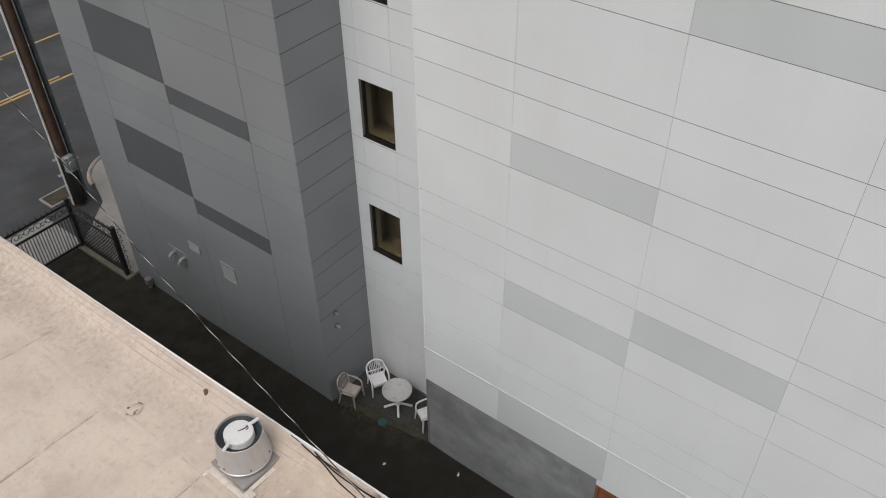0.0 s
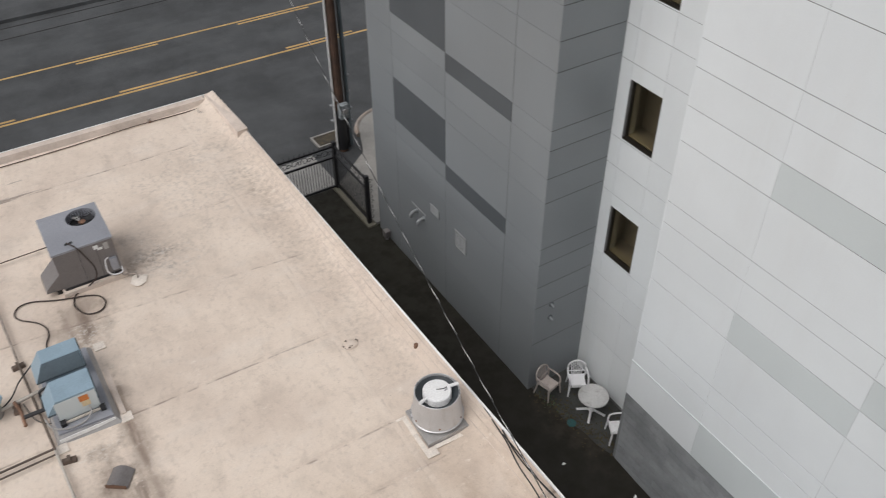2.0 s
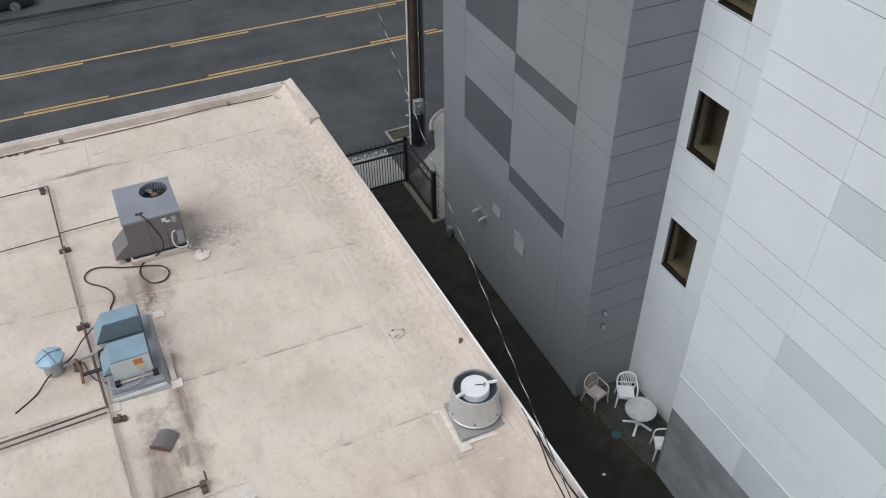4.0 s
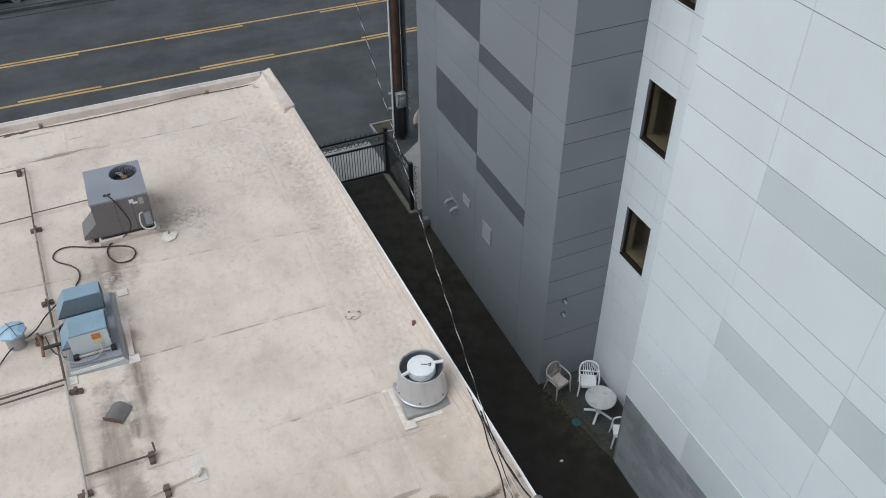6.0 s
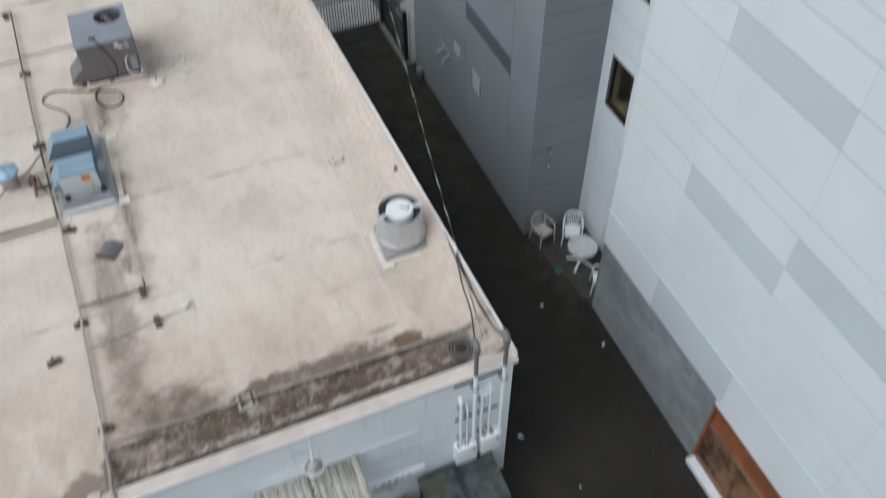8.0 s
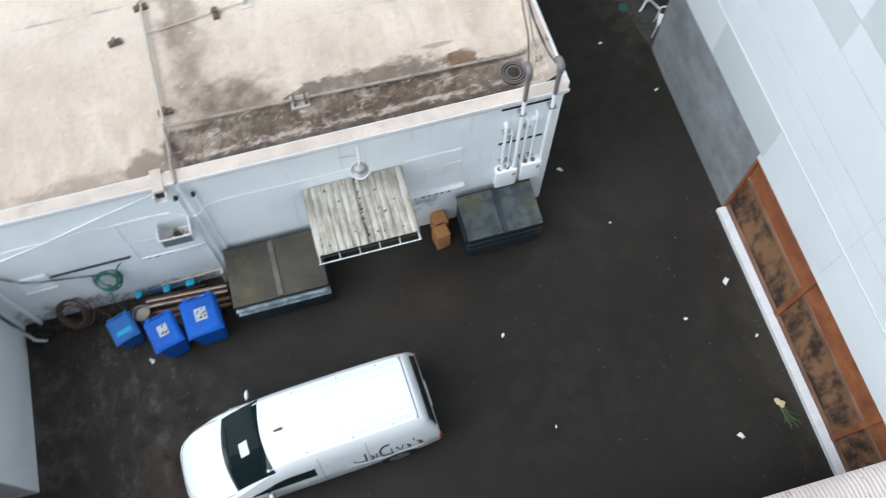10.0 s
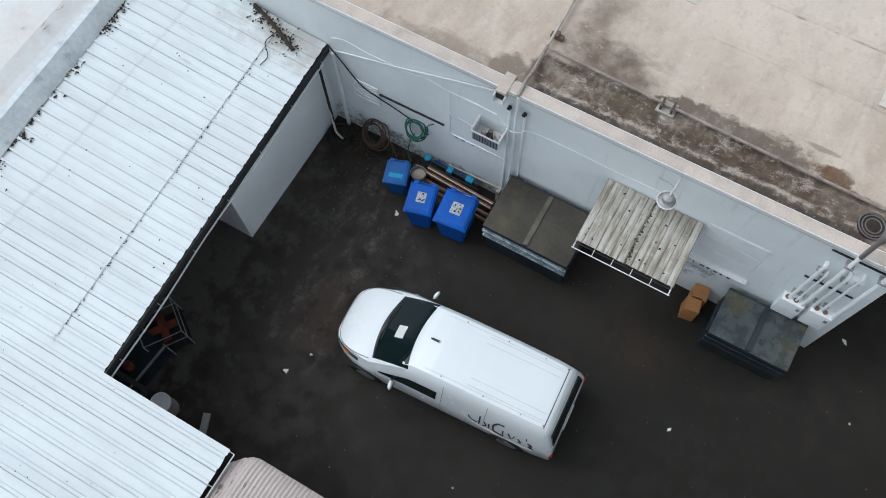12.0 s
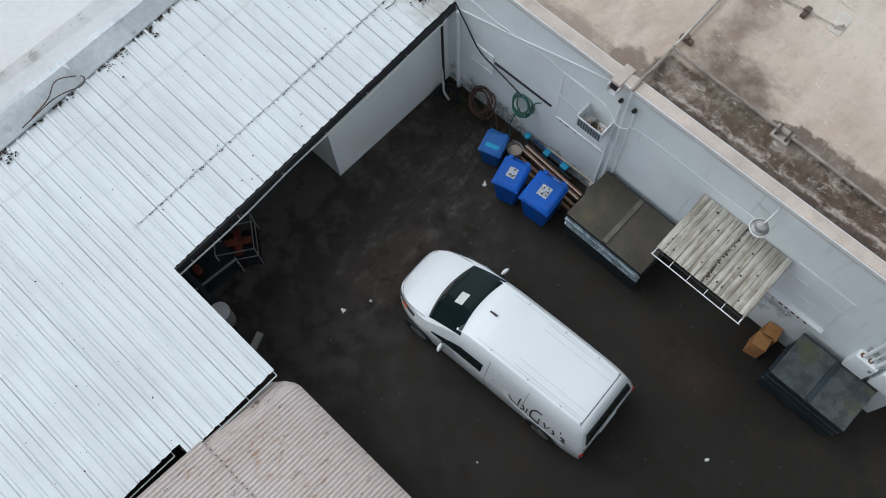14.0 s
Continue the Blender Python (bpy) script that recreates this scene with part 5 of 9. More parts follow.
def pink_roof():
    """Faded corrugated lean-to along the south side of the yard."""
    lean = thing("lean_to", "lean-to with a faded pinkish corrugated metal roof", "lean-to roof", (-0.27, -0.08, 0), kind="structure")
    def sheet(x0, x1, y0, y1, lap, cut=False):
        bm = bmesh.new()
        n = max(2, int((x1 - x0) / 0.019))
        ys = [y0, y0 - 0.03, y0 - 0.1, y0 - 0.25] + [y0 + (y1 - y0) * k / 5 for k in range(1, 6)]
        rows = []
        for y in ys:
            t = (y - -7.52) / -6.0
            z = 2.55 + 0.9 * t - 0.12 * max(0, 1 - (y0 - y) / 0.25) ** 2 * (0 if lap else 1) + lap
            row = []
            for i in range(n + 1):
                x = x0 + (x1 - x0) * i / n
                yy = min(y, -7.52 - (max(0, 0.45 - (x - x0)) ** 2) * 1.6) if cut else y
                row.append(bm.verts.new((x, yy, z + 0.0105 * math.sin(2 * math.pi * x / 0.076) - (0.35 * max(0, 0.35 - (x - x0)) if cut else 0))))
            rows.append(row)
        for a, b in zip(rows, rows[1:]):
            for i in range(n):
                bm.faces.new((a[i], a[i + 1], b[i + 1], b[i]))
        part("roof_sheet", bm, M["sheet_pink"], lean)
    xs = [0.09, 1.1, 2.0, 2.9, 3.8, 4.7, 5.6, 6.5, 7.4, 8.3, 9.2, 10.1, 11.0, 12.1]
    for k, (a, b) in enumerate(zip(xs, xs[1:])):
        sheet(a, b + 0.05, -7.52, -9.4, 0.0, cut=(k == 0))
        sheet(a, b + 0.05, -9.3, -13.5, 0.022)
    for k in range(90):
        x = 0.2 + 0.076 * k * 1.7
        if x < 11.8:
            part("lap_screw", spin(bmesh.new(), (x, -9.27, 2.85), [(0.016, 0), (0.014, 0.008), (0.003, 0.01)], 6), M["wood_block"], lean)
    part("front_beam", boxes((0.5, -7.63, 2.28, 11.9, -7.54, 2.42)), M["trim"], lean, shade=False)
    part("wall", boxes((-0.9, -13.7, -0.03, 12.1, -13.5, 3.3)), M["wall_beige"], lean, shade=False)
    for x in (0.6, 4.3, 8.0, 11.7):
        part("post", boxes((x, -7.63, -0.02, x + 0.1, -7.54, 2.28)), M["trim"], lean, shade=False)


pink_roof()


def west_building():
    west = thing("west_building", "neighbouring building with a white coated roof", "building", kind="structure")
    part("walls", boxes((-24, -16, -0.05, -7.3, -0.2, 3.55)), M["wall_beige"], west, shade=False)
    bm = bmesh.new()
    g = bmesh.ops.create_grid(bm, x_segments=24, y_segments=24, size=0.5)
    for v in g["verts"]:
        x, y = -15.8 + v.co.x * 16.2, -8.1 + v.co.y * 15.8
        v.co = Vector((x, y, 3.72 + 0.02 * noise.noise((x * 0.4, y * 0.4, 2))))
    part("roof_deck", bm, M["roof_c"], west, "white and pinkish coated flat roof")
    bm = bmesh.new()
    hexa(bm, ((-7.9, -16, 3.3), (-7.0, -16, 3.3), (-7.3, -0.2, 3.3), (-7.9, -0.2, 3.3)), ((-7.75, -16, 3.76), (-7.02, -16, 3.64), (-7.34, -0.2, 3.64), (-7.75, -0.2, 3.76)))
    part("kerb", bm, M["roof_c"], west)
    def high_x(y):
        return -7.08 - 0.02 * (y + 8)
    bm = bmesh.new()
    rows = []
    for k in range(33):
        y = -16 + 15.8 * k / 32
        wave = 0.012 * noise.noise((y * 1.3, 0, 4))
        rows.append([bm.verts.new(p) for p in ((high_x(y) - 0.12, y, 3.655), (high_x(y), y, 3.64 + wave), ((high_x(y) + ridge_x(y)) / 2, y, 3.50 + wave), (ridge_x(y) + 0.015, y, 3.365 + wave), (ridge_x(y) + 0.02, y, 3.33))])
    for a, b in zip(rows, rows[1:]):
        for k in range(4):
            bm.faces.new((a[k], a[k + 1], b[k + 1], b[k]))
    part("flashing", bm, M["flashing"], west, "blue-grey sloped flashing")
    rng = random.Random(8)
    bm = bmesh.new()
    for k in range(60):
        y = rng.uniform(-9.5, -0.5)
        x = -7.62 + rng.gauss(0, 0.05) + (rng.uniform(-0.5, 0) if rng.random() < 0.2 else 0)
        l, w = rng.uniform(0.05, 0.22), rng.uniform(0.006, 0.018)
        z = 3.795 if x > -7.75 else 3.745
        u, t = Vector((rng.uniform(-0.02, 0.03), l / 2, 0)), Vector((w, 0, 0.006))
        bm.faces.new([bm.verts.new(Vector((x, y, z)) + d) for d in (u, t, -u, -t)])
    solid("peeling_flakes", bm, M["concrete"], "grey flakes of peeling coating on the white roof", "debris", "stuff")
    way = [(-6.77, -7.64), (-6.84, -7.2), (-6.97, -6.92), (-6.94, -6.71), (-6.78, -6.44), (-6.69, -6.58), (-6.76, -6.89), (-6.79, -7.18), (-6.77, -7.5), (-6.74, -7.9)]
    solid("loose_cable", tube(bmesh.new(), smooth_line([(x, y, 3.37 + max(0.0, -6.68 - x) * 0.62 + 0.03) for x, y in way], 6), 0.012, 6), M["pipe_brown"], "loose dark cable lying on the sloped flashing", "cable")
    pipe = thing("vent_stub", "small white vent pipe stub on the flashing", "vent pipe", (-7.0, -6.55, 3.58))
    part("stub", tube(bmesh.new(), smooth_line([(-0.1, 0, 0.05), (0, 0, 0.12), (0.12, 0.02, 0.1), (0.2, 0.05, -0.1)], 5), 0.03), M["white_paint"], pipe)


west_building()


# ---- on the cream roof ----
def rp(x, y, up=0.0):
    return (x, y, roof_z(y) + up)


def air_conditioner():
    u = thing("rooftop_air_conditioner", "grey packaged air conditioner standing on the cream roof", "air conditioner", (2.80, 11.04, roof_z(11.0)))
    part("cabinet", boxes((-0.62, -0.70, 0.1, 0.62, 0.70, 0.86), (-0.62, -0.70, 0.86, -0.59, 0.70, 1.07), (0.59, -0.70, 0.86, 0.62, 0.70, 1.07), (-0.59, -0.70, 0.86, 0.59, -0.67, 1.07), (-0.59, 0.67, 0.86, 0.59, 0.70, 1.07)), M["ac_side"], u, "grey-brown cabinet")
    # top with a round opening
    bm = bmesh.new()
    cx, cy, r, n = 0.23, 0.32, 0.32, 32
    outer, inner = [], []
    for i in range(n):
        a = 2 * math.pi * (i + 0.5) / n
        d = Vector((math.cos(a), math.sin(a)))
        t = min((0.64 - cx if d.x > 0 else -0.64 - cx) / d.x if abs(d.x) > 1e-6 else 9, (0.72 - cy if d.y > 0 else -0.72 - cy) / d.y if abs(d.y) > 1e-6 else 9)
        outer.append(Vector((cx + d.x * t, cy + d.y * t, 1.11)))
        inner.append(Vector((cx + d.x * r, cy + d.y * r, 1.11)))
    corners = [Vector((x, y, 1.11)) for x, y in ((0.64, 0.72), (-0.64, 0.72), (-0.64, -0.72), (0.64, -0.72))]
    for c in corners:
        k = min(range(n), key=lambda i: (outer[i] - c).length)
        outer[k] = c
    vo, vi = [bm.verts.new(p) for p in outer], [bm.verts.new(p) for p in inner]
    vd, ve = [bm.verts.new(p - Vector((0, 0, 0.22))) for p in inner], [bm.verts.new(p - Vector((0, 0, 0.045))) for p in outer]
    for i in range(n):
        j = (i + 1) % n
        bm.faces.new((vo[i], vo[j], vi[j], vi[i]))
        bm.faces.new((vi[i], vi[j], vd[j], vd[i]))
        bm.faces.new((vo[i], ve[i], ve[j], vo[j]))
    part("top_panel", bm, M["ac_top"], u, "grey-blue top panel with a round fan opening", shade=False)
    part("fan_well", spin(bmesh.new(), (cx, cy, 0.875), [(0.005, 0.0), (0.33, 0.0), (0.33, 0.19), (0.321, 0.19), (0.321, 0.006), (0.005, 0.006)], 32), M["trim"], u, "dark fan well")
    fan = part("fan", spin(bmesh.new(), (cx, cy, 0.96), [(0.02, 0), (0.075, 0), (0.075, 0.025), (0.02, 0.03)], 16), M["rust"], u, "rusty fan hub")
    for k in range(4):
        a = k * math.pi / 2 + 0.4
        bm = bmesh.new()
        c, s = math.cos(a), math.sin(a)
        pts = [(0.07, -0.03, 0.96), (0.27, -0.09, 0.96), (0.28, 0.08, 1.0), (0.07, 0.04, 0.985)]
        low = [(cx + x * c - y * s, cy + x * s + y * c, z) for x, y, z in pts]
        hexa(bm, low, [(x, y, z + 0.004) for x, y, z in low])
        part("blade", bm, M["galv"] if k == 1 else M["trim"], fan, shade=False)
    for k in range(3):
        a = 0.25 + k * math.pi / 3
        d = Vector((math.cos(a), math.sin(a), 0)) * 0.3
        part("guard_bar", rod(bmesh.new(), Vector((cx, cy, 1.115)) - d, Vector((cx, cy, 1.115)) + d, 0.005, 6), M["trim"], fan)
    part("curb", boxes((-0.67, -0.80, -0.03, 0.70, 0.76, 0.1), bevel=0.01), M["coping"], u, "cream coated roof curb")
    bm = bmesh.new()
    hexa(bm, ((-0.98, -0.62, 0.12), (-0.62, -0.64, 0.12), (-0.62, 0.0, 0.12), (-0.98, 0.0, 0.12)), ((-0.96, -0.62, 0.20), (-0.62, -0.64, 0.52), (-0.62, 0.0, 0.52), (-0.96, 0.0, 0.20)))
    part("intake_hood", bm, M["ac_side"], u, "sloped grey intake hood", shade=False)
    part("hood_leg", boxes((-0.78, -0.60, -0.02, -0.64, -0.1, 0.12)), M["trim"], u, shade=False)
    part("label_plate", boxes((0.20, -0.706, 0.90, 0.30, -0.7015, 1.0)), M["paper"], u, "white rating label", shade=False)
    part("label_plate", boxes((0.27, -0.709, 0.86, 0.38, -0.7045, 0.92)), M["paper"], u, "white rating label", shade=False)
    part("label_plate", boxes((0.41, -0.706, 0.82, 0.51, -0.7015, 1.0)), M["galv"], u, "grey rating label", shade=False)
    part("disconnect_box", boxes((0.43, -0.79, 0.26, 0.58, -0.705, 0.58), bevel=0.008), M["ac_top"], u, "grey electrical switch box")
    part("conduit", tube(bmesh.new(), smooth_line([(0.42, -0.75, 0.62), (0.34, -0.78, 0.58), (0.32, -0.79, 0.3), (0.42, -0.80, 0.16), (0.6, -0.80, 0.16), (0.62, -0.78, 0.3)], 6), 0.016), M["white_paint"], u, "white flexible conduit")
    part("drain_pipe", tube(bmesh.new(), smooth_line([(0.56, -0.74, 0.14), (0.62, -0.82, 0.07), (0.76, -0.84, 0.06), (0.86, -0.92, 0.05), (0.85, -1.02, 0.02)], 5), 0.018), M["pipe_worn"], u, "grey condensate pipe")
    for x, y in ((-0.30, -0.52), (-0.21, -0.51)):
        part("cap_strip", boxes((x, y, 1.111, x + 0.07, y + 0.05, 1.13)), M["trim"], u)
    bm = spin(bmesh.new(), (0, 0, -0.012), [(0.19, 0), (0.15, 0.022), (0.06, 0.03), (0.01, 0.03)], 18)
    for v in bm.verts:
        f = 1 + 0.4 * noise.noise(Vector((v.co.x * 7, v.co.y * 7, 2)))
        v.co = Vector((0.85 + v.co.x * f, -1.07 + v.co.y * f, v.co.z))
    part("sealant_patch", bm, M["sealant"], u, "smeared pale sealant patch")
    part("rail", boxes((-0.60, -0.72, 0.1, 0.6, -0.703, 0.15)), M["trim"], u, "dark base rail", shade=False)
    for x in (-0.12, 0.24):
        part("panel_seam", boxes((x, -0.7035, 0.16, x + 0.008, -0.7005, 1.05)), M["trim"], u, shade=False)
    for y in (-0.2, 0.3):
        part("seam_strip", boxes((0.621, y, 0.12, 0.624, y + 0.012, 1.05)), M["trim"], u, shade=False)
    return u


air_conditioner()


def roof_hose():
    z = 0.03
    pts = [(2.55, 10.55, 5.75), (2.68, 10.33, 5.72), (2.80, 10.26, 5.45), (2.90, 10.24, 5.1), (2.84, 10.22, 4.85), (2.6, 10.26, 4.66)]
    way = [(2.42, 10.26), (2.30, 10.15), (2.24, 9.87), (2.4, 9.52), (2.68, 9.47), (2.83, 9.67), (2.78, 9.9), (2.56, 10.06), (1.96, 10.26), (1.49, 10.48), (1.21, 10.47), (1.08, 10.27), (1.17, 10.05), (1.42, 9.82), (1.56, 9.59), (1.57, 9.33), (1.46, 9.05), (1.5, 8.72)]
    pts += [(x, y, roof_z(y) + z) for x, y in way] + [(1.55, 8.4, roof_z(8.4) + 0.25)]
    solid("roof_hose", tube(bmesh.new(), smooth_line(pts, 7), 0.016), M["hose_dark"], "dark brown flexible cable looping over the roof", "cable")


roof_hose()


def blower_unit():
    z = roof_z(7.5)
    u = thing("rooftop_blower", "blue-grey double hood blower on a sheet metal curb", "blower", (1.66, 7.5, z), 0)
    bm = bmesh.new()
    hexa(bm, ((-0.60, -1.04, -0.05), (0.60, -1.12, -0.05), (0.60, 1.08, -0.02), (-0.60, 1.12, -0.02)), ((-0.52, -0.94, 0.09), (0.50, -1.02, 0.09), (0.48, 1.02, 0.13), (-0.52, 1.04, 0.13)))
    part("curb", bm, M["galv"], u, "weathered sheet metal roof curb", shade=False)
    bm = bmesh.new()
    hexa(bm, ((-0.50, -0.93, 0.09), (0.48, -1.0, 0.09), (0.46, 1.0, 0.13), (-0.50, 1.0, 0.13)), ((-0.50, -0.93, 0.14), (0.48, -1.0, 0.14), (0.46, 1.0, 0.17), (-0.50, 1.0, 0.17)))
    part("tray", bm, M["ac_top"], u, "blue-grey metal tray")
    for k, (y0, y1, zt, zb) in enumerate(((0.20, 0.73, 0.76, 0.46), (-0.69, -0.13, 0.70, 0.42))):
        bm = bmesh.new()
        hexa(bm, ((-0.56, y0, zb), (0.35, y0, zb), (0.35, y1, zb), (-0.56, y1, zb)), ((-0.35, y0, zt), (0.35, y0, zt), (0.35, y1, zt), (-0.35, y1, zt)))
        back = 0.17 if k == 0 else 0.0
        for v in bm.verts:
            if v.co.z > zt - 0.01 and v.co.y < y0 + 0.01:
                v.co.y += back
        hood = part("hood", bm, M["hood_blue"], u, "blue-grey folded hood", shade=False)
        # Dark plate on the sloped front paints in the hood's own shade.
        if back:
            bm = bmesh.new()
            hexa(bm, ((-0.54, y0 - 0.006, zb + 0.02), (0.34, y0 - 0.006, zb + 0.02), (0.34, y0 + back - 0.006, zt - 0.02), (-0.36, y0 + back - 0.006, zt - 0.02)), ((-0.54, y0 - 0.012, zb + 0.024), (0.34, y0 - 0.012, zb + 0.024), (0.34, y0 + back - 0.012, zt - 0.016), (-0.36, y0 + back - 0.012, zt - 0.016)))
            part("hood_mesh", bm, M["hood_dark"], hood, "dark plate painting in the shade of the hood front", shade=False)
        part("hood_rim", boxes((-0.555, y0 - 0.012, zb - 0.02, 0.355, y0 - 0.002, zb + 0.012)), M["hood_dark"], hood, shade=False)
        part("hood_flange", boxes((0.352, y0, zb - 0.03, 0.368, y1, zt - 0.03)), M["hood_dark"], hood, shade=False)
        front = M["hood_blue"] if k == 0 else M["galv"]
        part("housing", boxes((-0.40, y0 + 0.02, 0.15, 0.33, y1 - 0.03, zb - 0.004)), front, u, "sheet metal fan housing", shade=False)
    part("front_panel", boxes((-0.40, -0.703, 0.17, 0.34, -0.694, 0.66)), M["panel_pale"], u, "pale grey metal front panel", shade=False)
    part("warning_sticker", boxes((0.03, -0.709, 0.48, 0.20, -0.7045, 0.62)), M["sticker_orange"], u, "orange warning sticker", shade=False)
    part("label_plate", boxes((0.05, -0.709, 0.34, 0.20, -0.7045, 0.475)), M["leaf_cream"], u, "yellowed paper label", shade=False)
    part("skid", rod(bmesh.new(), (-0.40, -0.76, 0.175), (0.38, -0.76, 0.175), 0.028, 8), M["pipe_pale"], u, "pale skid rail")
    for x in (-0.36, 0.36):
        part("skid_foot", boxes((x - 0.05, -0.82, 0.14, x + 0.05, -0.70, 0.22)), M["trim"], u, shade=False)
    part("conduit", tube(bmesh.new(), smooth_line([(0.16, -0.72, 0.34), (0.14, -0.84, 0.25), (-0.05, -0.92, 0.17), (-0.35, -0.90, 0.17), (-0.56, -0.78, 0.22), (-0.62, -0.6, 0.3)], 6), 0.017), M["galv"], u, "grey flexible conduit")
    part("gas_pipe", tube(bmesh.new(), smooth_line([(-0.38, 0.12, 0.36), (-0.56, 0.1, 0.34), (-0.58, 0.02, 0.2), (-0.60, -0.1, 0.1)], 4), 0.028), M["trim"], u, "black gas pipe")
    part("pipe", rod(bmesh.new(), (-0.4, -0.25, 0.2), (-0.95, -0.2, 0.16), 0.04), M["trim"], u)
    for x, y in ((0.66, -1.04), (0.70, 1.0), (-0.55, -1.14)):
        part("sealant_patch", boxes((x - 0.10, y - 0.11, 0.035 * y - 0.03, x + 0.12, y + 0.11, 0.035 * y + 0.02)), M["sealant"], u, "pale sealant patch", shade=False)
    part("curb_lip", boxes((-0.52, -1.045, 0.02, 0.50, -1.03, 0.10)), M["white_edge"], u, "white front lip of the curb", shade=False)
    part("curb_seam", boxes((0.60, -0.95, -0.03, 0.70, 0.95, 0.012)), M["coping"], u, "coated upstand strip", shade=False)


blower_unit()


def vent_cap():
    v = thing("roof_vent_cap", "small blue capped vent on the cream roof", "roof vent", (0.2, 7.8, roof_z(7.8)))
    part("pipe", spin(bmesh.new(), (0, 0, -0.03), [(0.19, 0), (0.19, 0.42), (0.17, 0.42)], 20), M["galv"], v, "pale grey round pipe")
    part("cap", spin(bmesh.new(), (0, 0, 0.36), [(0.28, 0), (0.28, 0.05), (0.15, 0.11), (0.01, 0.14)], 8), M["hood_pale"], v, "pale blue faceted cap", shade=False)
    for k in range(4):
        a = k * math.pi / 2 + 0.4
        part("strap", rod(bmesh.new(), (0.27 * math.cos(a), 0.27 * math.sin(a), 0.43), (0.0, 0.0, 0.515), 0.008, 6), M["hood_dark"], v)
    part("elbow", tube(bmesh.new(), smooth_line([(0.15, -0.05, 0.1), (0.4, -0.03, 0.12), (0.7, 0.0, 0.12)], 5), 0.035), M["pipe_pale"], v)


vent_cap()


def exhaust_fan():
    shrink = 0.95
    f = thing("exhaust_fan", "round spun aluminium exhaust fan on the cream roof", "exhaust fan", (7.34, 3.36, roof_z(3.3)), -2)
    part("curb", boxes((-0.47, -0.50, -0.03, 0.40, 0.40, 0.09), bevel=0.01), M["galv"], f, "sheet metal base")
    part("bowl", spin(bmesh.new(), (0, 0, 0.09), [(0.34, 0.0), (0.47, 0.03), (0.515, 0.10), (0.52, 0.14), (0.50, 0.22), (0.448, 0.68), (0.452, 0.715), (0.438, 0.72), (0.425, 0.70), (0.43, 0.4), (0.3, 0.36)], 48, False), M["fan_metal"], f, "pale tapered fan bowl")
    part("annulus", spin(bmesh.new(), (0, 0, 0.62), [(0.27, 0.0), (0.425, 0.13), (0.42, 0.15), (0.26, 0.03)], 40, False), M["fan_dark"], f, "dark ring inside the rim")
    part("motor_cap", spin(bmesh.new(), (0, 0, 0.58), [(0.31, 0), (0.31, 0.04), (0.285, 0.08), (0.282, 0.235), (0.265, 0.255), (0.01, 0.27)], 40), M["white_edge"], f, "white round motor cap")
    for a in (-0.08, 3.36):
        c, s = math.cos(a), math.sin(a)
        part("bracket", rod(bmesh.new(), (0.26 * c, 0.26 * s, 0.815), (0.455 * c, 0.455 * s, 0.80), 0.034, 8), M["white_edge"], f, "white strap")
    part("latch", tube(bmesh.new(), [(-0.01, 0.0, 0.852), (0.09, -0.04, 0.852), (0.16, -0.05, 0.85), (0.19, -0.02, 0.846), (0.17, -0.09, 0.846), (0.12, -0.10, 0.85)], 0.009, 6), M["trim"], f, "dark latch mark")
    for k in range(6):
        a = 0.1 + k * math.pi / 3
        part("bolt", spin(bmesh.new(), (0.505 * math.cos(a), 0.505 * math.sin(a), 0.27), [(0.018, 0), (0.018, 0.025), (0.004, 0.03)], 8), M["rust"], f)
    for x0, y0, x1, y1 in ((-0.72, 0.30, -0.49, 0.52), (-0.60, -0.72, -0.36, -0.53), (-0.60, -0.53, -0.50, 0.30), (-0.36, -0.60, 0.46, -0.515)):
        part("sealant_patch", boxes((x0, y0, -0.01, x1, y1, 0.014), bevel=0.006), M["sealant"], f, "pale sealant strip")
    for k in f.children:
        if k.name.split(".")[0] in ("bowl", "annulus", "motor_cap", "bracket", "latch", "bolt"):
            k.data.transform(Matrix.Diagonal((shrink, shrink, 1, 1)))
    part("flange", spin(bmesh.new(), (0, 0, 0.19), [(0.49, 0), (0.508, 0.012), (0.508, 0.03), (0.485, 0.045)], 48, False), M["fan_metal"], f, "rolled flange of the bowl")


exhaust_fan()


def sleeper(x, y, rz=0.0, long=0.25):
    b = thing("pipe_sleeper", "weathered timber block carrying a roof pipe", "pipe support", rp(x, y), rz, group="roof pipe supports")
    part("block", boxes((-long / 2, -0.05, -0.02, long / 2, 0.05, 0.08), bevel=0.012), M["wood_block"], b)
    part("clamp", boxes((-0.03, -0.06, 0.08, 0.03, 0.06, 0.13)), M["pipe_brown"], b, shade=False)


for row in ((0.55, 13.95, 90), (0.80, 11.4, 0), (0.86, 8.76, 5), (1.18, 6.02, -10), (2.28, 3.92, 90), (1.10, 3.6, 5), (0.55, 2.95, 10), (2.42, 3.12, 90), (1.21, 1.28, 0), (0.62, 7.7, 75)):
    sleeper(*row)


def roof_pipe(points, r, mat, label):
    solid("roof_pipe", tube(bmesh.new(), [Vector(rp(x, y, u)) for x, y, u in points], r, 10), M[mat], label, "pipe")


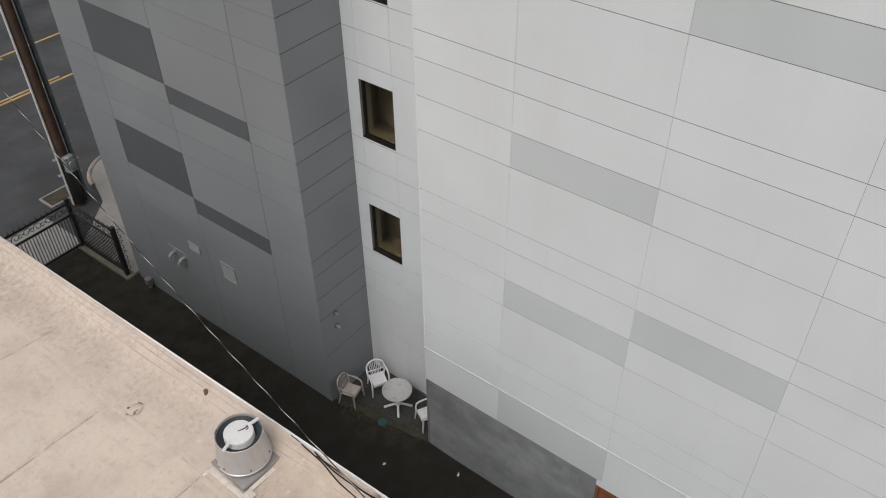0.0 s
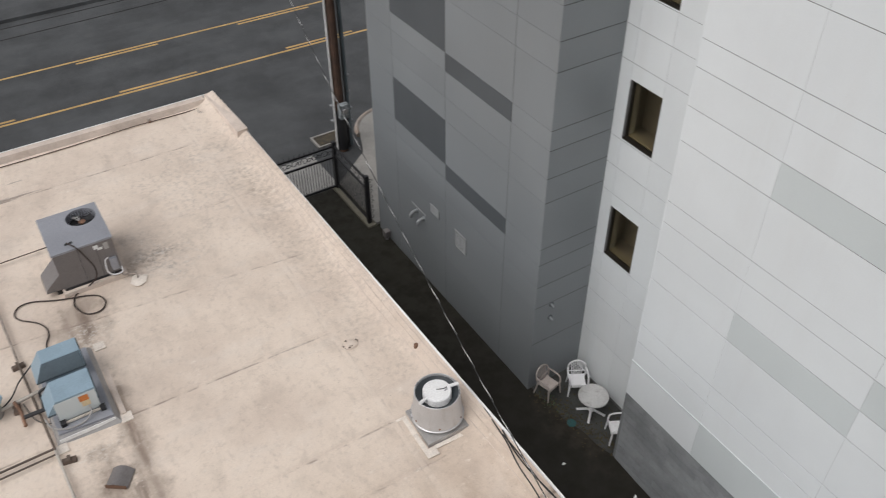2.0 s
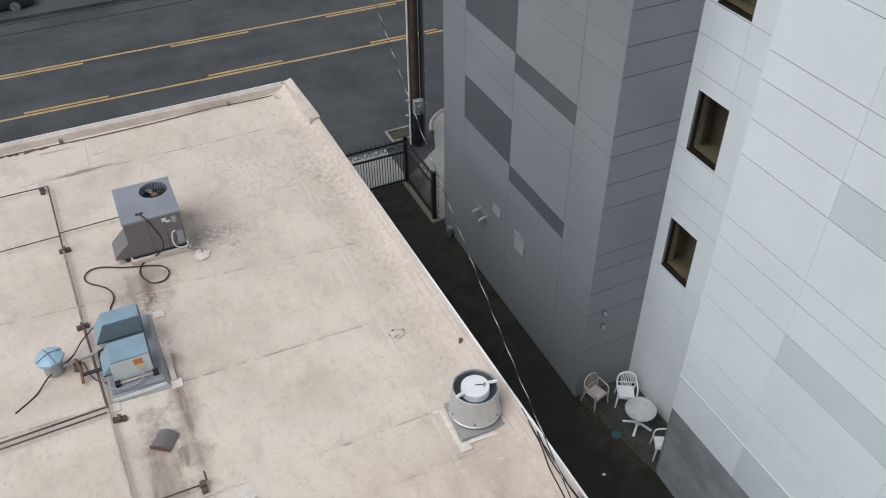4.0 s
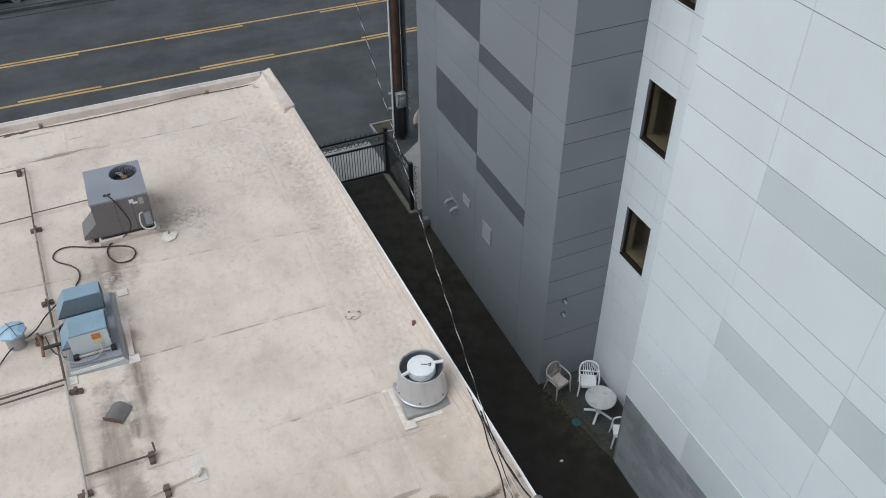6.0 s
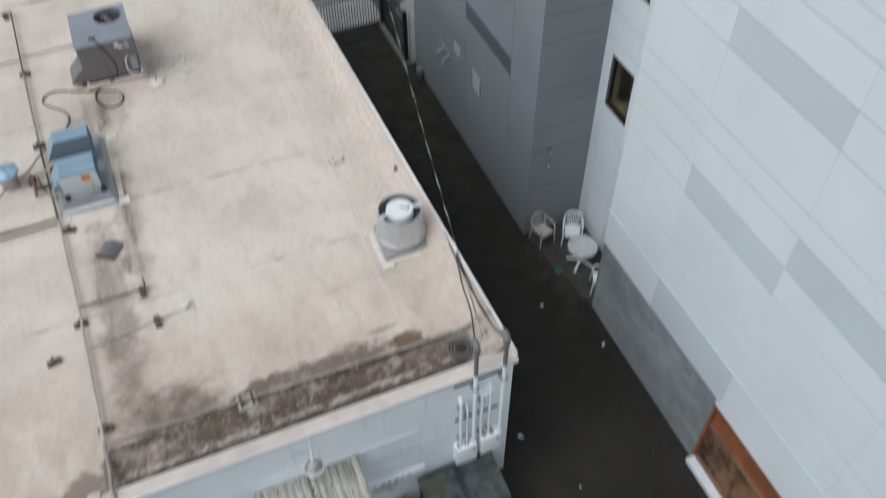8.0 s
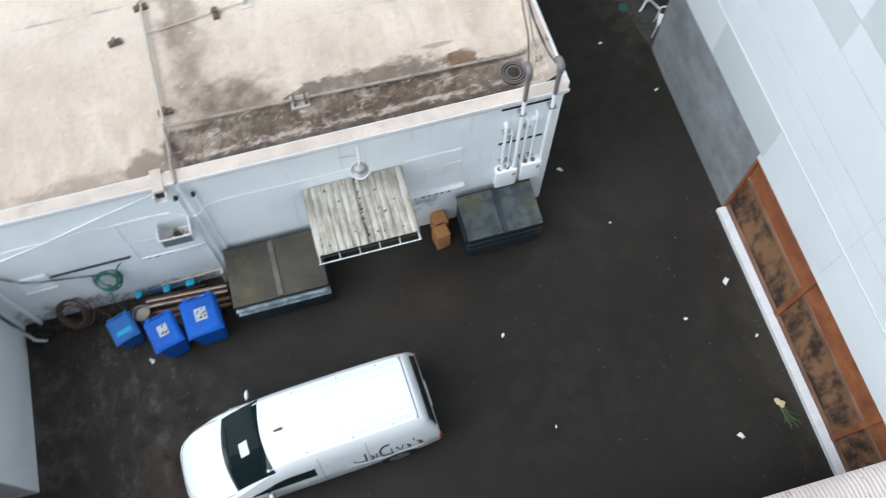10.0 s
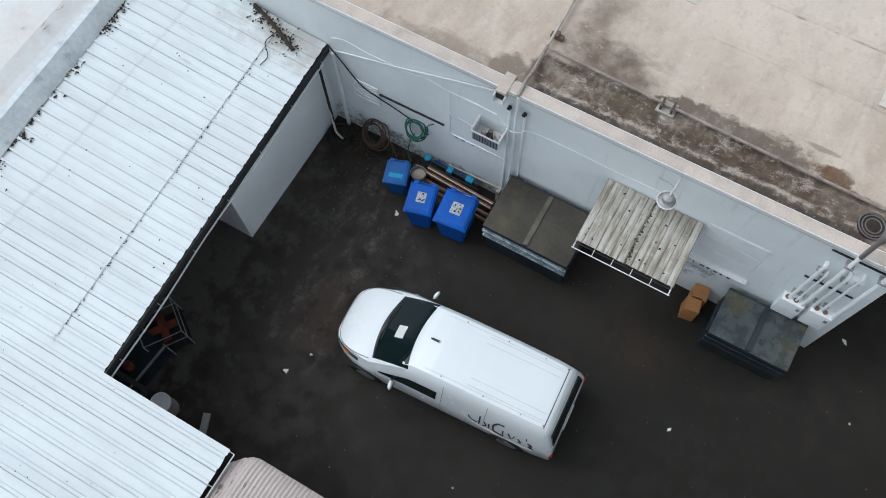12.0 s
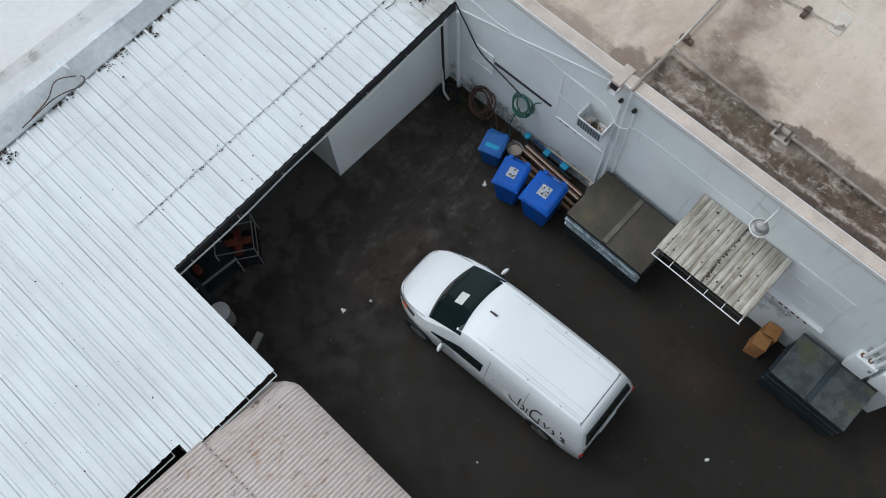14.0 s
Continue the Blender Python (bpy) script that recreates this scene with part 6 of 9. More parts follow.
H = 0.105
roof_pipe([(0.70, 14.0, H), (0.78, 11.3, H)], 0.02, "pipe_brown", "dark rusty gas pipe along the roof")
roof_pipe([(0.78, 11.3, H), (0.88, 8.75, H)], 0.025, "pipe_worn", "worn pipe with flaking pale paint and rust")
roof_pipe([(0.88, 8.75, H), (1.02, 6.3, H)], 0.026, "pipe_brown", "rusty brown pipe along the roof")
roof_pipe([(1.02, 6.3, H), (1.12, 3.9, H), (1.16, 1.0, H)], 0.028, "pipe_pale", "pale galvanised pipe along the roof")
roof_pipe([(0.70, 14.0, H), (-4.0, 14.0, H)], 0.016, "pipe_brown", "thin dark pipe over the roof")
roof_pipe([(0.76, 12.0, H), (2.16, 12.03, H)], 0.014, "pipe_brown", "thin dark pipe leading to the air conditioner")
roof_pipe([(0.77, 11.9, H), (-4.0, 11.8, H)], 0.014, "pipe_brown", "thin dark pipe over the roof")
roof_pipe([(1.0, 6.36, H), (-4.0, 6.26, H)], 0.022, "pipe_brown", "dark pipe over the roof")
roof_pipe([(1.0, 6.22, H), (-4.0, 6.12, H)], 0.018, "pipe_brown", "thin rusty pipe beside another")
roof_pipe([(1.12, 3.95, H), (2.3, 3.93, H), (2.36, 4.0, H), (2.36, 4.05, 0.28)], 0.018, "pipe_brown", "rusty branch pipe with an upturned end")
roof_pipe([(1.13, 2.98, 0.05), (2.95, 3.22, 0.05)], 0.012, "pipe_pale", "thin pale drain line")
roof_pipe([(0.5, 7.75, 0.13), (1.1, 7.8, 0.16)], 0.035, "pipe_pale", "pale pipe joining vent and blower")
roof_pipe([(0.68, 7.15, 0.1), (0.68, 7.5, 0.14), (0.62, 7.75, 0.18)], 0.034, "rust", "rusty valve pipe beside the blue vent")
solid("roof_wire", tube(bmesh.new(), smooth_line([rp(-0.6, 7.0, 0.02), rp(-0.2, 7.3, 0.02), rp(0.1, 7.6, 0.1), rp(0.55, 7.9, 0.12), rp(0.8, 8.3, 0.1), rp(1.1, 8.5, 0.2)], 6), 0.014), M["black"], "black cable between roof vents", "cable")
solid("roof_wire", tube(bmesh.new(), smooth_line([rp(0.75, 7.7, 0.1), rp(0.85, 7.3, 0.02), rp(1.05, 7.05, 0.02), rp(1.25, 7.0, 0.06)], 6), 0.011), M["black"], "thin black cable by the blower", "cable")
roof_pipe([(1.16, 0.95, 0.1), (3.55, 0.89, 0.1), (5.2, 0.84, 0.1), (7.6, 0.79, 0.1)], 0.026, "pipe_worn", "worn rusty pale pipe along the back parapet")
roof_pipe([(1.16, 0.98, H), (1.18, 0.35, 0.14), (1.19, 0.02, 0.26), (1.20, -0.26, 0.22)], 0.034, "pipe_worn", "worn rusty pipe dropping over the parapet")


def drain_fitting():
    d = thing("roof_drain", "white coated drain fitting with a sealant patch", "roof drain", rp(3.0, 3.2))
    part("patch", boxes((-0.12, -0.1, -0.01, 0.12, 0.4, 0.02)), M["sealant"], d, "pale square patch", shade=False)
    part("elbow", tube(bmesh.new(), smooth_line([(-0.04, 0, 0.04), (0.0, 0.02, 0.08), (0.06, 0.08, 0.09), (0.05, 0.15, 0.02)], 5), 0.026), M["pipe_pale"], d)
    g = thing("pipe_stand", "pale clamp stand under the parapet pipe", "pipe support", rp(3.55, 0.88))
    part("foot", boxes((-0.17, -0.14, -0.02, 0.17, 0.14, 0.04), bevel=0.01), M["pipe_pale"], g)
    for x in (-0.1, 0.1):
        part("upright", boxes((x - 0.02, -0.1, 0.04, x + 0.02, 0.1, 0.15)), M["pipe_brown"], g, shade=False)
    c = thing("loose_vent_cover", "loose curved brown vent cover lying on the roof", "vent cover", rp(1.85, 5.2), -36)
    bm = bmesh.new()
    rows = [[bm.verts.new((-0.2 + 0.4 * i / 8, y, 0.02 + 0.10 * math.sin(math.pi * i / 8))) for i in range(9)] for y in (-0.2, 0.2)]
    low = [[bm.verts.new((v.co.x * 0.96, v.co.y, v.co.z - 0.015)) for v in r] for r in rows]
    for i in range(8):
        bm.faces.new((rows[0][i], rows[0][i + 1], rows[1][i + 1], rows[1][i]))
        bm.faces.new((low[0][i], low[1][i], low[1][i + 1], low[0][i + 1]))
        for k in (0, 1):
            bm.faces.new((rows[k][i], low[k][i], low[k][i + 1], rows[k][i + 1]))
    part("shell", bm, M["ac_side"], c)
    part("end_plate", boxes((-0.19, -0.21, 0.0, 0.19, -0.2, 0.09)), M["rust"], c, shade=False)
    t = thing("roof_scar", "torn patch in the roof coating", "roof patch", rp(6.77, 5.87))
    rng = random.Random(2)
    for k in range(9):
        a = rng.uniform(0, 6.3)
        part("tear", tube(bmesh.new(), [Vector((r * math.cos(b), 0.8 * r * math.sin(b), 0.035)) for r, b in ((0.17, a), (0.18, a + 0.3), (0.165, a + 0.6))], rng.uniform(0.005, 0.012), 5), M["coping" if k % 5 else "wood_block"], t)
    for k in range(6):
        x, y = rng.uniform(-0.16, 0.16), rng.uniform(-0.14, 0.14)
        part("fleck", spin(bmesh.new(), (x, y, 0.03), [(0.002, 0), (rng.uniform(0.015, 0.04), 0.002), (0.002, 0.012)], 6), M["wood_block"], t)
    part("blister", spin(bmesh.new(), (0, 0, -0.01), [(0.19, 0), (0.12, 0.035), (0.01, 0.045)], 12), M["membrane"], t)
    k = thing("small_vent", "small rusty vent stub on the parapet cant", "roof vent", (7.82, 4.95, roof_z(4.95) + 0.2))
    part("stub", rod(bmesh.new(), (0, 0, -0.1), (0.01, 0.02, 0.06), 0.045), M["rust"], k)
    w = thing("wire_coil", "coil of dark wire by the street parapet", "wire", rp(7.32, 15.82, 0.02))
    for j in range(2):
        loop = [(0.22 * math.cos(a) + 0.04 * j, 0.2 * math.sin(a), 0.01 * j) for a in [2 * math.pi * i / 20 for i in range(20)]]
        part("loop", tube(bmesh.new(), loop, 0.008, 6), M["trim"], w)
    solid("parapet_wire", tube(bmesh.new(), smooth_line([rp(7.75, 15.98, 0.2), rp(7.5, 15.97, 0.04), rp(6.6, 15.95, 0.02), rp(5.3, 15.98, 0.03), rp(3.7, 15.92, 0.02), rp(1.9, 15.9, 0.02), rp(0.9, 15.93, 0.02), rp(-2.5, 15.95, 0.03)], 6), 0.013), M["pipe_brown"], "dark cable along the street parapet", "cable")
    for x in (7.6, 5.79, 1.22):
        b = thing("cable_clip", "small rusty cable bracket on the parapet foot", "bracket", rp(x, 16.0, 0.06))
        part("plate", boxes((-0.05, -0.02, -0.06, 0.05, 0.03, 0.06), bevel=0.006), M["pipe_worn"], b)
        part("tab", boxes((-0.02, -0.06, -0.05, 0.03, -0.02, -0.01)), M["rust"], b, shade=False)
    h = thing("debris_heap", "dark leaf debris along the parapet foot", "debris", rp(0.1, 15.9))
    for j in range(16):
        w, l = rng.uniform(0.02, 0.05), rng.uniform(0.04, 0.12)
        bm = spin(bmesh.new(), (0, 0, -0.01), [(1.0, 0), (0.7, 0.03), (0.05, 0.045)], 7)
        x, y = rng.uniform(-0.7, 0.75), rng.uniform(-0.03, 0.06)
        for v in bm.verts:
            v.co = Vector((x + v.co.x * l * rng.uniform(0.8, 1.2), y + v.co.y * w * rng.uniform(0.8, 1.2), v.co.z))
        part("lump", bm, M["wood_block"], h)


drain_fitting()


def service_masts():
    for x, top in ((7.37, 5.25), (7.93, 5.2)):
        m = thing("service_mast", "grey electrical mast with a weatherhead above the parapet", "service mast", (x, -0.27, 0))
        part("pipe", rod(bmesh.new(), (0, 0, 2.0), (0, 0, 4.45), 0.04, 12), M["wall_white"], m, "white painted lower pipe")
        part("upper_pipe", rod(bmesh.new(), (0, 0, 4.45), (0, 0, top - 0.05), 0.042, 12), M["ac_side"], m, "bare grey upper pipe")
        part("weatherhead", tube(bmesh.new(), smooth_line([(0, 0, top - 0.1), (0, 0.0, top + 0.06), (0, 0.1, top + 0.1), (0, 0.17, top + 0.02)], 5), 0.065, 12), M["ac_side"], m, "grey hooded weatherhead")
        part("clamp", boxes((-0.07, -0.05, 4.0, 0.07, 0.1, 4.04)), M["galv"], m, shade=False)
    c = thing("cable_drum", "round grey cable fitting on the roof corner", "cable fitting", rp(7.40, 0.45, 0.02))
    for r in (0.24, 0.19, 0.13, 0.07):
        loop = [(r * math.cos(a), r * math.sin(a), 0.05 - 0.1 * (0.24 - r)) for a in [2 * math.pi * i / 24 for i in range(25)]]
        part("coil", tube(bmesh.new(), loop, 0.012, 6), M["ac_side"], c)
    part("hub", spin(bmesh.new(), (0, 0, -0.03), [(0.25, 0), (0.22, 0.06), (0.05, 0.08)], 20), M["leaf_litter"], c)
    rng = random.Random(4)
    for k in range(3):
        a, b = (7.37, -0.1, 5.22) if k == 1 else (7.92, -0.1, 5.15), (8.09 - 0.015 * k, 2.3 + 0.3 * k, 4.64)
        mid = [Vector(a).lerp(Vector(b), t) + Vector((rng.uniform(-0.04, 0.05) + 0.45 * t * (1 - t) * (k % 2), 0, -0.95 * t * (1 - t))) for t in (0, 0.15, 0.35, 0.6, 0.8, 1)]
        solid("service_cable", tube(bmesh.new(), smooth_line(mid, 6), 0.013), M["black"], "black service cable sagging along the roof edge", "cable")
    # the span over the alley to the street
    a, b, sag = Vector((7.65, 0.1, 4.99)), Vector((13.15, 30.0, 10.54)), 1.45
    pts = [a.lerp(b, t) - Vector((0, 0, 4 * sag * t * (1 - t))) for t in [i / 60 for i in range(61)]]
    span = thing("service_span", "black and bare twisted service cable spanning the alley", "cable")
    part("insulated_wire", tube(bmesh.new(), pts, 0.011, 6), M["black"], span)
    bare = [p + 0.008 * Vector((math.cos(i * 0.9), 0, math.sin(i * 0.9))) for i, p in enumerate([a.lerp(b, t) - Vector((0, 0, 4 * sag * t * (1 - t))) for t in [i / 240 for i in range(241)]])]
    part("bare_wire", tube(bmesh.new(), bare, 0.006, 5), M["white_edge"], span, "pale bare messenger wire")
    for y, z in ((17.6, 7.42), (18.2, 7.45)):
        pts = [Vector((x, y + 0.01 * x, z - 0.12 + 0.0006 * (x - 0) ** 2)) for x in range(-40, 13, 2)]
        solid("street_wire", tube(bmesh.new(), pts, 0.011, 6), M["black"], "black overhead wire along the street", "cable")


service_masts()


# ---- on the yard wall ----
WY = -0.152


def wall_fixtures():
    for x, z0, z1 in ((1.05, 0.3, 3.84), (1.355, 0.3, 3.84)):
        c = thing("wall_conduit", "white painted conduit with a black cap on the yard wall", "conduit", (x, WY - 0.03, 0))
        part("pipe", rod(bmesh.new(), (0, 0, z0), (0, 0, z1), 0.025), M["wall_white"], c)
        part("cap", tube(bmesh.new(), [(0, 0, z1 - 0.02), (0, -0.03, z1 + 0.06), (0, -0.09, z1 + 0.05)], 0.036, 8), M["black"], c, "black plastic cap")
    c = thing("scupper", "cream metal scupper box at the parapet", "scupper", (0.90, WY - 0.05, 4.26))
    part("box", boxes((-0.10, -0.14, -0.06, 0.10, 0.30, 0.19), bevel=0.01), M["coping"], c)
    part("mouth", boxes((-0.08, -0.146, -0.03, 0.08, -0.141, 0.13)), M["black"], c, shade=False)
    part("spout_rim", boxes((-0.11, -0.22, -0.07, -0.09, -0.13, 0.12), (0.09, -0.22, -0.07, 0.11, -0.13, 0.12), (-0.09, -0.22, -0.07, 0.09, -0.13, -0.05)), M["white_paint"], c, "white sheet metal spout", shade=False)
    part("downpipe", rod(bmesh.new(), (0.30, 0.0, -3.9), (0.30, -0.02, 0.14), 0.028), M["wall_white"], c, "white downpipe")
    b = thing("wall_tray", "open sheet metal tray box with rubble on the yard wall", "wall box", (0.74, WY - 0.01, 2.70))
    for r in ((-0.29, -0.36, 0.0, -0.275, 0.0, 0.36), (0.275, -0.36, 0.0, 0.29, 0.0, 0.36), (-0.275, -0.345, 0.0, 0.275, 0.0, 0.015)):
        part("side", boxes(r), M["white_paint"], b, shade=False)
    part("front_mesh", boxes((-0.275, -0.36, 0.02, 0.275, -0.345, 0.3)), M["louvre"], b, "grey mesh front", shade=False)
    for k in range(9):
        part("mesh_bar", boxes((-0.24 + 0.06 * k, -0.366, 0.03, -0.225 + 0.06 * k, -0.3605, 0.29)), M["dump_body"], b, shade=False)
    part("rim", boxes((-0.31, -0.38, 0.3, 0.31, -0.36, 0.34), (-0.31, -0.36, 0.35, -0.29, 0, 0.38), (0.29, -0.36, 0.35, 0.31, 0, 0.38)), M["white_paint"], b, "white rim", shade=False)
    rng = random.Random(11)
    for k in range(8):
        x, y = rng.uniform(-0.2, 0.2), rng.uniform(-0.28, -0.06)
        part("rubble", spin(bmesh.new(), (x, y, 0.02), [(0.06, 0), (0.05, 0.09), (0.008, 0.13)], 6), rng.choice([M["concrete"], M["soil"], M["coping"]]), b)
    r = thing("wall_rail", "black angle rail fixed on the yard wall", "rail", (0, WY - 0.02, 0))
    part("bar", rod(bmesh.new(), (-1.93, 0, 1.96), (-0.38, 0, 1.99), 0.024, 6), M["black"], r)
    v = thing("wall_vent", "white painted vent frame on the yard wall", "wall vent", (-2.27, WY - 0.012, 1.5))
    part("frame", boxes((-0.32, -0.02, -0.02, 0.3, 0.01, 0.0), (-0.32, -0.02, 0.6, 0.3, 0.01, 0.62), (-0.32, -0.02, 0.0, -0.30, 0.01, 0.6), (0.28, -0.02, 0.0, 0.3, 0.01, 0.6)), M["wall_white"], v, shade=False)
    for k in range(5):
        part("slat", boxes((-0.3, -0.012, 0.08 + 0.1 * k, 0.28, 0.01, 0.12 + 0.1 * k)), M["wall_white"], v, shade=False)
    d = thing("blocked_doorway", "walled up doorway outline painted white", "doorway", (0.33, WY, 0))
    part("edge", boxes((-0.61, -0.014, 1.8, -0.57, 0.01, 3.34), (-0.57, -0.014, 3.30, 0.45, 0.01, 3.34)), M["wall_white"], d, shade=False)
    part("sill", boxes((-0.55, -0.022, 1.72, 0.68, 0.01, 1.775), bevel=0.006), M["white_paint"], d, "chipped white sill")
    chips = random.Random(17)
    for x in (-0.44, -0.30, -0.27, -0.06):
        part("chip", boxes((x, -0.026, 1.73, x + chips.uniform(0.02, 0.08), -0.0225, 1.73 + chips.uniform(0.015, 0.04))), M["wood_block"], d, shade=False)
    # lamp
    l = thing("wall_lamp", "round dish wall lamp on a white arm", "wall lamp", (4.275, WY, 3.80))
    part("arm", tube(bmesh.new(), smooth_line([(0.035, 0.0, 0.35), (0.03, -0.12, 0.31), (0.005, -0.34, 0.2), (0, -0.36, 0.1)], 6), 0.014), M["white_paint"], l)
    part("guard_ring", tube(bmesh.new(), [(0.17 * math.cos(a), -0.36 + 0.17 * math.sin(a), 0.03) for a in [2 * math.pi * i / 28 for i in range(29)]], 0.014, 6), M["white_paint"], l, "white round guard ring")
    part("shade", spin(bmesh.new(), (0, -0.36, 0.0), [(0.16, 0.0), (0.165, 0.01), (0.11, 0.04), (0.05, 0.06), (0.04, 0.06), (0.1, 0.03), (0.155, 0.0)], 28, False), M["galv"], l, "grey dish shade")
    part("housing", spin(bmesh.new(), (0, -0.36, 0.06), [(0.10, 0), (0.10, 0.1), (0.06, 0.14), (0.01, 0.15)], 16), M["galv"], l, "grey lamp housing")
    part("wire", tube(bmesh.new(), smooth_line([(0.0, -0.36, 0.2), (0.02, -0.2, 0.25), (-0.3, -0.05, 0.1)], 6), 0.007, 6), M["galv"], l)
    # windows painted over
    w = thing("painted_window", "window painted over white with a chipped sill", "window", (5.74, WY, 2.36))
    part("frame", boxes((-0.6, -0.005, -0.7, 0.58, 0.004, -0.66), (-0.6, -0.005, 0.72, 0.58, 0.004, 0.75), (-0.6, -0.005, -0.66, -0.57, 0.004, 0.72), (0.55, -0.005, -0.66, 0.58, 0.004, 0.72)), M["wall_white"], w, shade=False)
    for i in range(3):
        for j in range(3):
            part("pane", boxes((-0.56 + 0.37 * i, -0.008 - 0.003 * ((i + j) % 2), -0.64 + 0.455 * j, -0.20 + 0.37 * i, 0.003, -0.2 + 0.455 * j)), M["glass_block"], w, shade=False)
    part("sill", boxes((-0.66, -0.1, -0.80, 0.62, 0.004, -0.71), bevel=0.012), M["white_paint"], w, "chipped white sill")
    for k in range(7):
        part("chip", boxes((-0.6 + 0.14 * k, -0.104, -0.79, -0.6 + 0.14 * k + rng.uniform(0.02, 0.1), -0.1005, -0.73)), M["wood_block"], w, shade=False)
    # electrical boxes and their conduits
    for x0, x1, z1 in ((6.96, 7.45, 2.0), (7.49, 7.96, 2.08)):
        e = thing("electrical_box", "white painted electrical cabinet on the yard wall", "electrical cabinet", ((x0 + x1) / 2, WY, z1))
        h = (x1 - x0) / 2
        part("cabinet", boxes((-h * 0.9, -0.19, -0.62, h * 0.9, 0.0, 0.0), bevel=0.01), M["wall_white"], e)
        part("hasp", boxes((h - 0.12, -0.20, -0.2, h - 0.06, -0.1905, -0.1)), M["galv"], e, shade=False)
        for k in range(2):
            part("rust_hole", spin(bmesh.new(), (-h + 0.12 + 0.16 * k, -0.09, 0.001), [(0.05, 0), (0.05, 0.012), (0.01, 0.014)], 10), M["rust"], e)
    for x, z0, z1, r in ((7.11, 2.0, 3.6, 0.036), (7.24, 2.0, 3.3, 0.022), (7.53, 2.0, 3.6, 0.034), (7.70, 2.0, 3.75, 0.026)):
        c = thing("wall_conduit", "thick white painted conduit above the electrical cabinets", "conduit", (x, WY - 0.09, 0))
        for zc in (z0 + 0.25, z1 - 0.2):
            part("strap", boxes((-r - 0.03, -0.01, zc, r + 0.03, 0.085, zc + 0.03)), M["galv"], c, shade=False)
        part("pipe", rod(bmesh.new(), (0, 0, z0), (0, 0, z1), r, 12), M["wall_white"], c)
        part("elbow", tube(bmesh.new(), smooth_line([(0, 0, z1 - 0.02), (0, 0.02, z1 + 0.05), (0, 0.085, z1 + 0.07)], 4), r + 0.004, 10), M["wall_white"], c)
    for z, x0, x1 in ((4.12, 7.0, 8.0), (2.9, 7.02, 7.9)):
        c = thing("strut_channel", "dark slotted strut on the yard wall", "strut", (0, WY - 0.015, z))
        part("channel", boxes((x0, -0.02, -0.01, x1, 0.012, 0.01)), M["dump_body"], c, shade=False)
    j = thing("junction_box", "white junction box on the yard wall", "junction box", (7.68, WY, 3.55))
    part("box", boxes((-0.11, -0.1, -0.08, 0.11, 0.0, 0.12), bevel=0.008), M["wall_white"], j)
    # conduit climbing to the scupper, cables sagging on the wall
    y = WY - 0.03
    solid("wall_conduit", tube(bmesh.new(), smooth_line([(-2.95, y, 2.85), (-2.06, y, 3.16), (-1.42, y, 3.36), (-0.3, y, 3.78), (0.78, y, 4.16)], 8), 0.016, 8), M["wall_white"], "white painted conduit climbing along the yard wall", "conduit")
    solid("wall_conduit", tube(bmesh.new(), smooth_line([(-2.9, y, 3.3), (-2.55, y, 3.42), (-2.1, y, 3.36), (-1.5, y, 3.37)], 8), 0.012, 8), M["wall_white"], "white painted conduit joining another on the wall", "conduit")
    for pts in ([(-1.4, y, 3.3), (-0.7, y, 3.45), (-0.25, y, 3.38), (0.35, y, 3.42), (0.86, y, 3.28), (1.12, y - 0.05, 3.12), (1.3, y - 0.05, 3.2), (1.52, y, 3.34), (2.4, y, 3.38), (3.24, y, 3.36), (3.9, y - 0.02, 3.42), (4.14, y - 0.15, 3.66)], [(-0.26, y, 2.62), (0.1, y, 2.55), (0.46, y, 2.5)]):
        solid("wall_cable", tube(bmesh.new(), smooth_line(pts, 8), 0.007, 6), M["wall_white"], "white painted cable sagging on the yard wall", "cable")
    solid("wall_cable", tube(bmesh.new(), smooth_line([(-2.98, -0.25, 3.1), (-2.75, -0.2, 2.6), (-2.36, -0.2, 2.03), (-1.95, -0.2, 1.86), (-1.69, -0.2, 1.78), (-1.29, -0.2, 1.65), (-1.1, -0.2, 1.56)], 8), 0.015, 6), M["black"], "dark cable hanging across the yard wall", "cable")
    solid("wall_hook", tube(bmesh.new(), smooth_line([(-0.62, -0.19, 1.86), (-0.74, -0.2, 1.72), (-0.82, -0.2, 1.5), (-0.9, -0.2, 1.36), (-0.82, -0.2, 1.26), (-0.76, -0.2, 1.32)], 6), 0.013, 6), M["hose_green"], "loose dark green hose end hooked on the wall", "hose")
    # downpipes in the corner
    p = thing("downpipe", "white downpipe in the yard corner", "downpipe", (-2.94, WY - 0.06, 0))
    part("pipe", rod(bmesh.new(), (0, 0, 0.0), (0, 0, 2.8), 0.045), M["wall_white"], p)
    p = thing("downpipe", "black downpipe with a white elbow in the yard corner", "downpipe", (-3.08, -0.55, 0))
    part("pipe", rod(bmesh.new(), (0, 0, 0.5), (0, 0, 2.78), 0.03), M["black"], p)
    part("elbow", tube(bmesh.new(), smooth_line([(0, 0, 1.2), (0.0, -0.02, 0.3), (0.05, -0.05, 0.1), (0.25, -0.1, 0.05)], 5), 0.026), M["white_paint"], p, "white plastic elbow")


wall_fixtures()


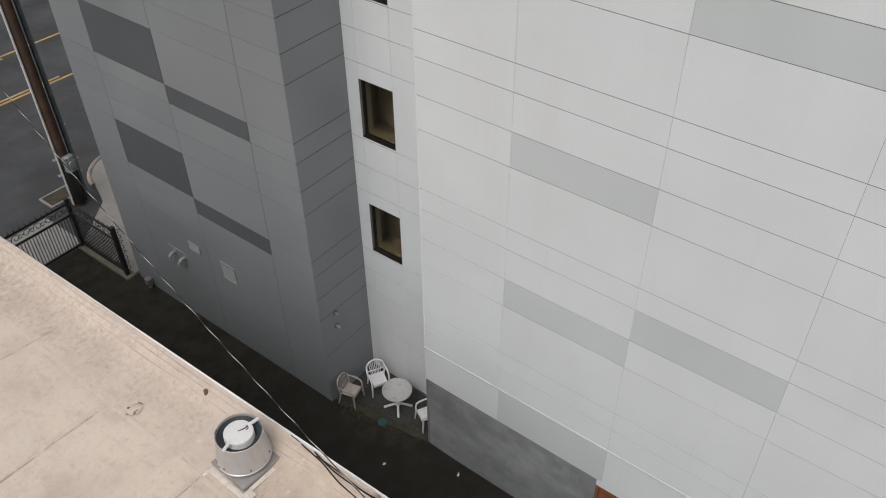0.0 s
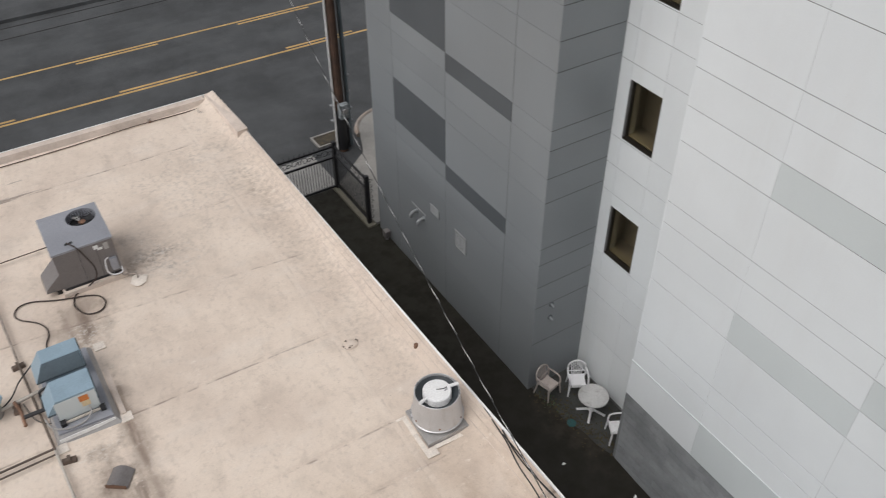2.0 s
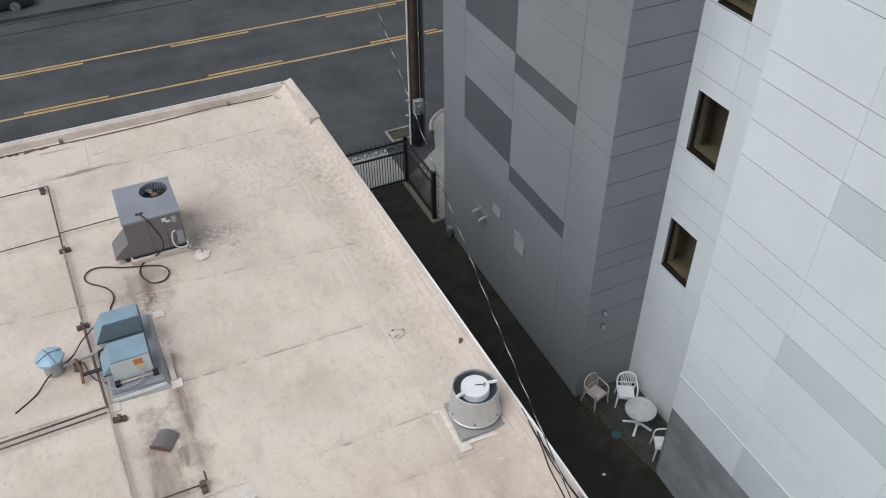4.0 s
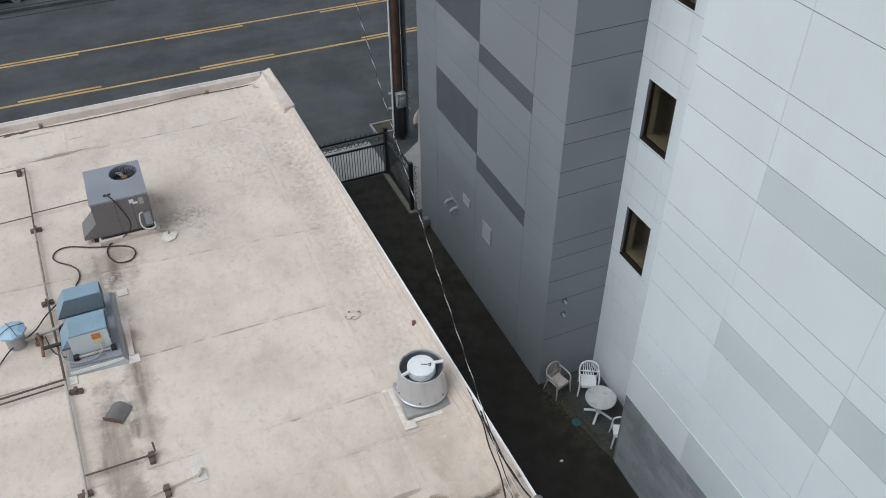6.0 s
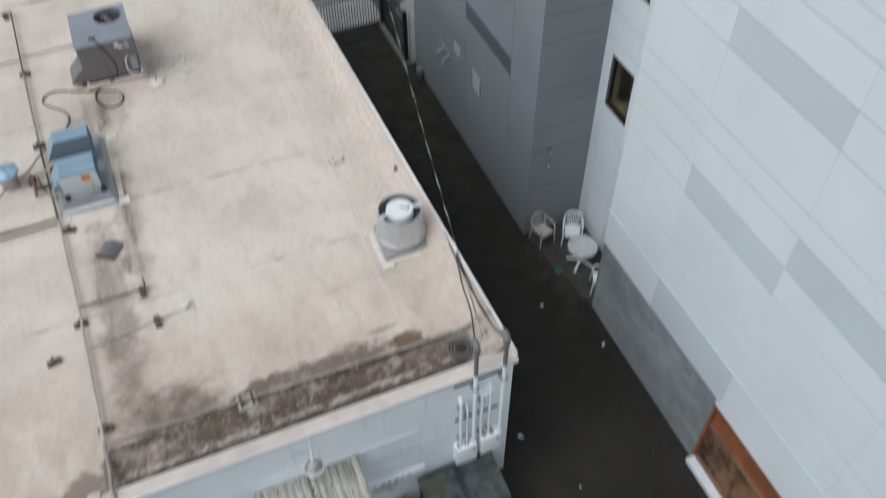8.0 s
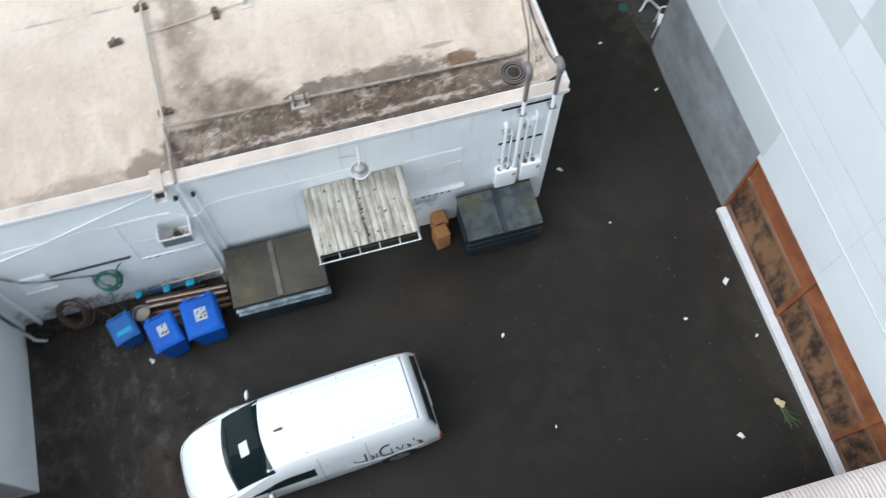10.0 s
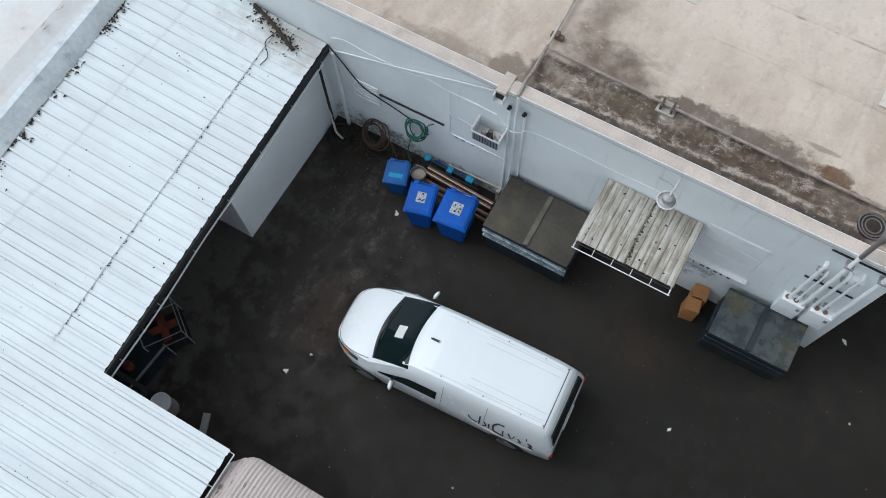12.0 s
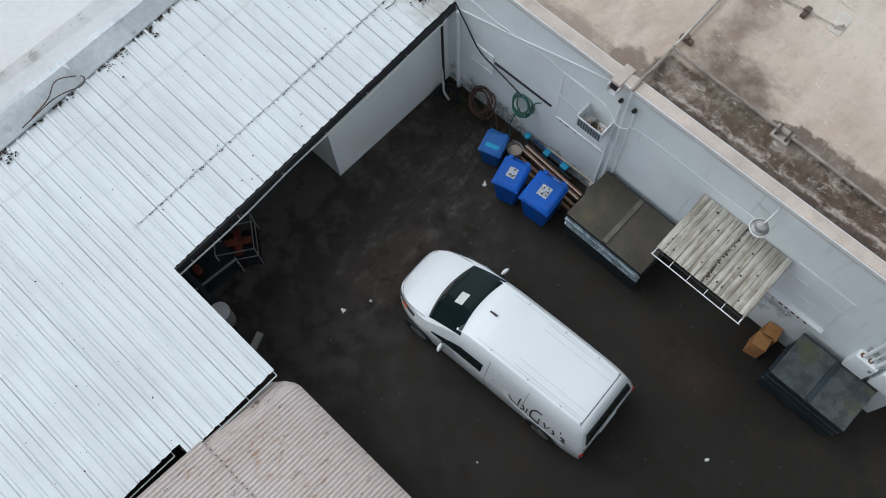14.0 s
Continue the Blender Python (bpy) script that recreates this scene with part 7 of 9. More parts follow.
def coil(name, label, centre, axis, r, turns, thick, mat, rng, drop=None):
    t = thing(name, label, "hose", centre)
    axis = Vector(axis).normalized()
    u = axis.orthogonal().normalized()
    w = axis.cross(u)
    for k in range(turns):
        rr = r * rng.uniform(0.75, 1.1)
        off = axis * 0.03 * k + u * rng.uniform(-0.05, 0.05) + w * rng.uniform(-0.04, 0.04)
        loop = [off + rr * (math.cos(a) * u * rng.uniform(0.97, 1.03) + math.sin(a) * w) for a in [2 * math.pi * i / 24 for i in range(25)]]
        part("loop", tube(bmesh.new(), loop, thick, 6), mat, t)
    if drop:
        part("tail", tube(bmesh.new(), smooth_line(drop, 6), thick, 6), mat, t)
    return t


rng = random.Random(21)
coil("garden_hose", "green garden hose hanging on the yard wall", (-1.05, -0.34, 1.45), (0.05, 1.0, -0.6), 0.25, 6, 0.015, M["hose_green"], rng, [(0.02, 0, -0.1), (-0.14, 0.0, -0.7), (-0.2, 0.0, -1.2), (-0.1, -0.05, -1.4)])
coil("garden_hose", "brown garden hose hanging low on the yard wall", (-2.1, -0.47, 0.55), (0.25, 0.8, -0.75), 0.33, 6, 0.017, M["hose_brown"], rng, [(0.2, 0.1, 0.1), (0.42, 0.1, -0.1), (0.6, 0.0, -0.4), (0.62, -0.1, -0.6)])
coil("garden_hose", "dark hose coiled on the ground by the corner", (-2.93, -0.6, 0.03), (0, 0, 1), 0.29, 6, 0.019, M["black"], rng, [(0.2, 0.1, 0.0), (0.7, 0.0, 0.0), (1.2, -0.05, 0.0)])


def awning():
    a = thing("door_awning", "grimy corrugated awning on a white frame over the yard", "awning", (3.165, -0.165, 2.92))
    # sheet with rounded ribs running out from the wall
    for s in range(2):
        bm = bmesh.new()
        x0, x1 = (0.0, 1.0) if s == 0 else (0.96, 1.91)
        n = 120
        rows = []
        for y in (0.0, -0.4, -0.9, -1.3, -1.43):
            rows.append([bm.verts.new((x0 + (x1 - x0) * i / n, y, 0.06 + 0.06 * (-y / 1.5) + 0.02 * (abs(math.sin(math.pi * (x0 + (x1 - x0) * i / n) / 0.136)) ** 0.5) + 0.012 * s + 0.012 * noise.noise((i * 0.1, y * 2, s)))) for i in range(n + 1)])
        for p, q in zip(rows, rows[1:]):
            for i in range(n):
                bm.faces.new((p[i], p[i + 1], q[i + 1], q[i]))
        part("sheet", bm, M["awning"], a, "grimy corrugated sheet with holes of dirt")
    part("front_rail", rod(bmesh.new(), (0.0, -1.56, 0.06), (1.91, -1.56, 0.06), 0.011, 8), M["white_paint"], a)
    part("inner_rail", rod(bmesh.new(), (0.0, -1.44, 0.05), (1.91, -1.44, 0.05), 0.012, 8), M["trim"], a, "dark inner rail")
    for k in range(6):
        x = 0.02 + k * 0.374
        part("bracket", rod(bmesh.new(), (x, -1.42, 0.06), (x, -1.56, 0.06), 0.008, 6), M["white_paint"], a)
    part("back_rail", rod(bmesh.new(), (0.0, -0.02, 0.05), (1.91, -0.02, 0.05), 0.012, 8), M["white_paint"], a)
    for x in (0.03, 1.88):
        part("side_rail", rod(bmesh.new(), (x, 0.0, 0.04), (x, -1.55, 0.05), 0.009, 8), M["white_paint"], a)
        part("strut", rod(bmesh.new(), (x, 0.0, -0.6), (x, -1.3, 0.03), 0.012, 8), M["white_paint"], a)
    r2 = random.Random(9)
    bm = bmesh.new()
    for k in range(46):
        x, y = (r2.gauss(0.985, 0.018), r2.uniform(-1.4, -0.05)) if k < 30 else (r2.uniform(0.1, 1.8), r2.uniform(-1.35, -0.1))
        c = Vector((x, y, 0.105 + 0.06 * (-y / 1.5)))
        s, t = r2.uniform(0.012, 0.036), r2.uniform(0, 6)
        u, w = Vector((math.cos(t), math.sin(t), 0)) * s, Vector((-math.sin(t), math.cos(t), 0.15)) * s * 0.7
        bm.faces.new([bm.verts.new(c + d) for d in (u, w, -u, -w)])
    lit = solid("awning_litter", bm, M["leaf_litter"], "dead leaves and black dirt lying on the awning", "leaf litter", "stuff")
    lit.matrix_basis = pose(3.165, -0.165, 2.92)


awning()


# ---- bins, dumpsters and clutter in the yard ----
def wheelie_bin(at, rz, w, d, h, mat, lid_mat, label, sticker=True, bar=None):
    b = thing("wheelie_bin", label, "bin", at, rz, group="blue bins")
    bm = bmesh.new()
    hexa(bm, [(-w * 0.38, -d * 0.36, 0.06), (w * 0.38, -d * 0.36, 0.06), (w * 0.40, d * 0.36, 0.06), (-w * 0.40, d * 0.36, 0.06)], [(-w * 0.5, -d * 0.5, h * 0.93), (w * 0.5, -d * 0.5, h * 0.93), (w * 0.5, d * 0.46, h * 0.93), (-w * 0.5, d * 0.46, h * 0.93)])
    bmesh.ops.bevel(bm, geom=list(bm.edges), offset=0.035, segments=3, affect="EDGES")
    part("body", bm, mat, b)
    part("rim", boxes((-w * 0.53, -d * 0.53, h * 0.9, w * 0.53, d * 0.48, h * 0.95), bevel=0.015), mat, b)
    bm = bmesh.new()
    hexa(bm, [(-w * 0.52, -d * 0.54, h * 0.95), (w * 0.52, -d * 0.54, h * 0.95), (w * 0.52, d * 0.46, h * 0.955), (-w * 0.52, d * 0.46, h * 0.955)], [(-w * 0.44, -d * 0.46, h * 1.0), (w * 0.44, -d * 0.46, h * 1.0), (w * 0.44, d * 0.40, h * 1.02), (-w * 0.44, d * 0.40, h * 1.02)])
    bmesh.ops.bevel(bm, geom=list(bm.edges), offset=0.022, segments=3, affect="EDGES")
    lid = part("lid", bm, lid_mat, b, "slightly domed lid")
    if sticker:
        part("label_print", boxes((-w * 0.16, -d * 0.18, h * 1.008, w * 0.18, d * 0.16, h * 1.018)), M["paper_print"], lid, "pale printed label", shade=False)
        r2 = random.Random(int(at[0] * 100))
        for k in range(6):
            x, y = r2.uniform(-w * 0.13, w * 0.1), r2.uniform(-d * 0.15, d * 0.1)
            part("print_mark", boxes((x, y, h * 1.0185, x + w * r2.uniform(0.03, 0.09), y + d * r2.uniform(0.02, 0.06), h * 1.0195)), M["lettering"], lid, shade=False)
    if bar:
        part("label_print", boxes((-w * 0.3, -d * 0.28, h * 1.0, w * 0.3, -d * 0.1, h * 1.012)), M["cyan"], lid, "bright blue label bar", shade=False)
    part("handle", rod(bmesh.new(), (-w * 0.4, d * 0.53, h * 0.92), (w * 0.4, d * 0.53, h * 0.92), 0.016, 8), mat, b)
    for x in (-w * 0.335, w * 0.335):
        part("hinge", boxes((x - w * 0.085, d * 0.44, h * 0.93, x + w * 0.085, d * 0.54, h * 0.98)), mat, b, shade=False)
    for sx in (-1, 1):
        part("wheel", rod(bmesh.new(), (sx * w * 0.34, d * 0.40, 0.1), (sx * w * 0.44, d * 0.40, 0.1), 0.1, 16), M["tyre"], b)


wheelie_bin((-0.22, -1.46, 0), 15, 0.58, 0.70, 1.08, M["bin_blue"], M["bin_blue"], "blue wheeled recycling bin with a closed lid and label")
wheelie_bin((0.56, -1.33, 0), 6, 0.70, 0.80, 1.10, M["bin_blue"], M["bin_blue"], "large blue wheeled recycling bin with a closed lid")
wheelie_bin((-1.08, -1.06, 0), 18, 0.50, 0.56, 0.78, M["bin_teal"], M["bin_teal"], "small lighter blue bin with a bright label bar", False, True)


def bucket(at, r, h, mat, label, filled=None):
    b = thing("bucket", label, "bucket", at)
    part("pail", spin(bmesh.new(), (0, 0, 0), [(0.01, 0.0), (r * 0.85, 0.0), (r, h), (r * 1.05, h), (r * 1.05, h - 0.02), (r * 0.96, h - 0.01), (r * 0.82, 0.02), (0.01, 0.02)], 28, False), mat, b)
    if filled:
        part("filling", spin(bmesh.new(), (0, 0, h * 0.7), [(r * 0.93, 0), (r * 0.5, 0.03), (0.01, 0.02)], 20), filled, b)
    part("handle", tube(bmesh.new(), [(r * 1.03 * math.cos(a), r * 0.3 * math.sin(a) + r * 0.6, h + 0.02 * math.sin(a)) for a in [math.pi * i / 10 for i in range(11)]], 0.006, 6), M["galv"], b)


bucket((-0.77, -0.70, 0.0), 0.17, 0.40, M["concrete"], "grey bucket with pale rubble beside the bins", M["coping"])


def dumpster(name, label, x0, x1, y0, y1, zf, zb, body, lid, rail_mat, strip_mat):
    d = thing(name, label, "dumpster", ((x0 + x1) / 2, (y0 + y1) / 2, 0))
    w, t = (x1 - x0) / 2, (y1 - y0) / 2
    bm = bmesh.new()
    hexa(bm, [(-w * 0.97, -t * 0.86, 0.1), (w * 0.97, -t * 0.86, 0.1), (w * 0.97, t * 0.95, 0.1), (-w * 0.97, t * 0.95, 0.1)], [(-w * 0.97, -t * 0.98, zf - 0.05), (w * 0.97, -t * 0.98, zf - 0.05), (w * 0.97, t * 0.98, zb - 0.05), (-w * 0.97, t * 0.98, zb - 0.05)])
    part("body", bm, body, d, "scuffed steel body", shade=False)
    part("rim", boxes((-w * 1.0, -t * 1.04, zf - 0.12, w * 1.0, -t * 0.985, zf - 0.03), bevel=0.008), body, d, "scuffed front rim")
    for k in range(2):
        xa, xb = (-w, -0.012) if k == 0 else (0.012, w)
        bm = bmesh.new()
        n, mrows = 8, 6
        rows = []
        for j in range(mrows + 1):
            y = -t * 1.02 + 2 * t * 1.0 * j / mrows
            z = zf + (zb - zf) * j / mrows
            rows.append([bm.verts.new((xa + (xb - xa) * i / n, y, z + 0.012 * math.sin(math.pi * i / n) - 0.012 * math.sin(math.pi * j / mrows) + 0.008 * noise.noise((i * 0.6 + k * 9, j * 0.6, 3)))) for i in range(n + 1)])
        low = [[bm.verts.new(v.co - Vector((0, 0, 0.03))) for v in r] for r in rows]
        for j in range(mrows):
            for i in range(n):
                bm.faces.new((rows[j][i], rows[j][i + 1], rows[j + 1][i + 1], rows[j + 1][i]))
                bm.faces.new((low[j][i], low[j + 1][i], low[j + 1][i + 1], low[j][i + 1]))
        for i in range(n):
            bm.faces.new((rows[0][i], low[0][i], low[0][i + 1], rows[0][i + 1]))
            bm.faces.new((rows[-1][i], rows[-1][i + 1], low[-1][i + 1], low[-1][i]))
        for j in range(mrows):
            bm.faces.new((rows[j][0], rows[j + 1][0], low[j + 1][0], low[j][0]))
            bm.faces.new((rows[j][-1], low[j][-1], low[j + 1][-1], rows[j + 1][-1]))
        lid_part = part("lid", bm, lid, d, "dirty plastic lid with standing grime")
        part("lip", rod(bmesh.new(), (xa + 0.01, -t * 1.02, zf - 0.005), (xb - 0.01, -t * 1.02, zf - 0.005), 0.014, 8), lid, lid_part)
    bm = bmesh.new()
    hexa(bm, ((-0.055, -t * 1.0, zf + 0.004), (0.055, -t * 1.0, zf + 0.004), (0.055, t * 0.94, zb + 0.002), (-0.055, t * 0.94, zb + 0.002)), ((-0.05, -t * 1.0, zf + 0.03), (0.05, -t * 1.0, zf + 0.03), (0.05, t * 0.94, zb + 0.026), (-0.05, t * 0.94, zb + 0.026)))
    part("lid_strip", bm, strip_mat, d, "raised strip between the lids", shade=False)
    part("front_bumper", boxes((-w * 1.01, -t * 1.05, zf - 0.34, w * 1.01, -t * 0.95, zf - 0.25), bevel=0.01), rail_mat, d, "scuffed pale front rail")
    part("front_bumper", boxes((-w * 1.0, -t * 1.03, zf - 0.56, w * 1.0, -t * 0.93, zf - 0.50), bevel=0.01), rail_mat, d, "scuffed pale front rail")
    part("front_panel", boxes((-w * 0.96, -t * 1.02, zf - 0.50, w * 0.96, -t * 0.982, zf - 0.13)), rail_mat, d, "scuffed front panel", shade=False)
    part("centre_strip", boxes((-0.035, -t, (zf + zb) / 2 - 0.25, 0.035, -t + 0.05, zf + 0.02)), body, d, shade=False)
    part("hinge_bar", rod(bmesh.new(), (-w, t * 0.99, zb + 0.01), (w, t * 0.99, zb + 0.01), 0.02, 8), body, d)
    for sx in (-1, 1):
        part("fork_pocket", boxes((sx * w - 0.06 if sx > 0 else -w - 0.02, -t * 0.7, zf - 0.5, sx * w + 0.02 if sx > 0 else -w + 0.06, t * 0.7, zf - 0.36)), body, d, shade=False)
        for sy in (-0.7, 0.7):
            part("caster", rod(bmesh.new(), (sx * w * 0.8 - 0.03, sy * t, 0.075), (sx * w * 0.8 + 0.03, sy * t, 0.075), 0.075, 12), M["tyre"], d)
    for k in range(5):
        part("dent_rail", boxes((-w * 0.93 + k * w * 0.38, -t * 1.0, zf - 0.42, -w * 0.93 + k * w * 0.38 + 0.05, -t * 0.93, zf - 0.14)), body, d, shade=False)


dumpster("dumpster", "weathered dumpster with brown-green lids against the yard wall", 1.27, 3.17, -1.48, -0.26, 1.38, 1.45, M["dump_body"], M["dump_green"], M["dump_blue"], M["lid_strip"])
dumpster("dumpster", "slate blue dumpster with wet closed lids against the yard wall", 6.16, 7.78, -1.25, -0.28, 1.16, 1.28, M["dump_body"], M["dump_slate"], M["dump_body"], M["dump_body"])


def loose_boards():
    for k, (ya, yb, z, lab) in enumerate(((-0.47, -0.55, 0.40, "red-brown timber rail with a worn pale edge"), (-0.57, -0.65, 0.36, "red-brown timber rail with a worn pale edge"), (-0.70, -0.78, 0.24, "dark red-brown timber board in a stack"), (-0.80, -0.88, 0.14, "dark red-brown timber board in a stack"))):
        b = thing("timber_board", lab, "board", (0.18, (ya + yb) / 2, 0), -3)
        part("plank", boxes((-0.82, -0.035, z - 0.10, 0.86, 0.03, z), bevel=0.006), M["rust"], b)
        part("worn_edge", boxes((-0.82, -0.036, z + 0.001, 0.86, -0.012, z + 0.006)), M["coping"] if k < 2 else M["wood_block"], b, "pale worn edge", shade=False)
        for x in (-0.7, 0.7):
            part("leg", boxes((x - 0.02, -0.02, -0.01, x + 0.02, 0.02, z - 0.10)), M["wood_block"], b, shade=False)
    rack = thing("cyan_rack", "dark rail rack with bright cyan clamps by the yard wall", "rack", (0.0, -0.34, 0.0), -1)
    part("rail", rod(bmesh.new(), (-0.82, 0.02, 0.40), (0.55, 0.02, 0.42), 0.035, 10), M["dump_body"], rack, "dark blue-black rail")
    part("rail", rod(bmesh.new(), (-0.70, -0.07, 0.34), (0.60, -0.07, 0.36), 0.025, 8), M["black"], rack)
    for x in (-0.7, 0.0, 0.5):
        part("leg", rod(bmesh.new(), (x, 0.0, 0.0), (x, 0.0, 0.40), 0.02, 6), M["iron"], rack)
    part("clamp", spin(bmesh.new(), (-0.76, 0.03, 0.39), [(0.06, 0), (0.085, 0.03), (0.08, 0.08), (0.03, 0.10)], 14), M["cyan"], rack, "bright cyan round clamp")
    part("clamp", boxes((-0.24, -0.06, 0.39, -0.10, 0.09, 0.47), bevel=0.015), M["cyan"], rack, "bright cyan clamp")
    part("clamp", boxes((0.24, -0.05, 0.40, 0.42, 0.09, 0.49), bevel=0.02), M["cyan"], rack, "bright cyan clamp")
    part("strip", boxes((-0.60, 0.055, 0.40, 0.24, 0.075, 0.44)), M["bin_teal"], rack, "dull blue strip", shade=False)
    pole = thing("grey_pole", "grey metal pole lying along the wall foot", "pole", (0.45, -0.2, 0.40), 0)
    part("tube", rod(bmesh.new(), (-0.72, 0.0, 0.0), (0.62, 0.01, 0.05), 0.026, 10), M["pipe_pale"], pole)
    part("end_bracket", boxes((0.52, -0.10, -0.42, 0.60, 0.03, 0.06)), M["pipe_pale"], pole, "pale end bracket", shade=False)
    part("foot", boxes((-0.70, -0.02, -0.41, -0.66, 0.03, 0.0)), M["iron"], pole, shade=False)
    for x, y, rz in ((5.78, -0.34, 8), (5.74, -0.64, 9)):
        c = thing("cardboard_box", "plain brown cardboard box on the ground", "cardboard box", (x, y, 0.0), rz, group="cardboard boxes")
        part("carton", boxes((-0.15, -0.16, 0.0, 0.15, 0.16, 0.6), bevel=0.004), M["cardboard"], c)
        part("flap", boxes((-0.15, -0.003, 0.601, 0.15, 0.159, 0.605)), M["cardboard"], c, shade=False)
        part("flap", boxes((-0.15, -0.159, 0.601, 0.15, -0.005, 0.605)), M["cardboard"], c, shade=False)


loose_boards()


def carport_clutter():
    c = thing("metal_cart", "metal cage cart with a red cross panel under the carport", "cart", (-3.52, -6.40, 0), -35)
    part("red_panel", boxes((-0.30, -0.08, 0.5, 0.30, 0.08, 0.53), (-0.08, -0.30, 0.535, 0.08, 0.30, 0.56)), M["red_paint"], c, "faded red cross panel", shade=False)
    part("tray", boxes((-0.4, -0.4, 0.12, 0.4, 0.4, 0.16)), M["iron"], c, shade=False)
    for x in (-0.4, 0.4):
        for y in (-0.4, 0.4):
            part("post", rod(bmesh.new(), (x, y, 0.04), (x, y, 0.95), 0.014, 6), M["galv"], c)
    for z in (0.55, 0.95):
        for p, q in (((-0.4, -0.4), (0.4, -0.4)), ((0.4, -0.4), (0.4, 0.4)), ((0.4, 0.4), (-0.4, 0.4)), ((-0.4, 0.4), (-0.4, -0.4))):
            part("rail", rod(bmesh.new(), (*p, z), (*q, z), 0.011, 6), M["galv"], c)
    for sx in (-0.38, 0.38):
        for sy in (-0.38, 0.38):
            part("caster", rod(bmesh.new(), (sx - 0.015, sy, 0.05), (sx + 0.015, sy, 0.05), 0.05, 10), M["tyre"], c)
    s = thing("metal_shelf", "low dark metal shelf under the carport", "shelf", (-3.50, -7.2, 0), -5)
    for z in (0.2, 0.62):
        part("deck", boxes((-0.3, -0.55, z, 0.3, 0.55, z + 0.03)), M["dump_body"], s, shade=False)
    for x in (-0.28, 0.28):
        for y in (-0.53, 0.53):
            part("leg", boxes((x - 0.015, y - 0.015, 0, x + 0.015, y + 0.015, 0.8)), M["galv"], s, shade=False)
    part("front_rail", boxes((0.29, -0.55, 0.74, 0.32, 0.55, 0.8)), M["galv"], s, shade=False)
    k = thing("red_can", "small red can on the shelf", "can", (-3.55, -7.4, 0.65))
    part("can", spin(bmesh.new(), (0, 0, 0), [(0.09, 0), (0.09, 0.2), (0.07, 0.22), (0.01, 0.22)], 16), M["red_paint"], k)
    d = thing("round_drum", "pale lidded drum standing under the roof edge", "drum", (-2.6, -7.68, 0))
    part("drum", spin(bmesh.new(), (0, 0, 0), [(0.19, 0), (0.2, 0.1), (0.2, 0.55), (0.21, 0.56), (0.21, 0.6)], 24), M["galv"], d)
    part("lid", spin(bmesh.new(), (0, 0, 0.6), [(0.215, 0), (0.215, 0.025), (0.18, 0.035), (0.17, 0.02), (0.01, 0.03)], 24), M["plastic_white"], d, "pale round lid")
    p = thing("timber_offcut", "grey timber offcut lying at the roof edge", "board", (-1.76, -7.64, 0), 22)
    part("plank", boxes((-0.07, -0.28, 0.0, 0.07, 0.28, 0.1), bevel=0.01), M["concrete"], p)


carport_clutter()


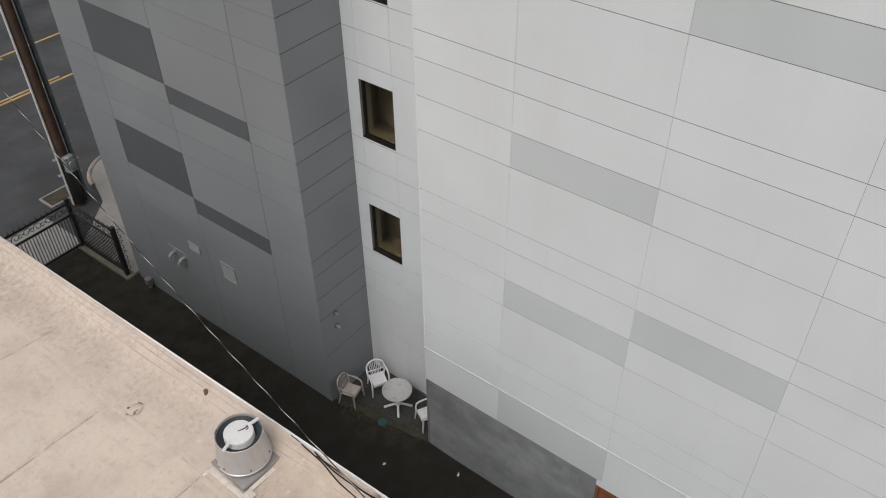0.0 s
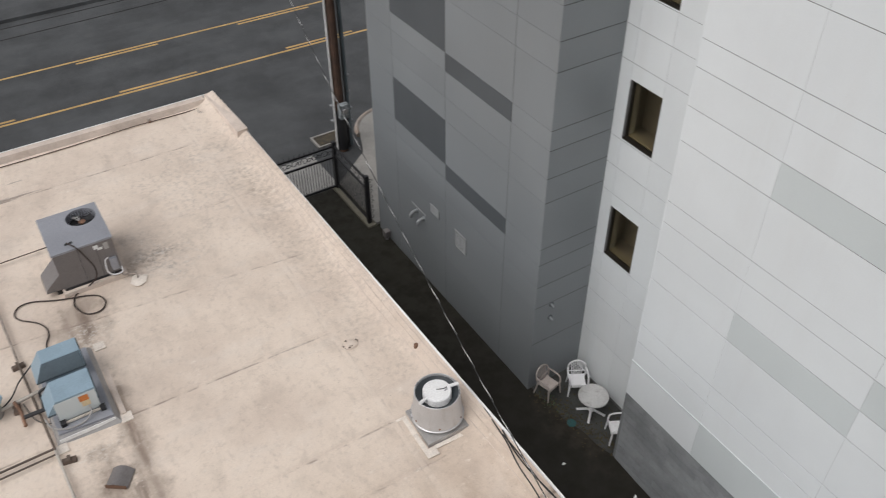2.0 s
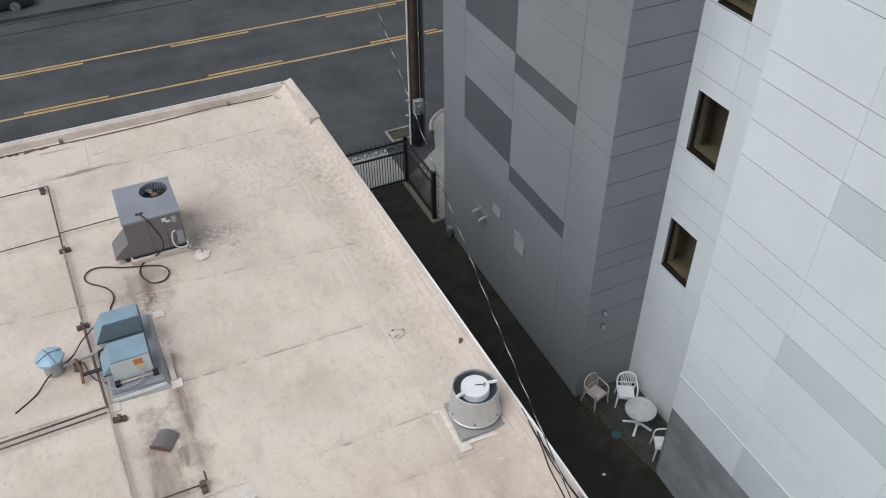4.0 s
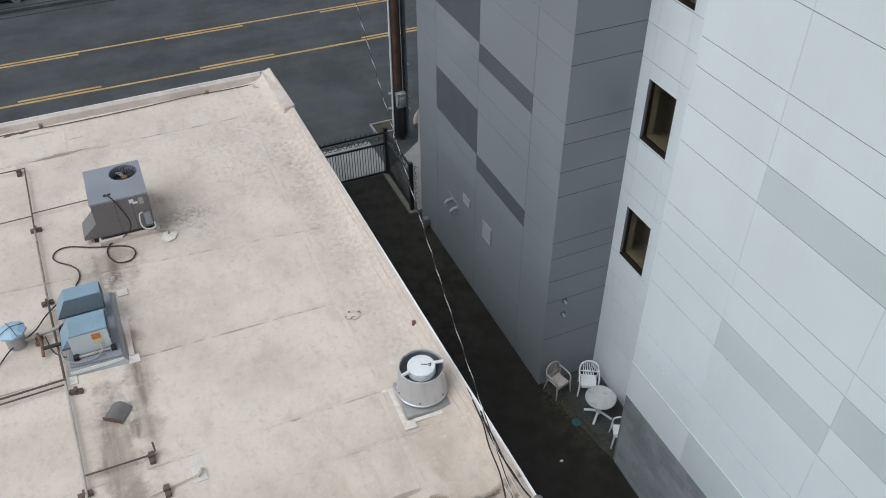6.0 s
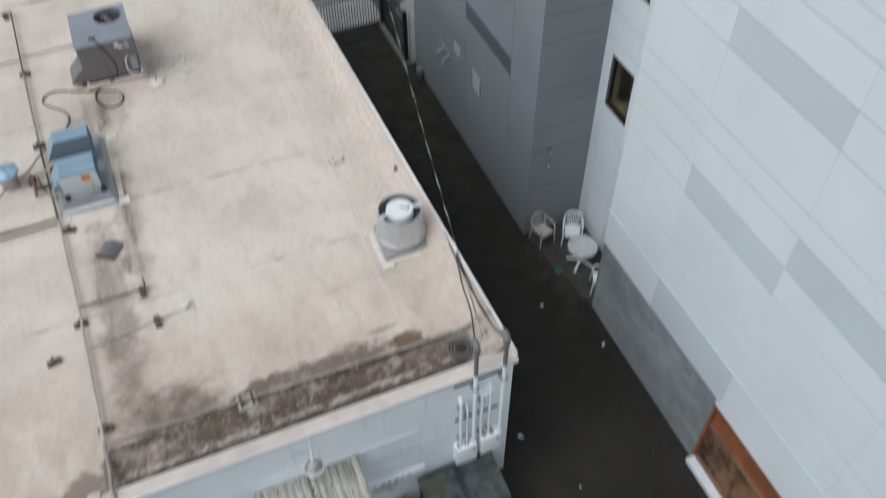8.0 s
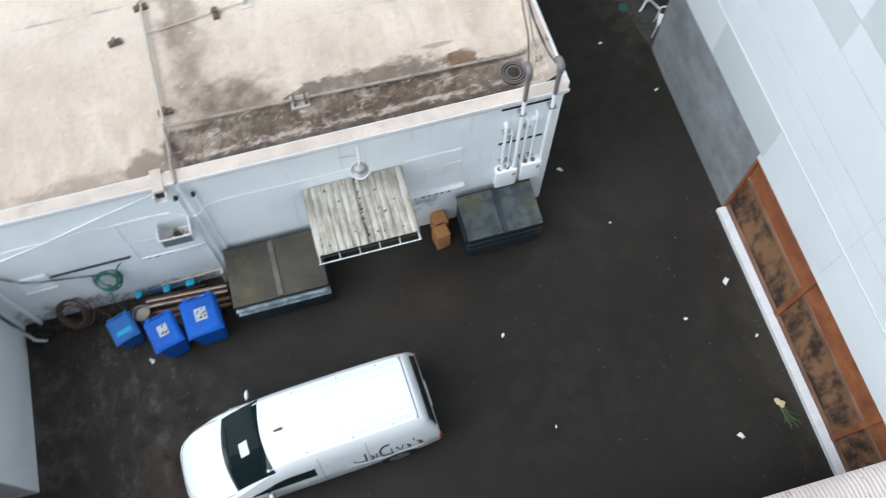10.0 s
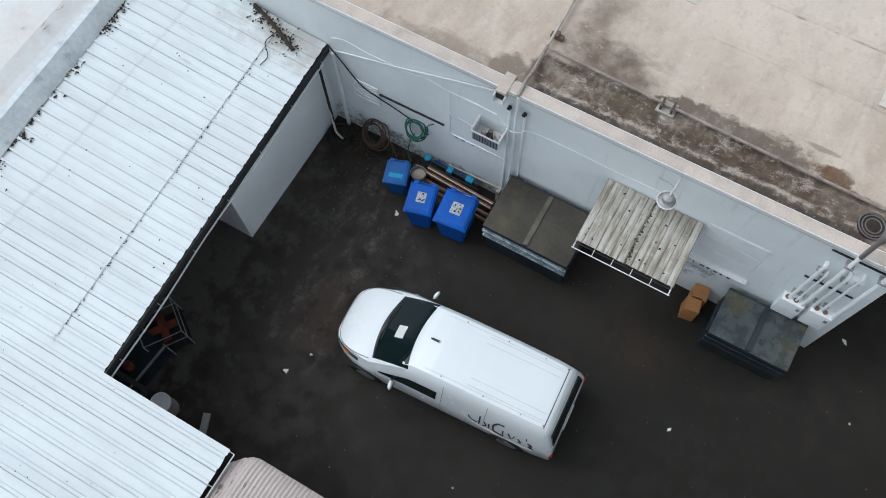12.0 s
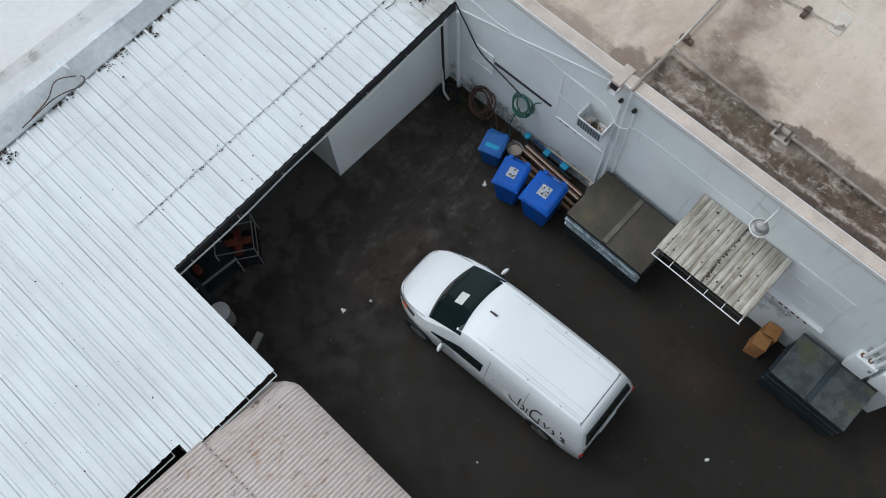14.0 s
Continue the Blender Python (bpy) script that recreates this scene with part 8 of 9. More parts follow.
def scraps():
    r2 = random.Random(31)
    spots = [(-0.96, -5.85, 0.08), (6.42, -3.07, 0.05), (11.78, 1.81, 0.06), (11.45, -3.19, 0.10), (10.44, -6.35, 0.10), (8.85, 0.37, 0.07), (10.3, -3.75, 0.06), (11.6, -4.5, 0.05), (-0.8, -1.65, 0.07), (-0.7, -5.3, 0.05), (9.5, -1.2, 0.04), (10.9, 3.4, 0.05), (6.9, -5.2, 0.04), (3.2, -6.2, 0.03)]
    for x, y, s in spots:
        t = thing("paper_scrap", "small pale paper scrap on the asphalt", "litter", (x, y, ground_z(y)), r2.uniform(0, 360), group="paper scraps")
        for k in range(3):
            bm = bmesh.new()
            pts = [(s * r2.uniform(-1, 1) * 0.6 + s * 0.7 * math.cos(a), s * 0.5 * math.sin(a) + r2.uniform(-0.3, 0.3) * s, 0.006 + r2.uniform(0, 0.02)) for a in (0.3, 1.8, 3.4, 5.0)]
            hexa(bm, [(a, b, 0.001) for a, b, c in pts], pts)
            part("piece", bm, M["paper"], t, shade=False)
    bm = bmesh.new()
    for k in range(420):
        x, y = r2.uniform(-2.9, 11.9), r2.uniform(-7.5, -0.4)
        if k % 3 == 0:
            x, y = r2.uniform(-3, -0.3), r2.uniform(-2.4, -0.3)
        if k % 7 == 0:
            x, y = r2.uniform(11.2, 11.9), r2.uniform(-7, 2)
        s, a = r2.uniform(0.004, 0.014), r2.uniform(0, 6.3)
        u, w = Vector((math.cos(a), math.sin(a), 0.2)) * s, Vector((-math.sin(a), math.cos(a), 0)) * s * 0.6
        c = Vector((x, y, ground_z(y) + 0.006))
        bm.faces.new([bm.verts.new(c + d) for d in (u, w, -u, -w)])
    solid("ground_litter", bm, M["concrete"], "tiny pale leaves and grit strewn over the asphalt", "litter", "stuff")
    bm = bmesh.new()
    for k in range(1100):
        x, y = r2.uniform(-3.0, -0.3), -0.22 - abs(r2.gauss(0, 0.26))
        if k % 2:
            x, y = -2.95 + abs(r2.gauss(0, 0.5)), -0.22 - abs(r2.gauss(0, 0.5))
        s, a = r2.uniform(0.02, 0.055), r2.uniform(0, 6.3)
        u, w = Vector((math.cos(a), math.sin(a), r2.uniform(-0.2, 0.6))) * s, Vector((-math.sin(a), math.cos(a), 0.3)) * s * 0.5
        c = Vector((x, y, 0.03))
        bm.faces.new([bm.verts.new(c + d) for d in (u, w, -u, -w)])
    solid("corner_leaves", bm, M["leaf_litter"], "dead leaves and weeds along the wall foot", "leaf litter", "stuff")
    bm = bmesh.new()
    for k in range(150):
        x, y = -2.5 + r2.gauss(0, 0.45), -0.35 - abs(r2.gauss(0, 0.12))
        if x < -3.05 or x > -0.4:
            continue
        for j in range(3):
            a, h = r2.uniform(0, 6.3), r2.uniform(0.04, 0.13)
            tip = Vector((x + 0.08 * math.cos(a), y + 0.08 * math.sin(a), h))
            side = Vector((-math.sin(a), math.cos(a), 0)) * 0.014
            bm.faces.new([bm.verts.new(p) for p in (Vector((x, y, 0.004)) - side, Vector((x, y, 0.004)) + side, tip)])
    solid("weeds", bm, M["leaf_green"], "low green weeds growing along the wall foot", "weeds", "stuff")
    f = thing("flower_bunch", "discarded flowers with green stalks by the doors", "flowers", (11.42, -5.95, 0.0), 20)
    for k in range(9):
        a = r2.uniform(0, 6.3)
        part("bloom", spin(bmesh.new(), (0.09 * math.cos(a) * r2.random(), 0.09 * math.sin(a) * r2.random(), 0.1), [(0.02, 0), (0.05, 0.02), (0.04, 0.05), (0.005, 0.055)], 8), M["leaf_cream"], f)
    for k in range(14):
        part("stalk", tube(bmesh.new(), smooth_line([(0, 0, 0.08), (r2.uniform(-0.08, 0.1), -0.2, 0.08), (r2.uniform(-0.16, 0.2), -0.3 - 0.3 * r2.random(), 0.02)], 4), 0.012, 5), M["leaf_green"], f)


scraps()


# ---- the white van ----
def van():
    v = thing("delivery_van", "white compact delivery van with dark side writing in the yard", "van", (2.11, -4.15, 0.0), 183.3)
    # stations: x, half width, top height, half width of the roof
    st = np.array([(2.47, 0.212, 0.62, 0.153), (2.455, 0.346, 0.69, 0.267), (2.42, 0.462, 0.76, 0.372), (2.36, 0.563, 0.83, 0.468), (2.26, 0.659, 0.895, 0.554), (2.12, 0.746, 0.95, 0.626), (1.92, 0.818, 1.01, 0.683), (1.68, 0.875, 1.07, 0.731), (1.48, 0.904, 1.14, 0.754), (1.28, 0.909, 1.3, 0.735), (1, 0.914, 1.52, 0.702), (0.8, 0.914, 1.665, 0.683), (0.66, 0.914, 1.755, 0.673), (0.5, 0.914, 1.815, 0.668), (0.2, 0.914, 1.855, 0.668), (-0.2, 0.914, 1.87, 0.668), (-1, 0.914, 1.87, 0.668), (-1.8, 0.909, 1.855, 0.659), (-2.02, 0.904, 1.835, 0.649), (-2.13, 0.895, 1.8, 0.64), (-2.21, 0.885, 1.71, 0.649), (-2.33, 0.875, 1.27, 0.716), (-2.39, 0.866, 1.04, 0.764), (-2.43, 0.847, 0.75, 0.764)])[::-1]

    def ring_at(x):
        w, top, wt = (np.interp(x, st[:, 0], st[:, k]) for k in (1, 2, 3))
        belt = min(1.02, 0.36 + 0.62 * (top - 0.3)) if top < 1.3 else 1.02
        h = top - belt
        half = [(w * 0.86, 0.24), (w * 0.985, 0.34), (w, 0.55), (w * 0.995, min(0.82, belt - 0.05)), (w * 0.975, belt), (w + (wt - w) * 0.55, belt + h * 0.50), (wt + 0.035, belt + h * 0.86), (wt - 0.045, belt + h * 0.965), (wt * 0.55, top), (0.0, top + 0.008)]
        return half

    def at(x, u):
        """A point of the skin: u from 0 (sill) to 9 (middle of the roof), negative on the right side."""
        half = ring_at(x)
        a = abs(u)
        i = min(int(a), 8)
        p, q = half[i], half[i + 1]
        y, z = p[0] + (q[0] - p[0]) * (a - i), p[1] + (q[1] - p[1]) * (a - i)
        return Vector((x, y if u >= 0 else -y, z))

    def normal(x, u):
        e = 0.02
        du = at(x, min(u + 0.15, 8.99) if u >= 0 else max(u - 0.15, -8.99)) - at(x, u - 0.15 if u >= 0.2 else u)
        dx = at(min(x + e, 2.4), u) - at(max(x - e, -2.4), u)
        n = dx.cross(du)
        if n.length < 1e-9:
            return Vector((0, 0, 1))
        n.normalize()
        mid = Vector((x, 0, 0.9))
        return n if n.dot(at(x, u) - mid) > 0 else -n

    def patch(bm, fn, nu, nx, lift):
        """A skin-hugging piece: fn(a, b) gives x and u for a, b in 0..1."""
        rows = []
        for i in range(nu + 1):
            row = []
            for j in range(nx + 1):
                x, u = fn(i / nu, j / nx)
                row.append(bm.verts.new(at(x, u) + normal(x, u) * lift))
            rows.append(row)
        for a, b in zip(rows, rows[1:]):
            for j in range(nx):
                bm.faces.new((a[j], a[j + 1], b[j + 1], b[j]))
        return bm

    bm = bmesh.new()
    xs = sorted(set(np.linspace(-2.43, 2.47, 70).tolist() + st[:, 0].tolist()))
    rings = []
    for x in xs:
        left = [at(x, u) for u in range(10)]
        rings.append([bm.verts.new(p) for p in left] + [bm.verts.new((p.x, -p.y, p.z)) for p in left[8::-1]])
    loop_u = range(19)
    for a, b in zip(rings, rings[1:]):
        for k in range(len(loop_u)):
            m2 = (k + 1) % len(loop_u)
            bm.faces.new((a[k], a[m2], b[m2], b[k]))
    bm.faces.new(rings[0])
    bm.faces.new(rings[-1][::-1])
    body = part("body", bm, M["car_white"], v, "white painted van body")

    # windscreen: bowed at both ends
    def screen_u(a, b):
        y = -0.695 + 1.39 * a
        w = 1 - (y / 0.80) ** 2
        front, back = 1.36 + 0.18 * w, 0.60 + 0.15 * w
        x = back + (front - back) * b
        half = ring_at(x)
        yy = min(abs(y), half[6][0] - 0.002)
        for i in range(8, 4, -1):
            p, q = half[i], half[i + 1]
            if q[0] <= yy <= p[0]:
                t = (yy - p[0]) / (q[0] - p[0])
                u = i + t
                break
        else:
            u = 6.0
        return (x, u if y >= 0 else -u)
    ws = part("windscreen", patch(bmesh.new(), screen_u, 28, 12, 0.006), M["car_glass"], v, "dark tinted windscreen")
    part("dash_paper", patch(bmesh.new(), lambda a, b: screen_u(0.44 + 0.19 * a, 0.36 + 0.24 * b), 4, 4, 0.010), M["paper"], ws, "white paper behind the windscreen")
    part("sticker", patch(bmesh.new(), lambda a, b: screen_u(0.93 + 0.03 * a, 0.10 + 0.06 * b), 2, 2, 0.010), M["paper"], ws, "small white sticker")
    part("wiper", tube(bmesh.new(), [at(*screen_u(0.15 + 0.07 * k, 0.93)) + Vector((0, 0, 0.02)) for k in range(9)], 0.009, 6), M["trim"], ws)
    part("cowl", patch(bmesh.new(), lambda a, b: (lambda p: (p[0] + 0.045 * (b - 0.05), p[1]))(screen_u(a, 1.0)), 24, 2, 0.004), M["trim"], v, "black cowl strip")
    for side in (1, -1):
        # cab side window, tapered to the front
        def glass_fn(a, b, side=side):
            x = 0.0 + 1.24 * b
            top = 4.86 - 0.5 * max(0, (b - 0.45) / 0.55) ** 1.3
            return (x, side * (4.15 + (top - 4.15) * a))
        part("side_window", patch(bmesh.new(), glass_fn, 6, 16, 0.006), M["car_glass"], v, "dark cab side window")
        for xa, ua, ub in ((-0.12, 1.2, 5.9), (-1.02, 1.2, 5.9), (1.3, 1.2, 4.0)):
            part("door_seam", patch(bmesh.new(), lambda a, b, xa=xa, ua=ua, ub=ub, side=side: (xa + 0.012 * b, side * (ua + (ub - ua) * a)), 14, 1, 0.003), M["louvre"], v)
        part("door_rail", patch(bmesh.new(), lambda a, b, side=side: (-2.0 + 1.0 * b, side * (4.1 + 0.05 * a)), 1, 8, 0.003), M["panel_pale"], v)
        part("sill_trim", patch(bmesh.new(), lambda a, b, side=side: (-2.0 + 3.6 * b, side * (0.3 + 1.0 * a)), 2, 12, 0.006), M["trim"], v, "black sill trim")
        for x in (1.58, -1.55):
            w = part("wheel", rod(bmesh.new(), (x, side * 0.69, 0.325), (x, side * 0.918, 0.325), 0.325, 28), M["tyre"], v, "black tyre")
            part("rim", rod(bmesh.new(), (x, side * 0.90, 0.325), (x, side * 0.925, 0.325), 0.21, 20), M["rim"], w, "silver wheel cover")
            bmw = bmesh.new()
            arch = [(x + 0.385 * math.cos(t), side * 0.917, 0.325 + 0.385 * math.sin(t)) for t in [math.pi * i / 16 for i in range(17)]]
            part("wheel_arch", tube(bmw, arch, 0.016, 6), M["trim"], v)
        bmm = bmesh.new()
        bmesh.ops.create_uvsphere(bmm, u_segments=14, v_segments=10, radius=1.0, matrix=Matrix.Translation((0.90, side * 1.01, 1.10)) @ Matrix.Rotation(side * radians(12), 4, "Z") @ Matrix.Diagonal((0.045, 0.10, 0.06, 1)))
        mir = part("mirror", bmm, M["car_white"], v, "white door mirror")
        part("mirror_arm", rod(bmesh.new(), (0.95, side * 0.84, 1.04), (0.91, side * 0.96, 1.08), 0.022, 8), M["trim"], mir)
        part("mirror_glass", boxes((0.835, side * 1.04 - 0.1, 1.07, 0.845, side * 1.04 + 0.1, 1.17)), M["car_glass"], mir)
        lamp = part("headlight", patch(bmesh.new(), lambda a, b, side=side: (1.74 + 0.60 * b, side * (4.25 + (0.75 + 0.35 * b) * a)), 6, 14, 0.006), M["lamp_clear"], v, "long clear headlight")
        part("indicator", patch(bmesh.new(), lambda a, b, side=side: (1.97 + 0.16 * b, side * (4.15 + 0.6 * a)), 3, 4, 0.010), M["amber"], lamp, "amber indicator")
        part("tail_light", boxes((-2.445, side * 0.82 - 0.04, 0.62, -2.37, side * 0.82 + 0.04, 0.8), bevel=0.012), M["red_lens"], v, "red tail light")
        part("roof_gutter", patch(bmesh.new(), lambda a, b, side=side: (-2.2 + 2.55 * b, side * (7.25 + 0.05 * a)), 1, 20, 0.003), M["panel_pale"], v, "grey roof gutter")
        for x in (0.0, -0.85, -1.6, -2.05):
            part("roof_plug", spin(bmesh.new(), (x, side * 0.575, at(x, 7.6).z + 0.004), [(0.012, 0), (0.012, 0.008), (0.003, 0.01)], 8), M["trim"], v)
    # pressed ribs along the roof
    for y in (-0.42, -0.28, -0.14, 0.14, 0.28, 0.42):
        bm = bmesh.new()
        rows = []
        for k in range(15):
            x = -2.08 + 2.0 * k / 14
            z = ring_at(x)[8][1] + 0.001 if abs(y) < 0.37 else ring_at(x)[8][1] - 0.006
            lift = 0.0035 * min(1, k / 2, (14 - k) / 2)
            rows.append([bm.verts.new((x, y - 0.03, z - 0.002)), bm.verts.new((x, y - 0.015, z + lift)), bm.verts.new((x, y + 0.015, z + lift)), bm.verts.new((x, y + 0.03, z - 0.002))])
        for a, b in zip(rows, rows[1:]):
            for k in range(3):
                bm.faces.new((a[k], a[k + 1], b[k + 1], b[k]))
        part("roof_rib", bm, M["car_white"], v)
    part("tailgate_seam", patch(bmesh.new(), lambda a, b: (-2.08 + 0.016 * b, (6.9 + 2.08 * (1 - abs(2 * a - 1))) * (1 if a >= 0.5 else -1)), 30, 1, 0.004), M["trim"], v, "dark tailgate seam")
    bm = bmesh.new()
    hexa(bm, ((-2.255, -0.63, 1.52), (-2.255, 0.63, 1.52), (-2.355, 0.70, 1.12), (-2.355, -0.70, 1.12)), ((-2.287, -0.63, 1.53), (-2.287, 0.63, 1.53), (-2.385, 0.70, 1.13), (-2.385, -0.70, 1.13)))
    part("rear_window", bm, M["car_glass"], v, "dark rear window")
    part("rear_bumper", boxes((-2.435, -0.83, 0.34, -2.36, 0.83, 0.58), bevel=0.03), M["car_white"], v, "white rear bumper")
    part("plate_recess", boxes((-2.445, -0.26, 0.70, -2.425, 0.26, 0.82)), M["panel_pale"], v, "blank licence plate")
    part("front_bumper", boxes((2.22, -0.4, 0.30, 2.44, 0.4, 0.46), bevel=0.05), M["trim"], v, "black lower bumper")
    seam = [at(1.52, -6.7), at(1.85, -6.2), at(2.12, -6.1), at(2.30, -6.5), at(2.40, -7.6), at(2.425, 8.9), at(2.40, 7.6), at(2.30, 6.5), at(2.12, 6.1), at(1.85, 6.2), at(1.52, 6.7)]
    part("bonnet_seam", tube(bmesh.new(), smooth_line(seam, 6), 0.010, 5), M["louvre"], v, "grey bonnet gap")
    mouth = [at(2.02, 3.2), at(2.25, 3.5), at(2.39, 4.0), at(2.44, 5.0), at(2.455, 7.0), at(2.46, 8.9), at(2.455, -7.0), at(2.44, -5.0), at(2.39, -4.0), at(2.25, -3.5), at(2.02, -3.2)]
    part("bumper_seam", tube(bmesh.new(), smooth_line(mouth, 6), 0.012, 6), M["trim"], v, "dark grille and bumper gap")
    for y in (-0.5, -0.36, 0.36, 0.5):
        line = [Vector((x, y, ring_at(x)[8][1] + (0.002 if abs(y) < 0.38 else -0.008))) for x in np.linspace(-2.0, -0.5, 10)]
        part("roof_groove", tube(bmesh.new(), line, 0.006, 5), M["panel_pale"], v, "thin grey roof groove")
    fin = bmesh.new()
    hexa(fin, ((0.33, -0.03, 1.83), (0.52, -0.02, 1.80), (0.52, 0.02, 1.80), (0.33, 0.03, 1.83)), ((0.32, -0.012, 1.905), (0.42, -0.01, 1.885), (0.42, 0.01, 1.885), (0.32, 0.012, 1.905)))
    part("aerial", fin, M["trim"], v, "black roof aerial")
    # the sign on the side: plain strokes and a flourish, not letters
    def on_side(pts, r):
        return tube(bmesh.new(), smooth_line([at(x, u) + Vector((0, 0.004, 0)) for x, u in pts], 6), r, 6)
    part("panel_seam", on_side([(-0.30, 4.6), (-0.22, 4.0), (-0.22, 3.0), (-0.30, 2.4)], 0.007), M["panel_pale"], v, "grey panel seam")
    part("sign_flourish", on_side([(-0.62, 3.9), (-0.85, 3.3), (-1.2, 3.0), (-1.7, 2.85), (-2.05, 2.9)], 0.010), M["panel_pale"], v, "pale flourish of the side sign")
    marks = [([(-0.70, 4.25), (-0.78, 4.02), (-0.90, 3.92)], 0.012), ([(-0.93, 4.62), (-0.935, 3.75)], 0.016), ([(-1.03, 4.30), (-1.08, 4.05), (-1.03, 3.82)], 0.015), ([(-1.13, 4.30), (-1.14, 3.80)], 0.014),
             ([(-1.42, 4.75), (-1.30, 4.72), (-1.22, 4.4), (-1.24, 3.85), (-1.34, 3.55), (-1.46, 3.50)], 0.018), ([(-1.42, 4.28), (-1.43, 3.85)], 0.015), ([(-1.53, 4.28), (-1.60, 3.82)], 0.016), ([(-1.66, 4.28), (-1.63, 3.9)], 0.011),
             ([(-1.74, 4.2), (-1.80, 3.98), (-1.75, 3.78)], 0.016), ([(-1.88, 4.55), (-1.89, 4.38)], 0.013), ([(-1.93, 4.2), (-2.02, 4.1), (-1.97, 3.8), (-2.06, 3.62)], 0.017)]
    for pts, r in marks:
        part("sign_stroke", on_side(pts, r), M["lettering"], v, "dark stroke of the side sign")
    return v


van()


# ---- chairs and table in the alley recess ----
def resin_chair(at, rz, mat, label, size=0.88):
    c = thing("resin_chair", label, "chair", at, rz, group="plastic chairs in the recess")
    bm = boxes((-0.22, -0.22, 0.40, 0.22, 0.22, 0.425), bevel=0.011)
    part("seat", bm, mat, c)
    back = part("backrest", tube(bmesh.new(), smooth_line([(-0.25, -0.18, 0.42), (-0.27, -0.22, 0.60), (-0.24, -0.27, 0.76), (-0.12, -0.31, 0.84), (0, -0.32, 0.86), (0.12, -0.31, 0.84), (0.24, -0.27, 0.76), (0.27, -0.22, 0.60), (0.25, -0.18, 0.42)], 5), 0.024, 8), mat, c)
    for k in range(7):
        x = -0.17 + 0.057 * k
        top = 0.84 - 0.6 * x * x * 2
        part("slat", tube(bmesh.new(), smooth_line([(x * 0.8, -0.20, 0.42), (x * 0.9, -0.235, 0.6), (x, -0.295, top)], 4), 0.013, 6), mat, back)
    part("cross_bar", boxes((-0.24, -0.235, 0.54, 0.24, -0.215, 0.575)), mat, back, shade=False)
    for s in (-1, 1):
        part("arm", tube(bmesh.new(), smooth_line([(s * 0.26, -0.24, 0.66), (s * 0.285, -0.1, 0.655), (s * 0.285, 0.1, 0.64), (s * 0.275, 0.2, 0.60), (s * 0.265, 0.23, 0.5), (s * 0.265, 0.235, 0.40)], 5), 0.024, 8), mat, c)
        part("leg", rod(bmesh.new(), (s * 0.255, 0.225, 0.42), (s * 0.285, 0.265, 0.0), 0.03, 8, 0.02), mat, c)
        part("leg", rod(bmesh.new(), (s * 0.235, -0.20, 0.42), (s * 0.265, -0.29, 0.0), 0.03, 8, 0.02), mat, c)
    part("skirt", boxes((-0.20, 0.20, 0.33, 0.20, 0.225, 0.405), bevel=0.008), mat, c)
    for k in [p for q in c.children for p in (q, *q.children)]:
        k.data.transform(Matrix.Diagonal((size, size, 0.95, 1)))
    return c


resin_chair((11.85, 5.3, 0.165), 194, M["plastic_tan"], "dirty tan plastic armchair standing in the recess")
resin_chair((12.57, 5.0, 0.15), 150, M["plastic_white"], "white plastic armchair facing the small table")
resin_chair((12.5, 3.33, 0.07), 62, M["plastic_white"], "white plastic armchair beside the block wall corner")


def resin_table():
    t = thing("resin_table", "round dirty white plastic table on a splayed foot", "table", (12.42, 4.22, ground_z(4.2)))
    part("top", spin(bmesh.new(), (0, 0, 0.66), [(0.01, 0.0), (0.37, 0.0), (0.385, 0.015), (0.385, 0.035), (0.37, 0.05), (0.355, 0.042), (0.01, 0.042)], 40), M["plastic_dirty"], t, "grimy round tabletop")
    part("column", rod(bmesh.new(), (0, 0, 0.12), (0, 0, 0.66), 0.07, 14, 0.055), M["plastic_white"], t)
    for k in range(4):
        a = radians(40 + 90 * k)
        part("foot", tube(bmesh.new(), smooth_line([(0.04 * math.cos(a), 0.04 * math.sin(a), 0.16), (0.2 * math.cos(a), 0.2 * math.sin(a), 0.10), (0.36 * math.cos(a), 0.36 * math.sin(a), 0.03)], 4), 0.032, 8), M["plastic_white"], t)


resin_table()


